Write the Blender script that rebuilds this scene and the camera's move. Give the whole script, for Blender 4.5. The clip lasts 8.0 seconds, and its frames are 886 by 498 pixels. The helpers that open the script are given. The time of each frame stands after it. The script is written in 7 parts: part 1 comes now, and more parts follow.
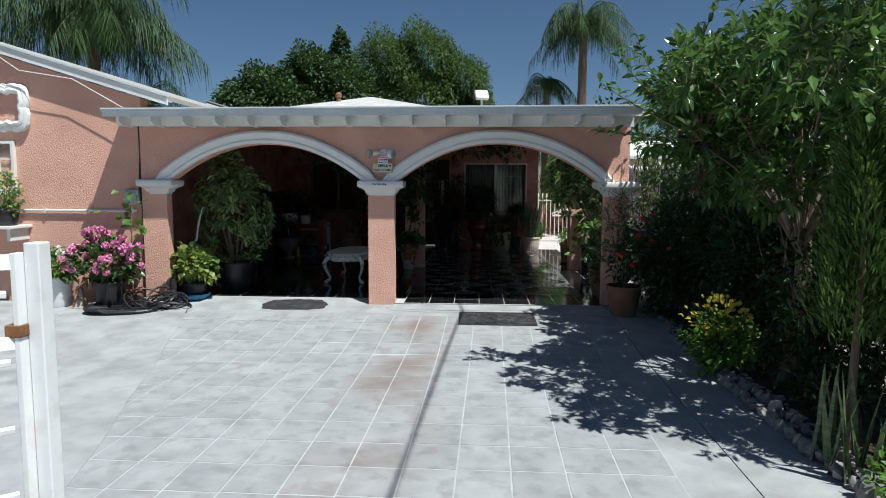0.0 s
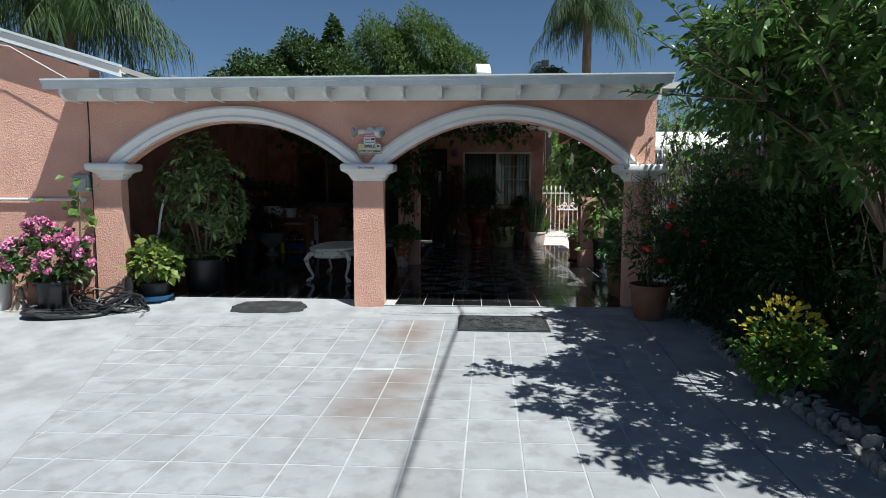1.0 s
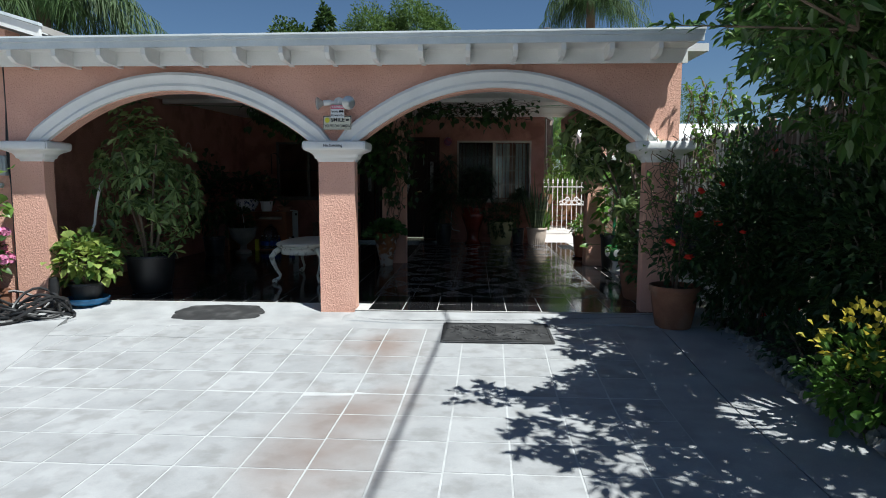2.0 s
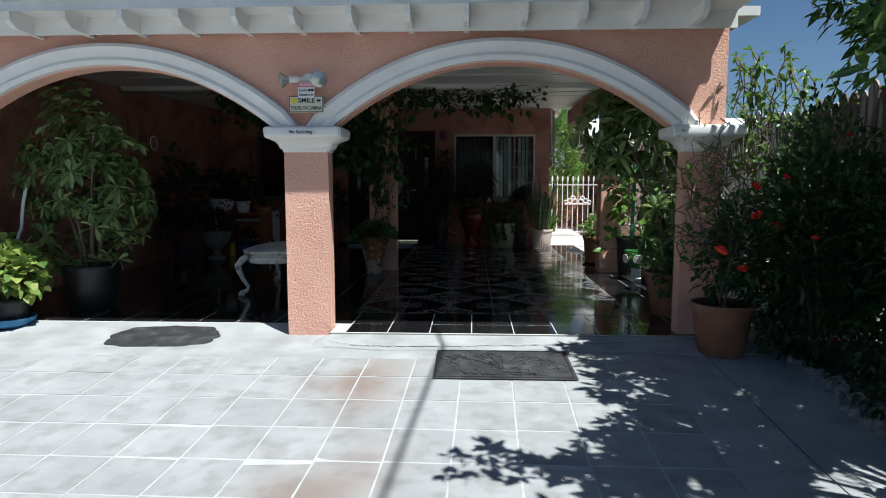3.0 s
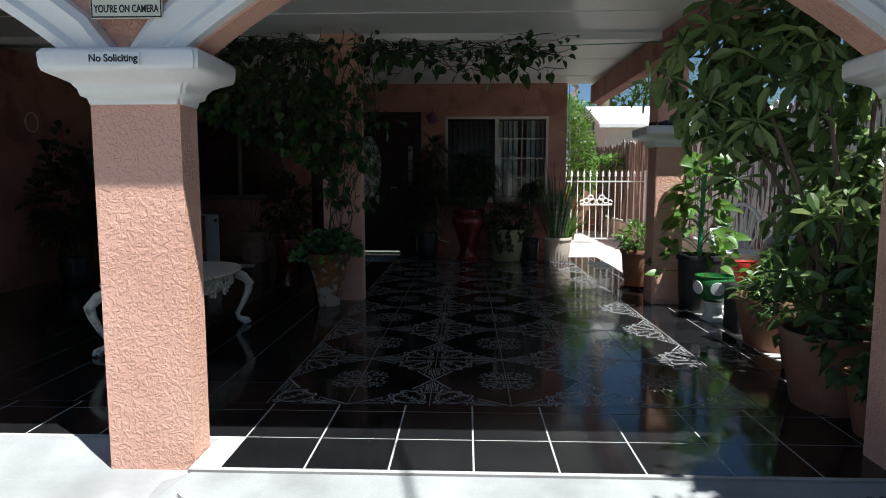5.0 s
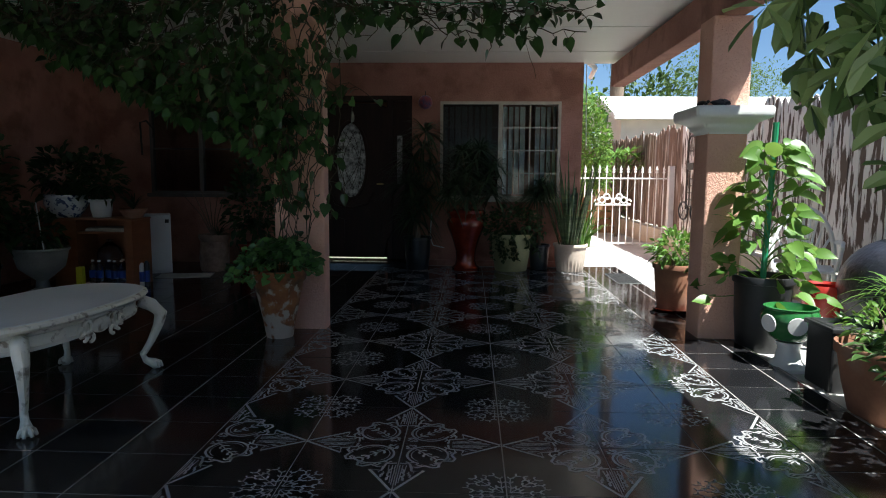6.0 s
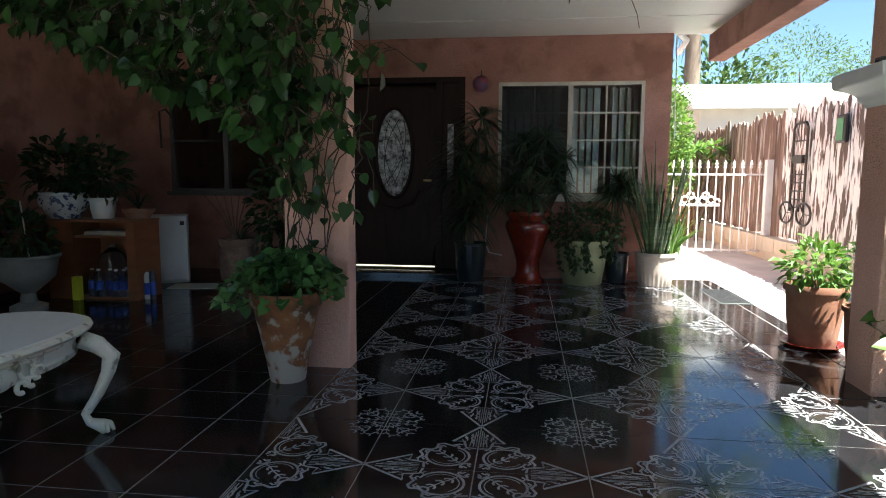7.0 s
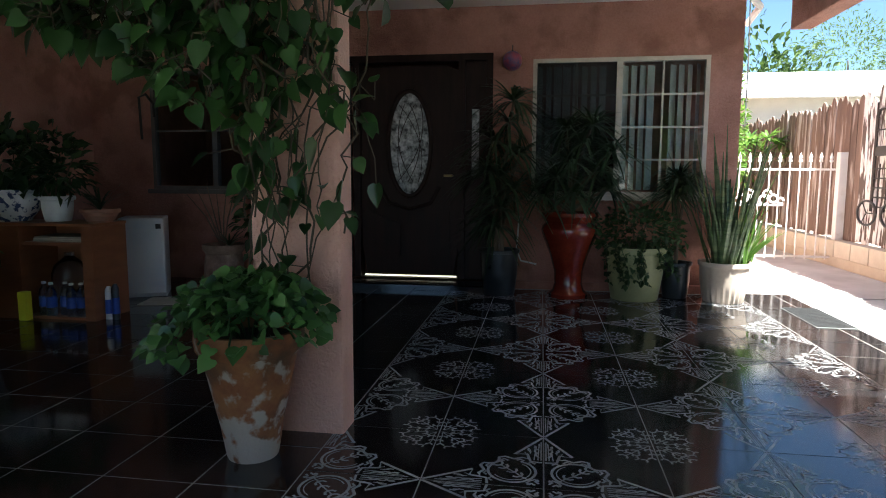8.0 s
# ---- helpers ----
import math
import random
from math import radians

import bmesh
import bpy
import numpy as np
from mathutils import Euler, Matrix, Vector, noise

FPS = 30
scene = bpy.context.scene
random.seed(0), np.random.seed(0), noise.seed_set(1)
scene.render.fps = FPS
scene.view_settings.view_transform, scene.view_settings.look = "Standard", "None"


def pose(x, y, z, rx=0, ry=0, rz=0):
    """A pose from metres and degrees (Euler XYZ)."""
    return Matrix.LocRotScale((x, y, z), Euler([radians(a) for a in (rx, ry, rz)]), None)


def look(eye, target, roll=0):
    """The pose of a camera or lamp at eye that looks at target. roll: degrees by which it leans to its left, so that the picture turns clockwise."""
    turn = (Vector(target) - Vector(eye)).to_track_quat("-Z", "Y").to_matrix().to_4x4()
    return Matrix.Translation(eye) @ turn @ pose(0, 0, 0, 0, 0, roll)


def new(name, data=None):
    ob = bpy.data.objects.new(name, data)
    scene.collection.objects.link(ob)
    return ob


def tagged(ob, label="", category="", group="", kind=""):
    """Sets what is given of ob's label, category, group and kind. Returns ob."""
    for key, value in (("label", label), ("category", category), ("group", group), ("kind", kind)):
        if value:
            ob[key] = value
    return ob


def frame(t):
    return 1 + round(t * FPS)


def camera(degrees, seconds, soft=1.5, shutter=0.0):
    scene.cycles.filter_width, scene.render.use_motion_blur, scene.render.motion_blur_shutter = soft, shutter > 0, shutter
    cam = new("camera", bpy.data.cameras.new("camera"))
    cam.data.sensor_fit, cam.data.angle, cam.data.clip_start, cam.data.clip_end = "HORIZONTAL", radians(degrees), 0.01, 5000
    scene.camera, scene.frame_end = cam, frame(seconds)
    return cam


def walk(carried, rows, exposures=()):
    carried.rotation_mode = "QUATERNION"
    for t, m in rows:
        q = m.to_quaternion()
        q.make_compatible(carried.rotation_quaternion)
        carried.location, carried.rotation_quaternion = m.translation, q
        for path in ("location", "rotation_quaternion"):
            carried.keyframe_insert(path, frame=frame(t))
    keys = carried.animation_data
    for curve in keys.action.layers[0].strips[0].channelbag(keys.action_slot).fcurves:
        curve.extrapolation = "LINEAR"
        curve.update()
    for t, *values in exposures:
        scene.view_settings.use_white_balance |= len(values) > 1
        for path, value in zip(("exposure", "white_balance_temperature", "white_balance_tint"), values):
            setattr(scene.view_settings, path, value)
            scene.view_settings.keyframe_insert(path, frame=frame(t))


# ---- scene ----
cam = camera(70.0, 8.0, soft=1.0)
PATH = [
    (0, (0.673, -0.343, 1.546), (0.572, 1.644, 1.339), 0.3),
    (0.5, (0.619, 0.182, 1.498), (0.521, 2.169, 1.286), 0.2),
    (1, (0.638, 0.734, 1.38), (0.542, 2.721, 1.168), 0.2),
    (1.5, (0.751, 1.321, 1.265), (0.653, 3.308, 1.055), 0.2),
    (3, (0.732, 2.938, 1.158), (0.641, 4.924, 0.948), 0.0),
    (3.5, (0.665, 3.523, 1.142), (0.586, 5.51, 0.932), 0.0),
    (4, (0.64, 4.122, 1.125), (0.565, 6.109, 0.914), 0.0),
    (4.5, (0.651, 4.749, 1.098), (0.579, 6.736, 0.889), 0.0),
    (6, (0.792, 6.729, 1.101), (0.704, 8.714, 0.875), 0.4),
    (6.5, (0.758, 7.329, 1.086), (0.585, 9.308, 0.856), 0.4),
    (7, (0.681, 7.887, 1.05), (0.43, 9.858, 0.823), 0.3),
    (7.5, (0.569, 8.4, 1.02), (0.275, 10.366, 0.794), 0.2),
    (8, (0.496, 8.89, 1.004), (0.191, 10.853, 0.776), 0.2),
]
EXPOSURES = [(0, 0.25, 6000, 4), (1.5, 0.42, 6000, 4), (3.5, 0.6, 6000, 4), (4.5, 0.66, 6000, 4), (6.0, 1.5, 6100, 4), (6.5, 2.12, 6200, 5), (7.0, 2.45, 6200, 4), (8.0, 2.5, 6200, 4)]
walk(cam, [(t, look(eye, target, roll)) for t, eye, target, roll in PATH], EXPOSURES)

# ---- sky and sun ----
TO_SUN = Vector((0.415, -0.32, 1.0)).normalized()
world = bpy.data.worlds.new("sky")
scene.world = world
world.use_nodes = True
wn = world.node_tree
sky = wn.nodes.new("ShaderNodeTexSky")
sky.sky_type, sky.sun_disc = "NISHITA", False
sky.sun_elevation = math.asin(TO_SUN.z)
sky.sun_rotation = math.atan2(TO_SUN.x, TO_SUN.y)
sky.air_density, sky.dust_density, sky.ozone_density = 0.85, 0.35, 4.5
wn.links.new(sky.outputs[0], wn.nodes["Background"].inputs[0])
wn.nodes["Background"].inputs[1].default_value = 0.05
sun_data = bpy.data.lights.new("sun", "SUN")
sun_data.energy, sun_data.angle, sun_data.color = 5.2, radians(0.53), (1.0, 0.96, 0.9)
sun = new("sun", sun_data)
sun.matrix_world = look(TO_SUN * 40, (0, 0, 0))


# ---- materials ----
def surface(name, c1, c2, rough=0.8, scale=6.0, fine=60.0, bump=0.3, deep=0.004, metal=0.0, spec=0.5,
            stain=None, stain_scale=1.5, stain_amt=0.5, vary=0.0, island=0.0, stretch=(1, 1, 1), coat=0.0, trowel=0.0, lime=None, rust=None, stain_at=(0.52, 0.72)):
    """Two-scale colour variation, stains, fine relief; vary shifts the value from object to object, island from loose piece to piece."""
    m = bpy.data.materials.new(name)
    m.use_nodes = True
    nt = m.node_tree
    N, L = nt.nodes.new, nt.links.new
    bsdf = nt.nodes["Principled BSDF"]
    tc = N("ShaderNodeTexCoord")
    mp = N("ShaderNodeMapping")
    mp.inputs["Scale"].default_value = stretch
    if vary:
        info, shift = N("ShaderNodeObjectInfo"), N("ShaderNodeVectorMath")
        L(tc.outputs["Object"], shift.inputs[0]), L(info.outputs["Location"], shift.inputs[1])
        L(shift.outputs[0], mp.inputs[0])
    else:
        L(tc.outputs["Object"], mp.inputs[0])
    n1, n2 = N("ShaderNodeTexNoise"), N("ShaderNodeTexNoise")
    n1.inputs["Scale"].default_value, n1.inputs["Detail"].default_value = scale, 6
    n2.inputs["Scale"].default_value, n2.inputs["Detail"].default_value = fine, 4
    L(mp.outputs[0], n1.inputs[0]), L(mp.outputs[0], n2.inputs[0])
    add = N("ShaderNodeMath")
    add.operation = "MULTIPLY_ADD"
    add.inputs[1].default_value = 0.35
    L(n2.outputs[0], add.inputs[0]), L(n1.outputs[0], add.inputs[2])
    ramp = N("ShaderNodeMapRange")
    ramp.inputs[1].default_value, ramp.inputs[2].default_value = 0.45, 0.9
    L(add.outputs[0], ramp.inputs[0])
    mix = N("ShaderNodeMix")
    mix.data_type = "RGBA"
    mix.inputs[6].default_value, mix.inputs[7].default_value = (*c1, 1), (*c2, 1)
    L(ramp.outputs[0], mix.inputs[0])
    col = mix.outputs[2]
    if stain:
        n3 = N("ShaderNodeTexNoise")
        n3.inputs["Scale"].default_value, n3.inputs["Detail"].default_value = stain_scale, 8
        L(mp.outputs[0], n3.inputs[0])
        r3 = N("ShaderNodeMapRange")
        r3.inputs[1].default_value, r3.inputs[2].default_value, r3.inputs[4].default_value = *stain_at, stain_amt
        L(n3.outputs[0], r3.inputs[0])
        mx = N("ShaderNodeMix")
        mx.data_type = "RGBA"
        mx.inputs[7].default_value = (*stain, 1)
        L(r3.outputs[0], mx.inputs[0]), L(col, mx.inputs[6])
        col = mx.outputs[2]
    if rust:
        # rusty drip marks along one lane
        sp, dx, ab, r6, n6, r7, ml = N("ShaderNodeSeparateXYZ"), N("ShaderNodeMath"), N("ShaderNodeMath"), N("ShaderNodeMapRange"), N("ShaderNodeTexNoise"), N("ShaderNodeMapRange"), N("ShaderNodeMath")
        L(mp.outputs[0], sp.inputs[0]), L(mp.outputs[0], n6.inputs[0])
        dx.operation, ab.operation, ml.operation = "SUBTRACT", "ABSOLUTE", "MULTIPLY"
        dx.inputs[1].default_value = rust[0]
        L(sp.outputs[0], dx.inputs[0]), L(dx.outputs[0], ab.inputs[0]), L(ab.outputs[0], r6.inputs[0])
        r6.inputs[1].default_value, r6.inputs[2].default_value, r6.inputs[3].default_value, r6.inputs[4].default_value = 0.05, 0.5, 1, 0
        n6.inputs["Scale"].default_value, n6.inputs["Detail"].default_value = 1.4, 9
        r7.inputs[1].default_value, r7.inputs[2].default_value, r7.inputs[4].default_value = 0.38, 0.66, 0.85
        L(n6.outputs[0], r7.inputs[0]), L(r6.outputs[0], ml.inputs[0]), L(r7.outputs[0], ml.inputs[1])
        mx = N("ShaderNodeMix")
        mx.data_type = "RGBA"
        mx.inputs[7].default_value = (*rust[1], 1)
        L(ml.outputs[0], mx.inputs[0]), L(col, mx.inputs[6])
        col = mx.outputs[2]
    if lime:
        # mineral crust that creeps up from the foot
        sep, nz, hi = N("ShaderNodeSeparateXYZ"), N("ShaderNodeTexNoise"), N("ShaderNodeMath")
        nz.inputs["Scale"].default_value, nz.inputs["Detail"].default_value = 13, 8
        L(tc.outputs["Object"], sep.inputs[0]), L(tc.outputs["Object"], nz.inputs[0])
        hi.operation = "MULTIPLY_ADD"
        hi.inputs[1].default_value = -0.5
        L(sep.outputs[2], hi.inputs[0]), L(nz.outputs[0], hi.inputs[2])
        r4 = N("ShaderNodeMapRange")
        r4.inputs[1].default_value, r4.inputs[2].default_value = 0.35, 0.43
        L(hi.outputs[0], r4.inputs[0])
        mx = N("ShaderNodeMix")
        mx.data_type = "RGBA"
        mx.inputs[7].default_value = (*lime, 1)
        L(r4.outputs[0], mx.inputs[0]), L(col, mx.inputs[6])
        col = mx.outputs[2]
    for amount, socket in ((vary, "info"), (island, "geo")):
        if amount:
            src = N("ShaderNodeObjectInfo").outputs["Random"] if socket == "info" else N("ShaderNodeNewGeometry").outputs["Random Per Island"]
            mr = N("ShaderNodeMapRange")
            mr.inputs[3].default_value, mr.inputs[4].default_value = 1 - amount, 1 + amount
            L(src, mr.inputs[0])
            hsv = N("ShaderNodeHueSaturation")
            L(mr.outputs[0], hsv.inputs["Value"]), L(col, hsv.inputs["Color"])
            col = hsv.outputs[0]
    L(col, bsdf.inputs["Base Color"])
    rr = N("ShaderNodeMapRange")
    rr.inputs[3].default_value, rr.inputs[4].default_value = max(rough - 0.08, 0.02), min(rough + 0.08, 1)
    L(n1.outputs[0], rr.inputs[0]), L(rr.outputs[0], bsdf.inputs["Roughness"])
    bsdf.inputs["Metallic"].default_value = metal
    bsdf.inputs["Specular IOR Level"].default_value = spec
    bsdf.inputs["Coat Weight"].default_value = coat
    if bump:
        b = N("ShaderNodeBump")
        b.inputs["Strength"].default_value, b.inputs["Distance"].default_value = bump, deep
        L(add.outputs[0], b.inputs["Height"]), L(b.outputs[0], bsdf.inputs["Normal"])
        if trowel:
            # flattened plaster splotches
            n5, r5, b5 = N("ShaderNodeTexNoise"), N("ShaderNodeMapRange"), N("ShaderNodeBump")
            n5.inputs["Scale"].default_value, n5.inputs["Detail"].default_value, n5.inputs["Distortion"].default_value = 52, 8, 0.9
            L(mp.outputs[0], n5.inputs[0])
            r5.inputs[1].default_value, r5.inputs[2].default_value = 0.43, 0.6
            L(n5.outputs[0], r5.inputs[0])
            b5.inputs["Strength"].default_value, b5.inputs["Distance"].default_value = 1.0, trowel
            L(r5.outputs[0], b5.inputs["Height"]), L(b.outputs[0], b5.inputs["Normal"]), L(b5.outputs[0], bsdf.inputs["Normal"])
    return m


def leafy(name, c1, c2, rough=0.42, back=0.35):
    """Leaf: colour from leaf to leaf, some light let through."""
    m = bpy.data.materials.new(name)
    m.use_nodes = True
    nt = m.node_tree
    N, L = nt.nodes.new, nt.links.new
    bsdf, out = nt.nodes["Principled BSDF"], nt.nodes["Material Output"]
    geo = N("ShaderNodeNewGeometry")
    mix = N("ShaderNodeMix")
    mix.data_type = "RGBA"
    mix.inputs[6].default_value, mix.inputs[7].default_value = (*c1, 1), (*c2, 1)
    L(geo.outputs["Random Per Island"], mix.inputs[0])
    L(mix.outputs[2], bsdf.inputs["Base Color"])
    bsdf.inputs["Roughness"].default_value = rough
    tr = N("ShaderNodeBsdfTranslucent")
    bright = N("ShaderNodeHueSaturation")
    bright.inputs["Value"].default_value, bright.inputs["Hue"].default_value = 1.5, 0.48
    L(mix.outputs[2], bright.inputs["Color"]), L(bright.outputs[0], tr.inputs[0])
    ms = N("ShaderNodeMixShader")
    ms.inputs[0].default_value = back
    L(bsdf.outputs[0], ms.inputs[1]), L(tr.outputs[0], ms.inputs[2]), L(ms.outputs[0], out.inputs[0])
    return m


def glass(name, rough=0.0, tint=(0.9, 0.95, 0.95)):
    m = bpy.data.materials.new(name)
    m.use_nodes = True
    b = m.node_tree.nodes["Principled BSDF"]
    b.inputs["Base Color"].default_value = (*tint, 1)
    b.inputs["Transmission Weight"].default_value, b.inputs["Roughness"].default_value = 1.0, rough
    return m


PINK = surface("pink_stucco", (0.66, 0.365, 0.275), (0.77, 0.455, 0.35), 0.9, 3, 60, 0.6, 0.005, stain=(0.55, 0.28, 0.21), stain_amt=0.45, trowel=0.003)
# stucco pink darkened to stand in for the porch's shade; stains are real
PINK_SHADE = surface("pink_stucco_shade", (0.34, 0.155, 0.115), (0.5, 0.26, 0.2), 0.85, 2.4, 70, 0.5, 0.004, stain=(0.24, 0.105, 0.075), stain_amt=0.75, stain_scale=3.0, stain_at=(0.5, 0.62), trowel=0.0026)
WHITE = surface("white_paint", (0.7, 0.7, 0.68), (0.8, 0.8, 0.78), 0.55, 4, 80, 0.3, 0.003, stain=(0.55, 0.53, 0.49), stain_amt=0.25)
CEIL = surface("white_ceiling_paint", (0.72, 0.71, 0.68), (0.78, 0.77, 0.74), 0.35, 2, 20, 0.15, 0.004)
FASCIA = surface("pale_metal_fascia", (0.55, 0.6, 0.62), (0.68, 0.72, 0.73), 0.4, 5, 60, 0.1, 0.002, stain=(0.4, 0.4, 0.38), stain_amt=0.3)
CONCRETE = surface("concrete", (0.29, 0.295, 0.3), (0.4, 0.405, 0.41), 0.9, 3.5, 130, 0.6, 0.004, stain=(0.2, 0.2, 0.198), stain_amt=0.55, stain_scale=3.2, stain_at=(0.46, 0.7))
DRIVE_TILE = surface("drive_tile_concrete", (0.28, 0.285, 0.29), (0.365, 0.37, 0.375), 0.85, 5, 160, 0.7, 0.004, stain=(0.2, 0.197, 0.19), stain_scale=6.5, stain_amt=0.5, stain_at=(0.5, 0.66), vary=0.06, rust=(0.02, (0.2, 0.145, 0.12)))
# colour raised above CONCRETE so the path throws more light into the porch
PATH_CONCRETE = surface("pale_path_concrete", (0.46, 0.45, 0.43), (0.58, 0.57, 0.55), 0.9, 3, 120, 0.5, 0.004, stain=(0.33, 0.32, 0.3), stain_amt=0.5, stain_scale=2.5)
GROUT = surface("pale_grout", (0.37, 0.376, 0.378), (0.5, 0.508, 0.51), 0.9, 8, 120, 0.3, 0.002, stain=(0.3, 0.3, 0.29), stain_amt=0.6)
BLACK_TILE = surface("black_glazed_tile", (0.010, 0.010, 0.011), (0.015, 0.015, 0.017), 0.10, 3, 40, 0.04, 0.001, spec=0.8, stain=(0.03, 0.028, 0.027), stain_amt=0.4, vary=0.2)
INLAY = surface("grey_tile_pattern", (0.25, 0.25, 0.255), (0.35, 0.35, 0.355), 0.22, 14, 90, 0.05, 0.001)
TILE_GROUT = surface("tile_grout", (0.2, 0.19, 0.18), (0.3, 0.29, 0.28), 0.7, 5, 90, 0.2, 0.001)
PALE_GROUT = surface("pale_tile_grout", (0.45, 0.44, 0.42), (0.55, 0.54, 0.52), 0.7, 5, 90, 0.2, 0.001)
SOIL = surface("soil", (0.035, 0.025, 0.018), (0.07, 0.05, 0.035), 0.95, 10, 60, 0.8, 0.02)
GROUND = surface("yard_ground", (0.12, 0.1, 0.08), (0.2, 0.17, 0.13), 0.95, 1, 20, 0.5, 0.02)
ROOF = surface("roof_felt", (0.32, 0.3, 0.28), (0.42, 0.4, 0.37), 0.9, 3, 90, 0.5, 0.004)
LEAF = leafy("glossy_green_leaf", (0.035, 0.075, 0.02), (0.08, 0.15, 0.04), 0.35)
LEAF_DARK = leafy("dark_green_leaf", (0.02, 0.05, 0.015), (0.05, 0.1, 0.03), 0.4)
LEAF_LIME = leafy("bright_green_leaf", (0.07, 0.16, 0.025), (0.14, 0.26, 0.05), 0.4)
LEAF_FAR = leafy("far_green_leaf", (0.025, 0.06, 0.014), (0.065, 0.12, 0.03), 0.6, 0.25)
BARK = surface("bark", (0.11, 0.08, 0.055), (0.2, 0.15, 0.11), 0.95, 8, 50, 1.0, 0.012, stretch=(1, 1, 0.25))


# ---- building helpers ----
def mesh_from(name, bm, material):
    me = bpy.data.meshes.new(name)
    bm.to_mesh(me)
    bm.free()
    me.materials.append(material)
    return me


def smooth(ob, angle=40):
    ob.data.shade_smooth()
    ob.data.set_sharp_from_angle(angle=radians(angle))
    return ob


def part(name, bm, material, parent=None, label=""):
    ob = new(name, mesh_from(name, bm, material))
    ob.parent = parent
    if label:
        ob["label"] = label
    return ob


def thing(name, x, y, z, label, category, group="", kind="", rz=0):
    ob = new(name)
    ob.empty_display_size = 0.1
    ob.matrix_world = pose(x, y, z, 0, 0, rz)
    return tagged(ob, label, category, group, kind)


def add_box(bm, x0, x1, y0, y1, z0, z1, bevel=0.0, m=None):
    r = bmesh.ops.create_cube(bm, size=1.0, matrix=Matrix.Translation(((x0 + x1) / 2, (y0 + y1) / 2, (z0 + z1) / 2)) @ Matrix.Diagonal((x1 - x0, y1 - y0, z1 - z0, 1)))
    verts = r["verts"]
    if bevel:
        edges = {e for v in verts for e in v.link_edges}
        rb = bmesh.ops.bevel(bm, geom=list(edges), offset=bevel, segments=2, affect="EDGES", profile=0.5)
        verts = list({v for f in rb["faces"] for v in f.verts} | {v for v in verts if v.is_valid})
    if m is not None:
        bmesh.ops.transform(bm, matrix=m, verts=verts)
    return verts


def box(x0, x1, y0, y1, z0, z1, bevel=0.0, m=None):
    bm = bmesh.new()
    add_box(bm, x0, x1, y0, y1, z0, z1, bevel, m)
    return bm


def add_lathe(bm, profile, seg=28, m=None, closed=False):
    """Turns (radius, height) points round z."""
    rings = []
    for r, z in profile:
        rings.append([bm.verts.new((r * math.cos(2 * math.pi * i / seg), r * math.sin(2 * math.pi * i / seg), z)) for i in range(seg)])
    for a, b in zip(rings, rings[1:]):
        for i in range(seg):
            j = (i + 1) % seg
            bm.faces.new((a[i], a[j], b[j], b[i]))
    if profile[0][0] > 1e-4:
        bm.faces.new(list(reversed(rings[0])))
    if closed:
        bm.faces.new(rings[-1])
    verts = [v for ring in rings for v in ring]
    if m is not None:
        bmesh.ops.transform(bm, matrix=m, verts=verts)
    return verts


def lathe(profile, seg=28, m=None, closed=False):
    bm = bmesh.new()
    add_lathe(bm, profile, seg, m, closed)
    return bm


def add_tube(bm, pts, radii, seg=8):
    """A tube along points, tapered by radii (one number or one for each point)."""
    pts = [Vector(p) for p in pts]
    if not hasattr(radii, "__len__"):
        radii = [radii] * len(pts)
    rings = []
    side = None
    for i, p in enumerate(pts):
        d = (pts[min(i + 1, len(pts) - 1)] - pts[max(i - 1, 0)]).normalized()
        if side is None:
            side = d.orthogonal().normalized()
        else:
            side = (side - d * side.dot(d))
            side = side.normalized() if side.length > 1e-5 else d.orthogonal().normalized()
        up = d.cross(side)
        rings.append([bm.verts.new(p + radii[i] * (math.cos(2 * math.pi * k / seg) * side + math.sin(2 * math.pi * k / seg) * up)) for k in range(seg)])
    for a, b in zip(rings, rings[1:]):
        for k in range(seg):
            j = (k + 1) % seg
            bm.faces.new((a[k], a[j], b[j], b[k]))
    bm.faces.new(list(reversed(rings[0])))
    bm.faces.new(rings[-1])


def tube(pts, radii, seg=8):
    bm = bmesh.new()
    add_tube(bm, pts, radii, seg)
    return bm


def bez(p0, p1, p2, n=10):
    p0, p1, p2 = Vector(p0), Vector(p1), Vector(p2)
    return [(1 - t) ** 2 * p0 + 2 * t * (1 - t) * p1 + t * t * p2 for t in (i / n for i in range(n + 1))]


def prism(outline, y0, y1):
    """A plate of an outline in x and z, from y0 to y1."""
    bm = bmesh.new()
    a = [bm.verts.new((x, y0, z)) for x, z in outline]
    b = [bm.verts.new((x, y1, z)) for x, z in outline]
    n = len(outline)
    bm.faces.new(a), bm.faces.new(list(reversed(b)))
    for i in range(n):
        bm.faces.new((a[(i + 1) % n], a[i], b[i], b[(i + 1) % n]))
    bmesh.ops.recalc_face_normals(bm, faces=bm.faces)
    return bm


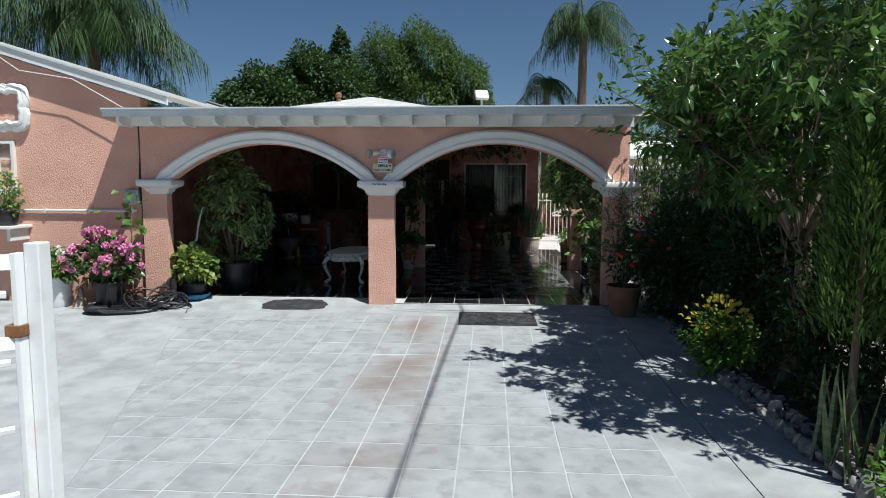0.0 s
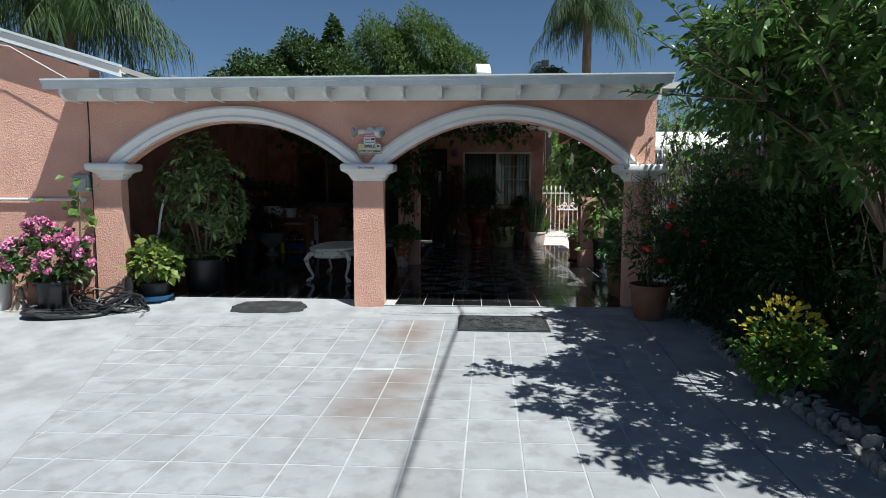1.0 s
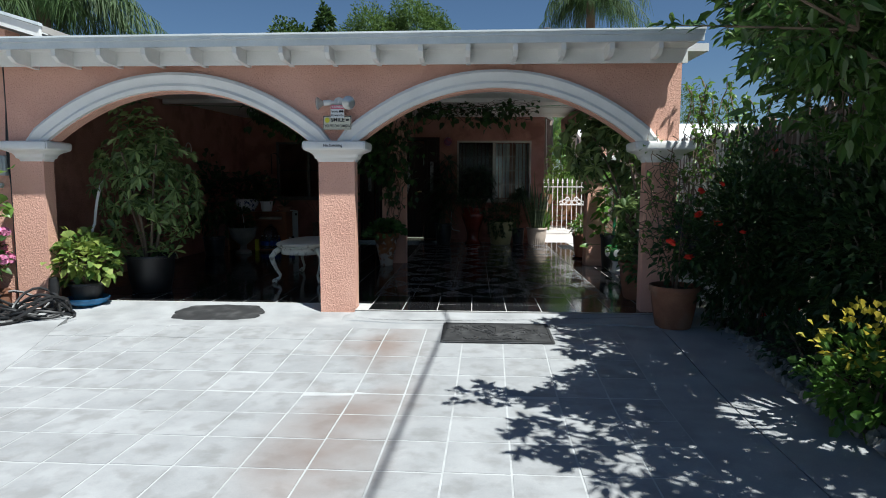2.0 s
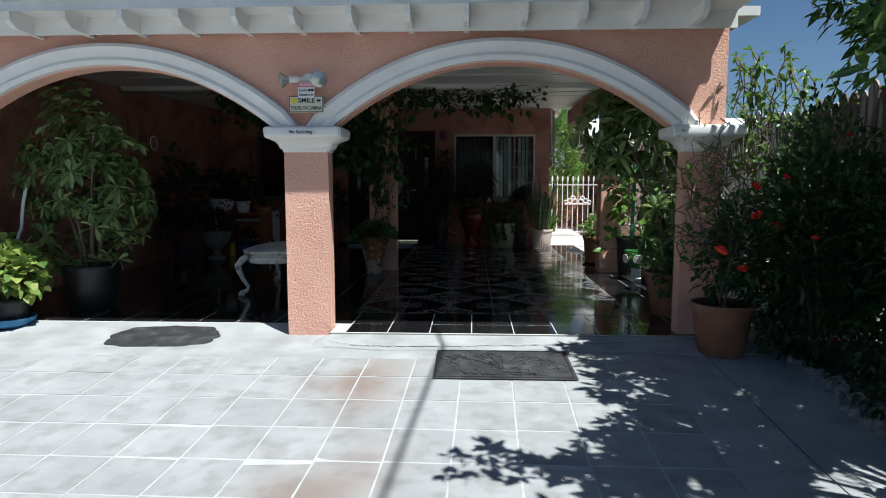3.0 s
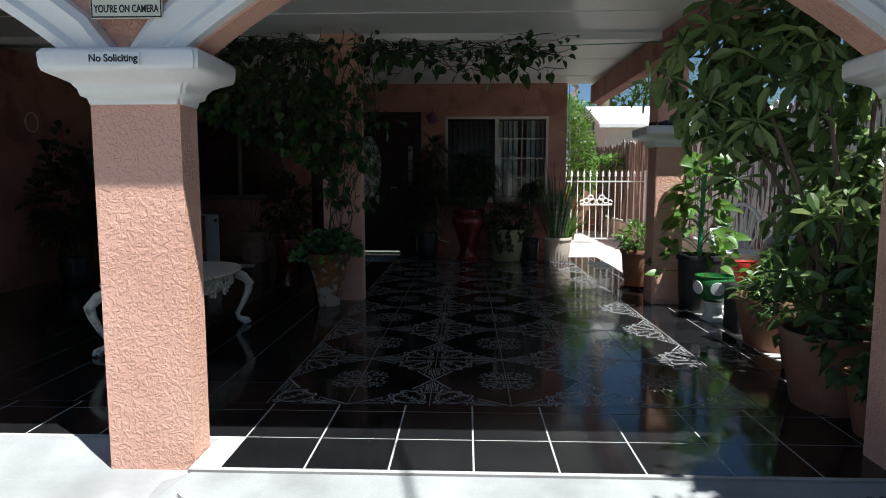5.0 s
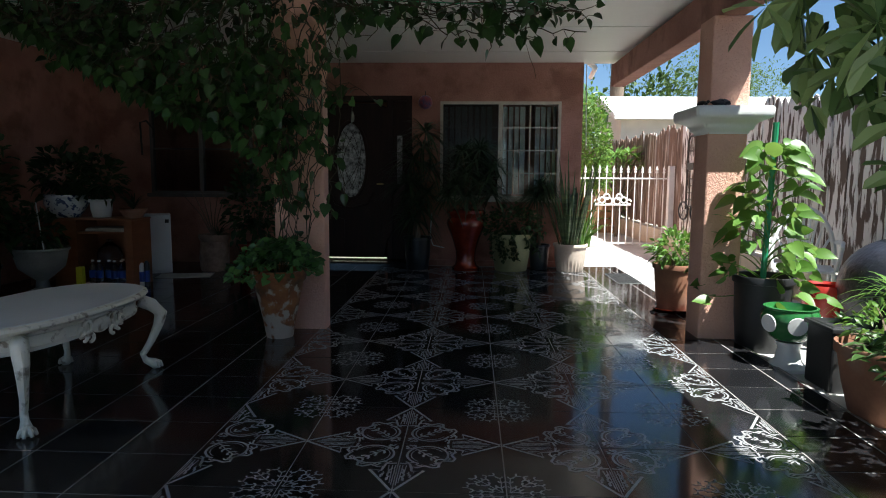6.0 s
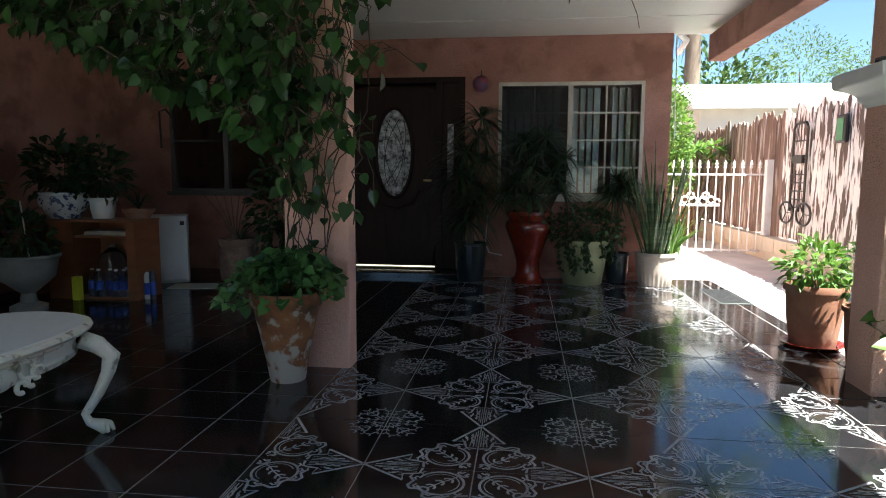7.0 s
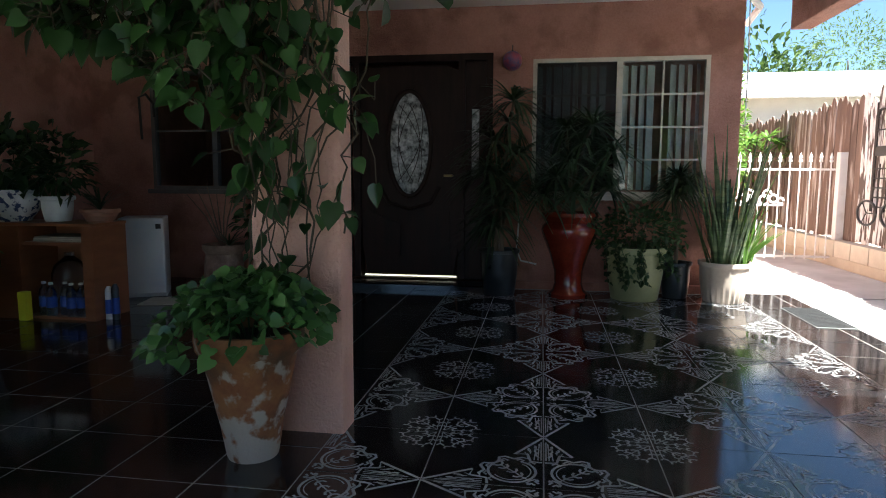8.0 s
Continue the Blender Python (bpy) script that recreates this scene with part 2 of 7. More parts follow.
def leaves_mesh(name, places, ways, lengths, material, wide=0.45, fold=0.25, droop=0.2, rng=None, shape=0.45):
    """Folded leaves of six points each: base, two shoulders, rib, tip."""
    rng = rng or np.random.default_rng(1)
    P, W = np.asarray(places, float), np.asarray(ways, float)
    n = len(P)
    W = W / np.maximum(np.linalg.norm(W, axis=1, keepdims=True), 1e-6)
    Ls = np.broadcast_to(np.asarray(lengths, float), (n,))[:, None]
    up = np.tile([0.0, 0, 1], (n, 1)) + rng.normal(0, 0.45, (n, 3))
    side = np.cross(W, up)
    side /= np.maximum(np.linalg.norm(side, axis=1, keepdims=True), 1e-6)
    nor = np.cross(side, W)
    half = Ls * wide / 2
    tip_drop = np.array([[0, 0, -1.0]]) * Ls * droop
    V = np.empty((n, 7, 3))
    V[:, 0] = P
    V[:, 1] = P + W * Ls * shape + side * half + nor * half * fold
    V[:, 2] = P + W * Ls * shape - side * half + nor * half * fold
    V[:, 3] = P + W * Ls * shape * 1.02
    V[:, 4] = P + W * Ls + tip_drop
    V[:, 5] = P + W * Ls * (shape + 0.32) + side * half * 0.62 + nor * half * fold * 0.6 + tip_drop * 0.4
    V[:, 6] = P + W * Ls * (shape + 0.32) - side * half * 0.62 + nor * half * fold * 0.6 + tip_drop * 0.4
    me = bpy.data.meshes.new(name)
    faces = []
    for i in range(n):
        o = 7 * i
        faces += [(o, o + 3, o + 1), (o, o + 2, o + 3), (o + 1, o + 3, o + 4, o + 5), (o + 3, o + 2, o + 6, o + 4)]
    me.from_pydata(V.reshape(-1, 3).tolist(), [], faces)
    me.materials.append(material)
    return me


def heart_mesh(name, places, ways, lengths, material, wide=0.8, droop=0.25, rng=None):
    """Broad heart-shaped leaves with a bent rib and a rounded outline."""
    rng = rng or np.random.default_rng(1)
    P, W = np.asarray(places, float), np.asarray(ways, float)
    n = len(P)
    W = W / np.maximum(np.linalg.norm(W, axis=1, keepdims=True), 1e-6)
    Ls = np.broadcast_to(np.asarray(lengths, float), (n,))[:, None]
    up = np.tile([0.0, -0.5, 0.8], (n, 1)) + rng.normal(0, 0.45, (n, 3))
    side = np.cross(W, up)
    side /= np.maximum(np.linalg.norm(side, axis=1, keepdims=True), 1e-6)
    nor = np.cross(side, W)
    rib = [0.0, 0.12, 0.35, 0.6, 0.82, 1.0]
    edge = [(-0.08, 0.22), (0.1, 0.45), (0.34, 0.5), (0.6, 0.39), (0.83, 0.17)]
    V = []
    drop = lambda u: np.array([[0, 0, -1.0]]) * Ls * droop * u * u
    for u in rib:
        V.append(P + W * Ls * u + drop(u))
    for sg in (1, -1):
        for u, w in edge:
            V.append(P + W * Ls * u + drop(max(u, 0)) + side * Ls * wide * w * sg + nor * Ls * wide * w * 0.3)
    V = np.stack(V, 1)
    faces = []
    k = V.shape[1]
    for i in range(n):
        o = k * i
        for b, flip in ((6, False), (11, True)):
            fs = [(0, 1, b + 1, b), (1, 2, b + 2, b + 1), (2, 3, b + 3, b + 2), (3, 4, b + 4, b + 3), (4, 5, b + 4)]
            faces += [tuple(o + q for q in (reversed(f) if flip else f)) for f in fs]
    me = bpy.data.meshes.new(name)
    me.from_pydata(V.reshape(-1, 3).tolist(), [], faces)
    me.materials.append(material)
    me.shade_smooth()
    return me


def heart_part(name, places, ways, lengths, material, parent, **kw):
    ob = new(name, heart_mesh(name, places, ways, lengths, material, **kw))
    ob.parent = parent
    return ob


def leaf_part(name, places, ways, lengths, material, parent, label="", **kw):
    ob = new(name, leaves_mesh(name, places, ways, lengths, material, **kw))
    ob.parent = parent
    if label:
        ob["label"] = label
    return ob


def cloud(rng, n, centre, radii, shell=0.55):
    """Points and outward ways in an uneven ellipsoid."""
    d = rng.normal(size=(n, 3))
    d /= np.linalg.norm(d, axis=1, keepdims=True)
    r = shell + (1 - shell) * rng.random(n) ** 0.6
    r = r * (1 + 0.16 * np.sin(5 * d[:, 0] + 3 * d[:, 2]) + 0.12 * np.sin(7 * d[:, 1] - 4 * d[:, 2]))
    return np.asarray(centre) + d * np.asarray(radii) * r[:, None], d
# ---- the ground and the drive ----
DRIVE_Z = -0.15


def drive_z(y):
    u = min(max((y - 5.5) / 1.9, 0), 1)
    return -0.15 + 0.095 * u * u * (3 - 2 * u)


bm = bmesh.new()
add_box(bm, -300, 300, -300, 300, -1.2, -0.30)
tagged(part("ground", bm, GROUND), "bare brown yard earth round the house", "ground", kind="structure")


def ramp_sheet(x0, x1, y0, y1, lift=0.0, ny=90, thick=0.16):
    """A slab that follows the slope of the drive."""
    bm = bmesh.new()
    ys = [y0 + (y1 - y0) * i / ny for i in range(ny + 1)]
    edge = x1 if callable(x1) else (lambda y: x1)
    near = x0 if callable(x0) else (lambda y: x0)
    top = [(bm.verts.new((near(y), y, drive_z(y) + lift)), bm.verts.new((edge(y), y, drive_z(y) + lift))) for y in ys]
    bot = [(bm.verts.new((near(y), y, drive_z(y) + lift - thick)), bm.verts.new((edge(y), y, drive_z(y) + lift - thick))) for y in ys]
    for i in range(ny):
        bm.faces.new((top[i][0], top[i][1], top[i + 1][1], top[i + 1][0]))
        bm.faces.new((bot[i][0], bot[i + 1][0], bot[i + 1][1], bot[i][1]))
        bm.faces.new((top[i][0], top[i + 1][0], bot[i + 1][0], bot[i][0]))
        bm.faces.new((top[i][1], bot[i][1], bot[i + 1][1], top[i + 1][1]))
    bm.faces.new((top[0][0], bot[0][0], bot[0][1], top[0][1]))
    bm.faces.new((top[-1][0], top[-1][1], bot[-1][1], bot[-1][0]))
    return bm


TILE_X0, TILE_Y1, TX, TILE, SKEW = -2.862, 7.187, 0.3215, 0.357, 0.0245


def lane(x):
    """A tile joint that runs up the drive, slightly askew to the porch; x at the tiles' upper end."""
    return lambda y: x + SKEW * (y - TILE_Y1)


TILE_X1 = TILE_X0 + 15 * TX
driveway = tagged(part("driveway", ramp_sheet(-9, lambda y: min(max(-1.85 - 0.308 * (y - 3.81) + 0.012 * math.sin(4 * y), TILE_X0 - 0.3), 0.6), -7, 7.7, 0.006), CONCRETE), "sunlit grey concrete driveway with pale square tiles", "driveway", kind="structure")
part("slab", ramp_sheet(lane(TILE_X1), lane(2.36), -7, 7.7), CONCRETE, driveway)
part("slab", ramp_sheet(lane(2.369), 2.95, -7, 7.7), CONCRETE, driveway)
part("slab", ramp_sheet(lane(TILE_X0), lane(TILE_X1), TILE_Y1, 7.7), CONCRETE, driveway)
part("grout_bed", ramp_sheet(lane(TILE_X0), lane(TILE_X1), -7, TILE_Y1, 0.0014), GROUT, driveway)

# ---- porch floor ----
FLOOR_Y0, FLOOR_Y1 = 7.70, 14.7
# the left bay's tiles begin further back, behind a concrete slope
SILL_Y, BAY_X = 7.992, -0.365
bm = box(-4.4, 2.62, SILL_Y, FLOOR_Y1, -0.25, -0.002)
add_box(bm, BAY_X, 2.62, FLOOR_Y0, SILL_Y, -0.25, -0.002)
floor = tagged(part("floor", bm, TILE_GROUT), "dark glossy tiled porch floor with grey pattern", "floor", kind="structure")
bm = box(-4.4, 2.62, SILL_Y + 0.002, 8.43, -0.2, -0.0014)
add_box(bm, BAY_X + 0.002, 2.62, FLOOR_Y0 + 0.002, SILL_Y, -0.2, -0.0014)
part("pale_joint_bed", bm, PALE_GROUT, floor)
# rough apron in front of the porch edge
bm = bmesh.new()
n = 60
xs = [-4.2 + 7.0 * i / n for i in range(n + 1)]
front = []
for x in xs:
    w = 0.34
    w += 0.03 * math.sin(3.1 * x) + 0.02 * math.sin(8.3 * x + 1)
    front.append(7.70 - w)
a = [bm.verts.new((x, 7.70, -0.012 if x > BAY_X else -0.052)) for x in xs]
b = [bm.verts.new((x, f + 0.05, -0.045 if x > BAY_X else -0.062)) for x, f in zip(xs, front)]
c = [bm.verts.new((x, f, -0.15)) for x, f in zip(xs, front)]
for i in range(n):
    bm.faces.new((a[i + 1], a[i], b[i], b[i + 1]))
    bm.faces.new((b[i + 1], b[i], c[i], c[i + 1]))
part("apron", bm, CONCRETE, driveway, "rough pale concrete lip with a crack")
# one dark colour for the flat ribbon laid along the crack
CRACK = surface("crack_dark", (0.03, 0.03, 0.028), (0.06, 0.058, 0.055), 0.95, 20, 90, 0.2, 0.002)
rgc, line = random.Random(77), []
for i in range(110):
    x = -0.34 + 2.55 * i / 109
    line.append((x, 7.45 + 0.1 * max(0, 1 - (x + 0.34) / 0.35) ** 2 + 0.075 * max(0, x - 0.4) ** 1.3 + rgc.uniform(-0.009, 0.009)))
bm = bmesh.new()
prev = None
for x, y in line:
    w = rgc.uniform(0.001, 0.0055)
    z = -0.012 - 0.033 * (7.7 - y) / 0.29 + 0.005
    cur = [bm.verts.new((x, y - w, z)), bm.verts.new((x, y + w, z))]
    if prev:
        bm.faces.new((prev[0], cur[0], cur[1], prev[1]))
    prev = cur
part("crack", bm, CRACK, driveway, "dark ragged crack in the concrete lip")

# sloping concrete sill of the left bay
bm = bmesh.new()
prof = [(7.66, -0.06), (7.70, -0.051), (7.8, -0.04), (7.9, -0.022), (7.985, 0.001), (7.99, -0.02)]
cols = [[bm.verts.new((x, y + (0.012 * math.sin(7 * x) if k == 0 else 0), z)) for k, (y, z) in enumerate(prof)] for x in [-3.7 + (BAY_X + 3.7) * i / 30 for i in range(31)]]
for a, b in zip(cols, cols[1:]):
    for k in range(len(prof) - 1):
        bm.faces.new((a[k], b[k], b[k + 1], a[k + 1]))
part("sill_slope", bm, CONCRETE, driveway)

# side yard path beside the porch and behind the gate
tagged(part("side_path", box(2.62, 3.86, 7.9, 24, -0.3, -0.03), PATH_CONCRETE), "grey concrete path beside the porch", "path", kind="structure")
tagged(part("back_path", box(2.15, 3.86, 14.7, 24, -0.28, -0.022), PATH_CONCRETE), "sunlit concrete path at the white gate", "path", kind="structure")

# ---- porch front wall with two arches ----
WY0, WY1, WTOP = 7.78, 7.93, 2.34


def arch_outline(x0, x1, spring, rise, n=28):
    """Points from (x0, spring) over the top to (x1, spring): a flat three-centred arch."""
    pts = []
    for i in range(n + 1):
        u = -1 + 2 * i / n
        zz = spring + rise * (1 - abs(u) ** 2.1)
        pts.append(((x0 + x1) / 2 + u * (x1 - x0) / 2, zz))
    return pts


ARCHES = [(-3.37, -0.71, 1.505, 0.527), (-0.40, 2.29, 1.505, 0.537)]
outline = [(-3.70, -0.16), (-3.37, -0.16)] + arch_outline(*ARCHES[0]) + [(-0.71, 1.45), (-0.71, -0.16), (-0.37, -0.16), (-0.37, 1.45)] + arch_outline(*ARCHES[1]) + [(2.31, 1.45), (2.31, -0.16), (2.6, -0.16), (2.6, WTOP), (-3.70, WTOP)]
front_wall = tagged(part("wall_front", prism(outline, WY0, WY1), PINK), "pink stucco porch wall with two wide arches", "wall", kind="structure")


def moulding(x0, x1, spring, rise, parent):
    """White moulding along an arch, in three steps."""
    n = 36
    inner = arch_outline(x0 - 0.012, x1 + 0.012, spring, rise + 0.012, n)
    cols = [(0.0, 0.0), (0.0, -0.05), (0.035, -0.062), (0.06, -0.045), (0.09, -0.055), (0.13, -0.078), (0.158, -0.06), (0.165, 0.0)]
    bm = bmesh.new()
    rows = []
    for i, (x, z) in enumerate(inner):
        p0, p1 = inner[max(i - 1, 0)], inner[min(i + 1, n)]
        tx, tz = p1[0] - p0[0], p1[1] - p0[1]
        k = math.hypot(tx, tz)
        nx, nz = -tz / k, tx / k
        if i == 0 or i == n:
            nx, nz = (-1.03 if i == 0 else 1.03), 0.0
        rows.append([bm.verts.new((x + nx * o, WY0 - 0.0 + d, z + nz * o)) for o, d in cols])
    for r, s in zip(rows, rows[1:]):
        for j in range(len(cols) - 1):
            bm.faces.new((r[j], r[j + 1], s[j + 1], s[j]))
    bm.faces.new(rows[0]), bm.faces.new(rows[-1])
    bmesh.ops.recalc_face_normals(bm, faces=bm.faces)
    return smooth(part("arch_moulding", bm, WHITE, parent, "white painted arch moulding"), 30)


for a in ARCHES:
    moulding(*a, front_wall)


def capital(x0, x1, y0, y1, z0, parent, h=0.19):
    """A stepped white capital round a pillar."""
    bm = bmesh.new()
    steps = [(0.0, 0.006), (0.022, 0.012), (0.03, 0.028), (0.052, 0.034), (0.075, 0.05), (0.09, 0.078), (0.1, 0.1), (0.108, 0.114), (0.125, 0.12), (0.172, 0.122), (0.186, 0.112), (0.19, 0.09)]
    rings = []
    for z, o in steps:
        z = z0 + z * h / 0.19
        rings.append([bm.verts.new(p) for p in ((x0 - o, y0 - o, z), (x1 + o, y0 - o, z), (x1 + o, y1 + o, z), (x0 - o, y1 + o, z))])
    for a, b in zip(rings, rings[1:]):
        for i in range(4):
            bm.faces.new((a[i], a[(i + 1) % 4], b[(i + 1) % 4], b[i]))
    bm.faces.new(list(reversed(rings[0]))), bm.faces.new(rings[-1])
    bm.verts.ensure_lookup_table()
    corner = [e for e in bm.edges if abs(e.verts[0].co.z - e.verts[1].co.z) > 1e-4]
    bmesh.ops.bevel(bm, geom=corner, offset=0.012, segments=2, affect="EDGES")
    return smooth(part("capital", bm, WHITE, parent, "white painted stepped capital"), 50)


capital(-0.71, -0.37, WY0, WY1, 1.385, front_wall)
capital(-3.60, -3.37, WY0, WY1, 1.385, front_wall)
capital(2.31, 2.6, WY0, WY1, 1.385, front_wall)

# ---- porch roof, eave and ceiling ----
def ceil_z(y):
    return 2.34 + 0.145 * (y - 7.9) / 6.8


bm = bmesh.new()
X0, X1, Y0, Y1 = -3.9, 2.62, 7.93, 14.72
v = [bm.verts.new((x, y, ceil_z(y) + dz)) for dz in (0, 0.03) for x, y in ((X0, Y0), (X1, Y0), (X1, Y1), (X0, Y1))]
for f in ((3, 2, 1, 0), (4, 5, 6, 7), (0, 1, 5, 4), (1, 2, 6, 5), (2, 3, 7, 6), (3, 0, 4, 7)):
    bm.faces.new([v[i] for i in f])
for yy in (9.2, 10.45, 12.6, 13.85):
    add_box(bm, X0, X1, yy - 0.012, yy + 0.012, ceil_z(yy) - 0.006, ceil_z(yy) + 0.01)
add_box(bm, X0 + 0.02, 2.42, 11.21, 11.31, 2.35, 2.43)
tagged(part("ceiling", bm, CEIL), "white painted porch ceiling with thin seams", "ceiling", kind="structure")

bm = bmesh.new()
EX0, EX1, EY, SIDE_X = -3.93, 2.63, 7.40, 2.9
v = [bm.verts.new(p) for p in ((EX0, EY, 2.385), (EX1, EY, 2.42), (EX1, 16.2, 2.62), (-3.9, 14.7, 2.60), (EX0, EY, 2.425), (EX1, EY, 2.46), (EX1, 16.2, 2.70), (-3.9, 14.7, 2.68))]
v[2].co, v[6].co = Vector((EX1, 14.95, 2.58)), Vector((EX1, 14.95, 2.66))
for f in ((3, 2, 1, 0), (4, 5, 6, 7), (0, 1, 5, 4), (1, 2, 6, 5), (2, 3, 7, 6), (3, 0, 4, 7)):
    bm.faces.new([v[i] for i in f])
porch_roof = tagged(part("porch_roof", bm, ROOF), "flat grey felt porch roof with white eave", "roof", kind="structure")


def eave_z(x):
    return 0.035 * (x - EX0) / (EX1 - EX0)


bm = bmesh.new()
for z0, z1, y0, y1 in ((2.345, 2.40, EY - 0.02, EY), (2.40, 2.432, EY - 0.045, EY), (2.43, 2.445, EY - 0.06, EY + 0.05)):
    v = [bm.verts.new((x, y, z + eave_z(x))) for x in (EX0 - 0.02, EX1 + 0.02) for y in (y0, y1) for z in (z0, z1)]
    for f in ((0, 1, 3, 2), (4, 6, 7, 5), (0, 4, 5, 1), (2, 3, 7, 6), (1, 5, 7, 3), (0, 2, 6, 4)):
        bm.faces.new([v[i] for i in f])
bmesh.ops.recalc_face_normals(bm, faces=bm.faces)
part("fascia", bm, FASCIA, porch_roof, "pale metal drip edge")
x = EX0 + 0.16
while x < EX1:
    zz = eave_z(x)
    bm = bmesh.new()
    vs = [bm.verts.new((xx, y, z)) for xx in (x - 0.02, x + 0.02) for y, z in ((EY + 0.004, 2.36 + zz), (EY + 0.004, 2.29 + zz), (EY + 0.07, 2.245 + zz), (WY0, 2.235 + zz), (WY0, 2.38 + zz))]
    bm.faces.new(vs[:5]), bm.faces.new(list(reversed(vs[5:])))
    for i in range(5):
        j = (i + 1) % 5
        bm.faces.new((vs[j], vs[i], vs[5 + i], vs[5 + j]))
    bmesh.ops.recalc_face_normals(bm, faces=bm.faces)
    part("rafter", bm, WHITE, porch_roof)
    x += 0.405
part("blocking", box(EX0 + 0.02, EX1 - 0.02, 7.66, 7.68, 2.25, 2.39), WHITE, porch_roof)
part("soffit", box(EX0 + 0.02, EX1 - 0.02, EY + 0.01, 7.78, 2.375, 2.388), WHITE, porch_roof)

bm = bmesh.new()
v = [bm.verts.new((x, y, ceil_z(y) + 0.07 + dz)) for dz in (0, 0.07) for x, y in ((2.64, 7.98), (SIDE_X, 7.98), (SIDE_X, 14.9), (2.64, 14.9))]
for f in ((3, 2, 1, 0), (4, 5, 6, 7), (0, 1, 5, 4), (1, 2, 6, 5), (2, 3, 7, 6), (3, 0, 4, 7)):
    bm.faces.new([v[i] for i in f])
part("side_eave", bm, WHITE, porch_roof, "white boarded side eave")

# right side beam on its pier
BX0, BX1 = 2.42, 2.58
tagged(part("beam_right", box(BX0, BX1, WY1, 14.45, 2.17, 2.42, 0.01), PINK_SHADE), "pink stucco beam along the open side", "beam", kind="structure")
pier = tagged(part("pier_right", box(2.37, 2.63, 11.1, 11.36, -0.05, 2.17, 0.012), PINK), "pink stucco pier with a white capital", "pier", kind="structure")
capital(2.37, 2.63, 11.1, 11.36, 1.40, pier, 0.18)
tagged(part("pier_middle", box(-0.61, -0.25, 11.18, 11.33, -0.05, 2.42, 0.012), PINK), "pink stucco pier wound with vines", "pier", kind="structure")

# ---- house walls round the porch ----
BACK_Y = 14.62


def wall_with_holes(name, x0, x1, z0, z1, y0, y1, holes, material, label):
    """A wall along x, cut into blocks round its openings."""
    xs = sorted({x0, x1, *[h[0] for h in holes], *[h[1] for h in holes]})
    bm = bmesh.new()
    for a, b in zip(xs, xs[1:]):
        zs = [(z0, z1)]
        for hx0, hx1, hz0, hz1 in holes:
            if hx0 < (a + b) / 2 < hx1:
                zs = [q for lo, hi in zs for q in ((lo, min(hi, hz0)), (max(lo, hz1), hi)) if q[1] - q[0] > 1e-4]
        for lo, hi in zs:
            add_box(bm, a, b, y0, y1, lo, hi)
    bmesh.ops.remove_doubles(bm, verts=bm.verts, dist=1e-4)
    return tagged(part(name, bm, material), label, "wall", kind="structure")


WIN = (0.40, 1.87, 0.84, 2.02)
DOOR = (-1.56, 0.05, 0.06, 2.09)
LWIN = (-3.25, -1.95, 0.87, 1.99)
wall_with_holes("wall_back", -4.2, 2.13, -0.05, 2.62, BACK_Y, BACK_Y + 0.2, [WIN, DOOR, LWIN], PINK_SHADE, "pink stucco house wall with window and front door")
tagged(part("wall_left", box(-4.2, -3.9, 8.035, BACK_Y, -0.2, 2.62), PINK_SHADE), "pink stucco side wall of the porch", "wall", kind="structure")
tagged(part("wall_house_side", box(1.93, 2.13, BACK_Y + 0.2, 22, -0.05, 2.62), PINK), "pink stucco side wall of the house", "wall", kind="structure")
part("plinth", box(0.06, 2.135, BACK_Y - 0.05, BACK_Y, -0.05, 0.07, 0.006), PINK_SHADE, bpy.data.objects["wall_back"])
part("door_step", box(-1.75, 0.1, BACK_Y - 0.28, BACK_Y, -0.05, 0.05, 0.008), BLACK_TILE, bpy.data.objects["wall_back"])
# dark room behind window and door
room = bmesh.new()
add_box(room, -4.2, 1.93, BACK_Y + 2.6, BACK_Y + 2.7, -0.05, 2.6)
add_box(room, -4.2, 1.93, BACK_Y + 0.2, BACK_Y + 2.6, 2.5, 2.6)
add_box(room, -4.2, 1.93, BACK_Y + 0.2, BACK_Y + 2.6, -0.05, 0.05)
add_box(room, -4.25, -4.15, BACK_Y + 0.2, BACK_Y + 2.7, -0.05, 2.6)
tagged(part("wall_room", room, PINK_SHADE), "plain walls of the room behind the window", "wall", kind="structure")

# ---- left house with its gable ----
HY = 7.83
GX1, GZ1, SLOPE = -3.28, 2.60, 0.3
outline = [(-11, -0.2), (-3.703, -0.2), (-3.703, GZ1 + SLOPE * 0.42 - 0.1), (-9, GZ1 + SLOPE * 5.72 - 0.1), (-11, GZ1 + SLOPE * 4.2)]
HWIN = (-6.5, -5.42, 1.30, 2.07)
left_wall = tagged(part("wall_gable", prism(outline, HY, HY + 0.2), PINK), "sunlit pink stucco gable wall of the house", "wall", kind="structure")


def roof_slope(x0, x1, y0, y1, z_at, thick):
    bm = bmesh.new()
    v = [bm.verts.new((x, y, z_at(x) + dz)) for dz in (0, thick) for x, y in ((x0, y0), (x1, y0), (x1, y1), (x0, y1))]
    for f in ((3, 2, 1, 0), (4, 5, 6, 7), (0, 1, 5, 4), (1, 2, 6, 5), (2, 3, 7, 6), (3, 0, 4, 7)):
        bm.faces.new([v[i] for i in f])
    return bm


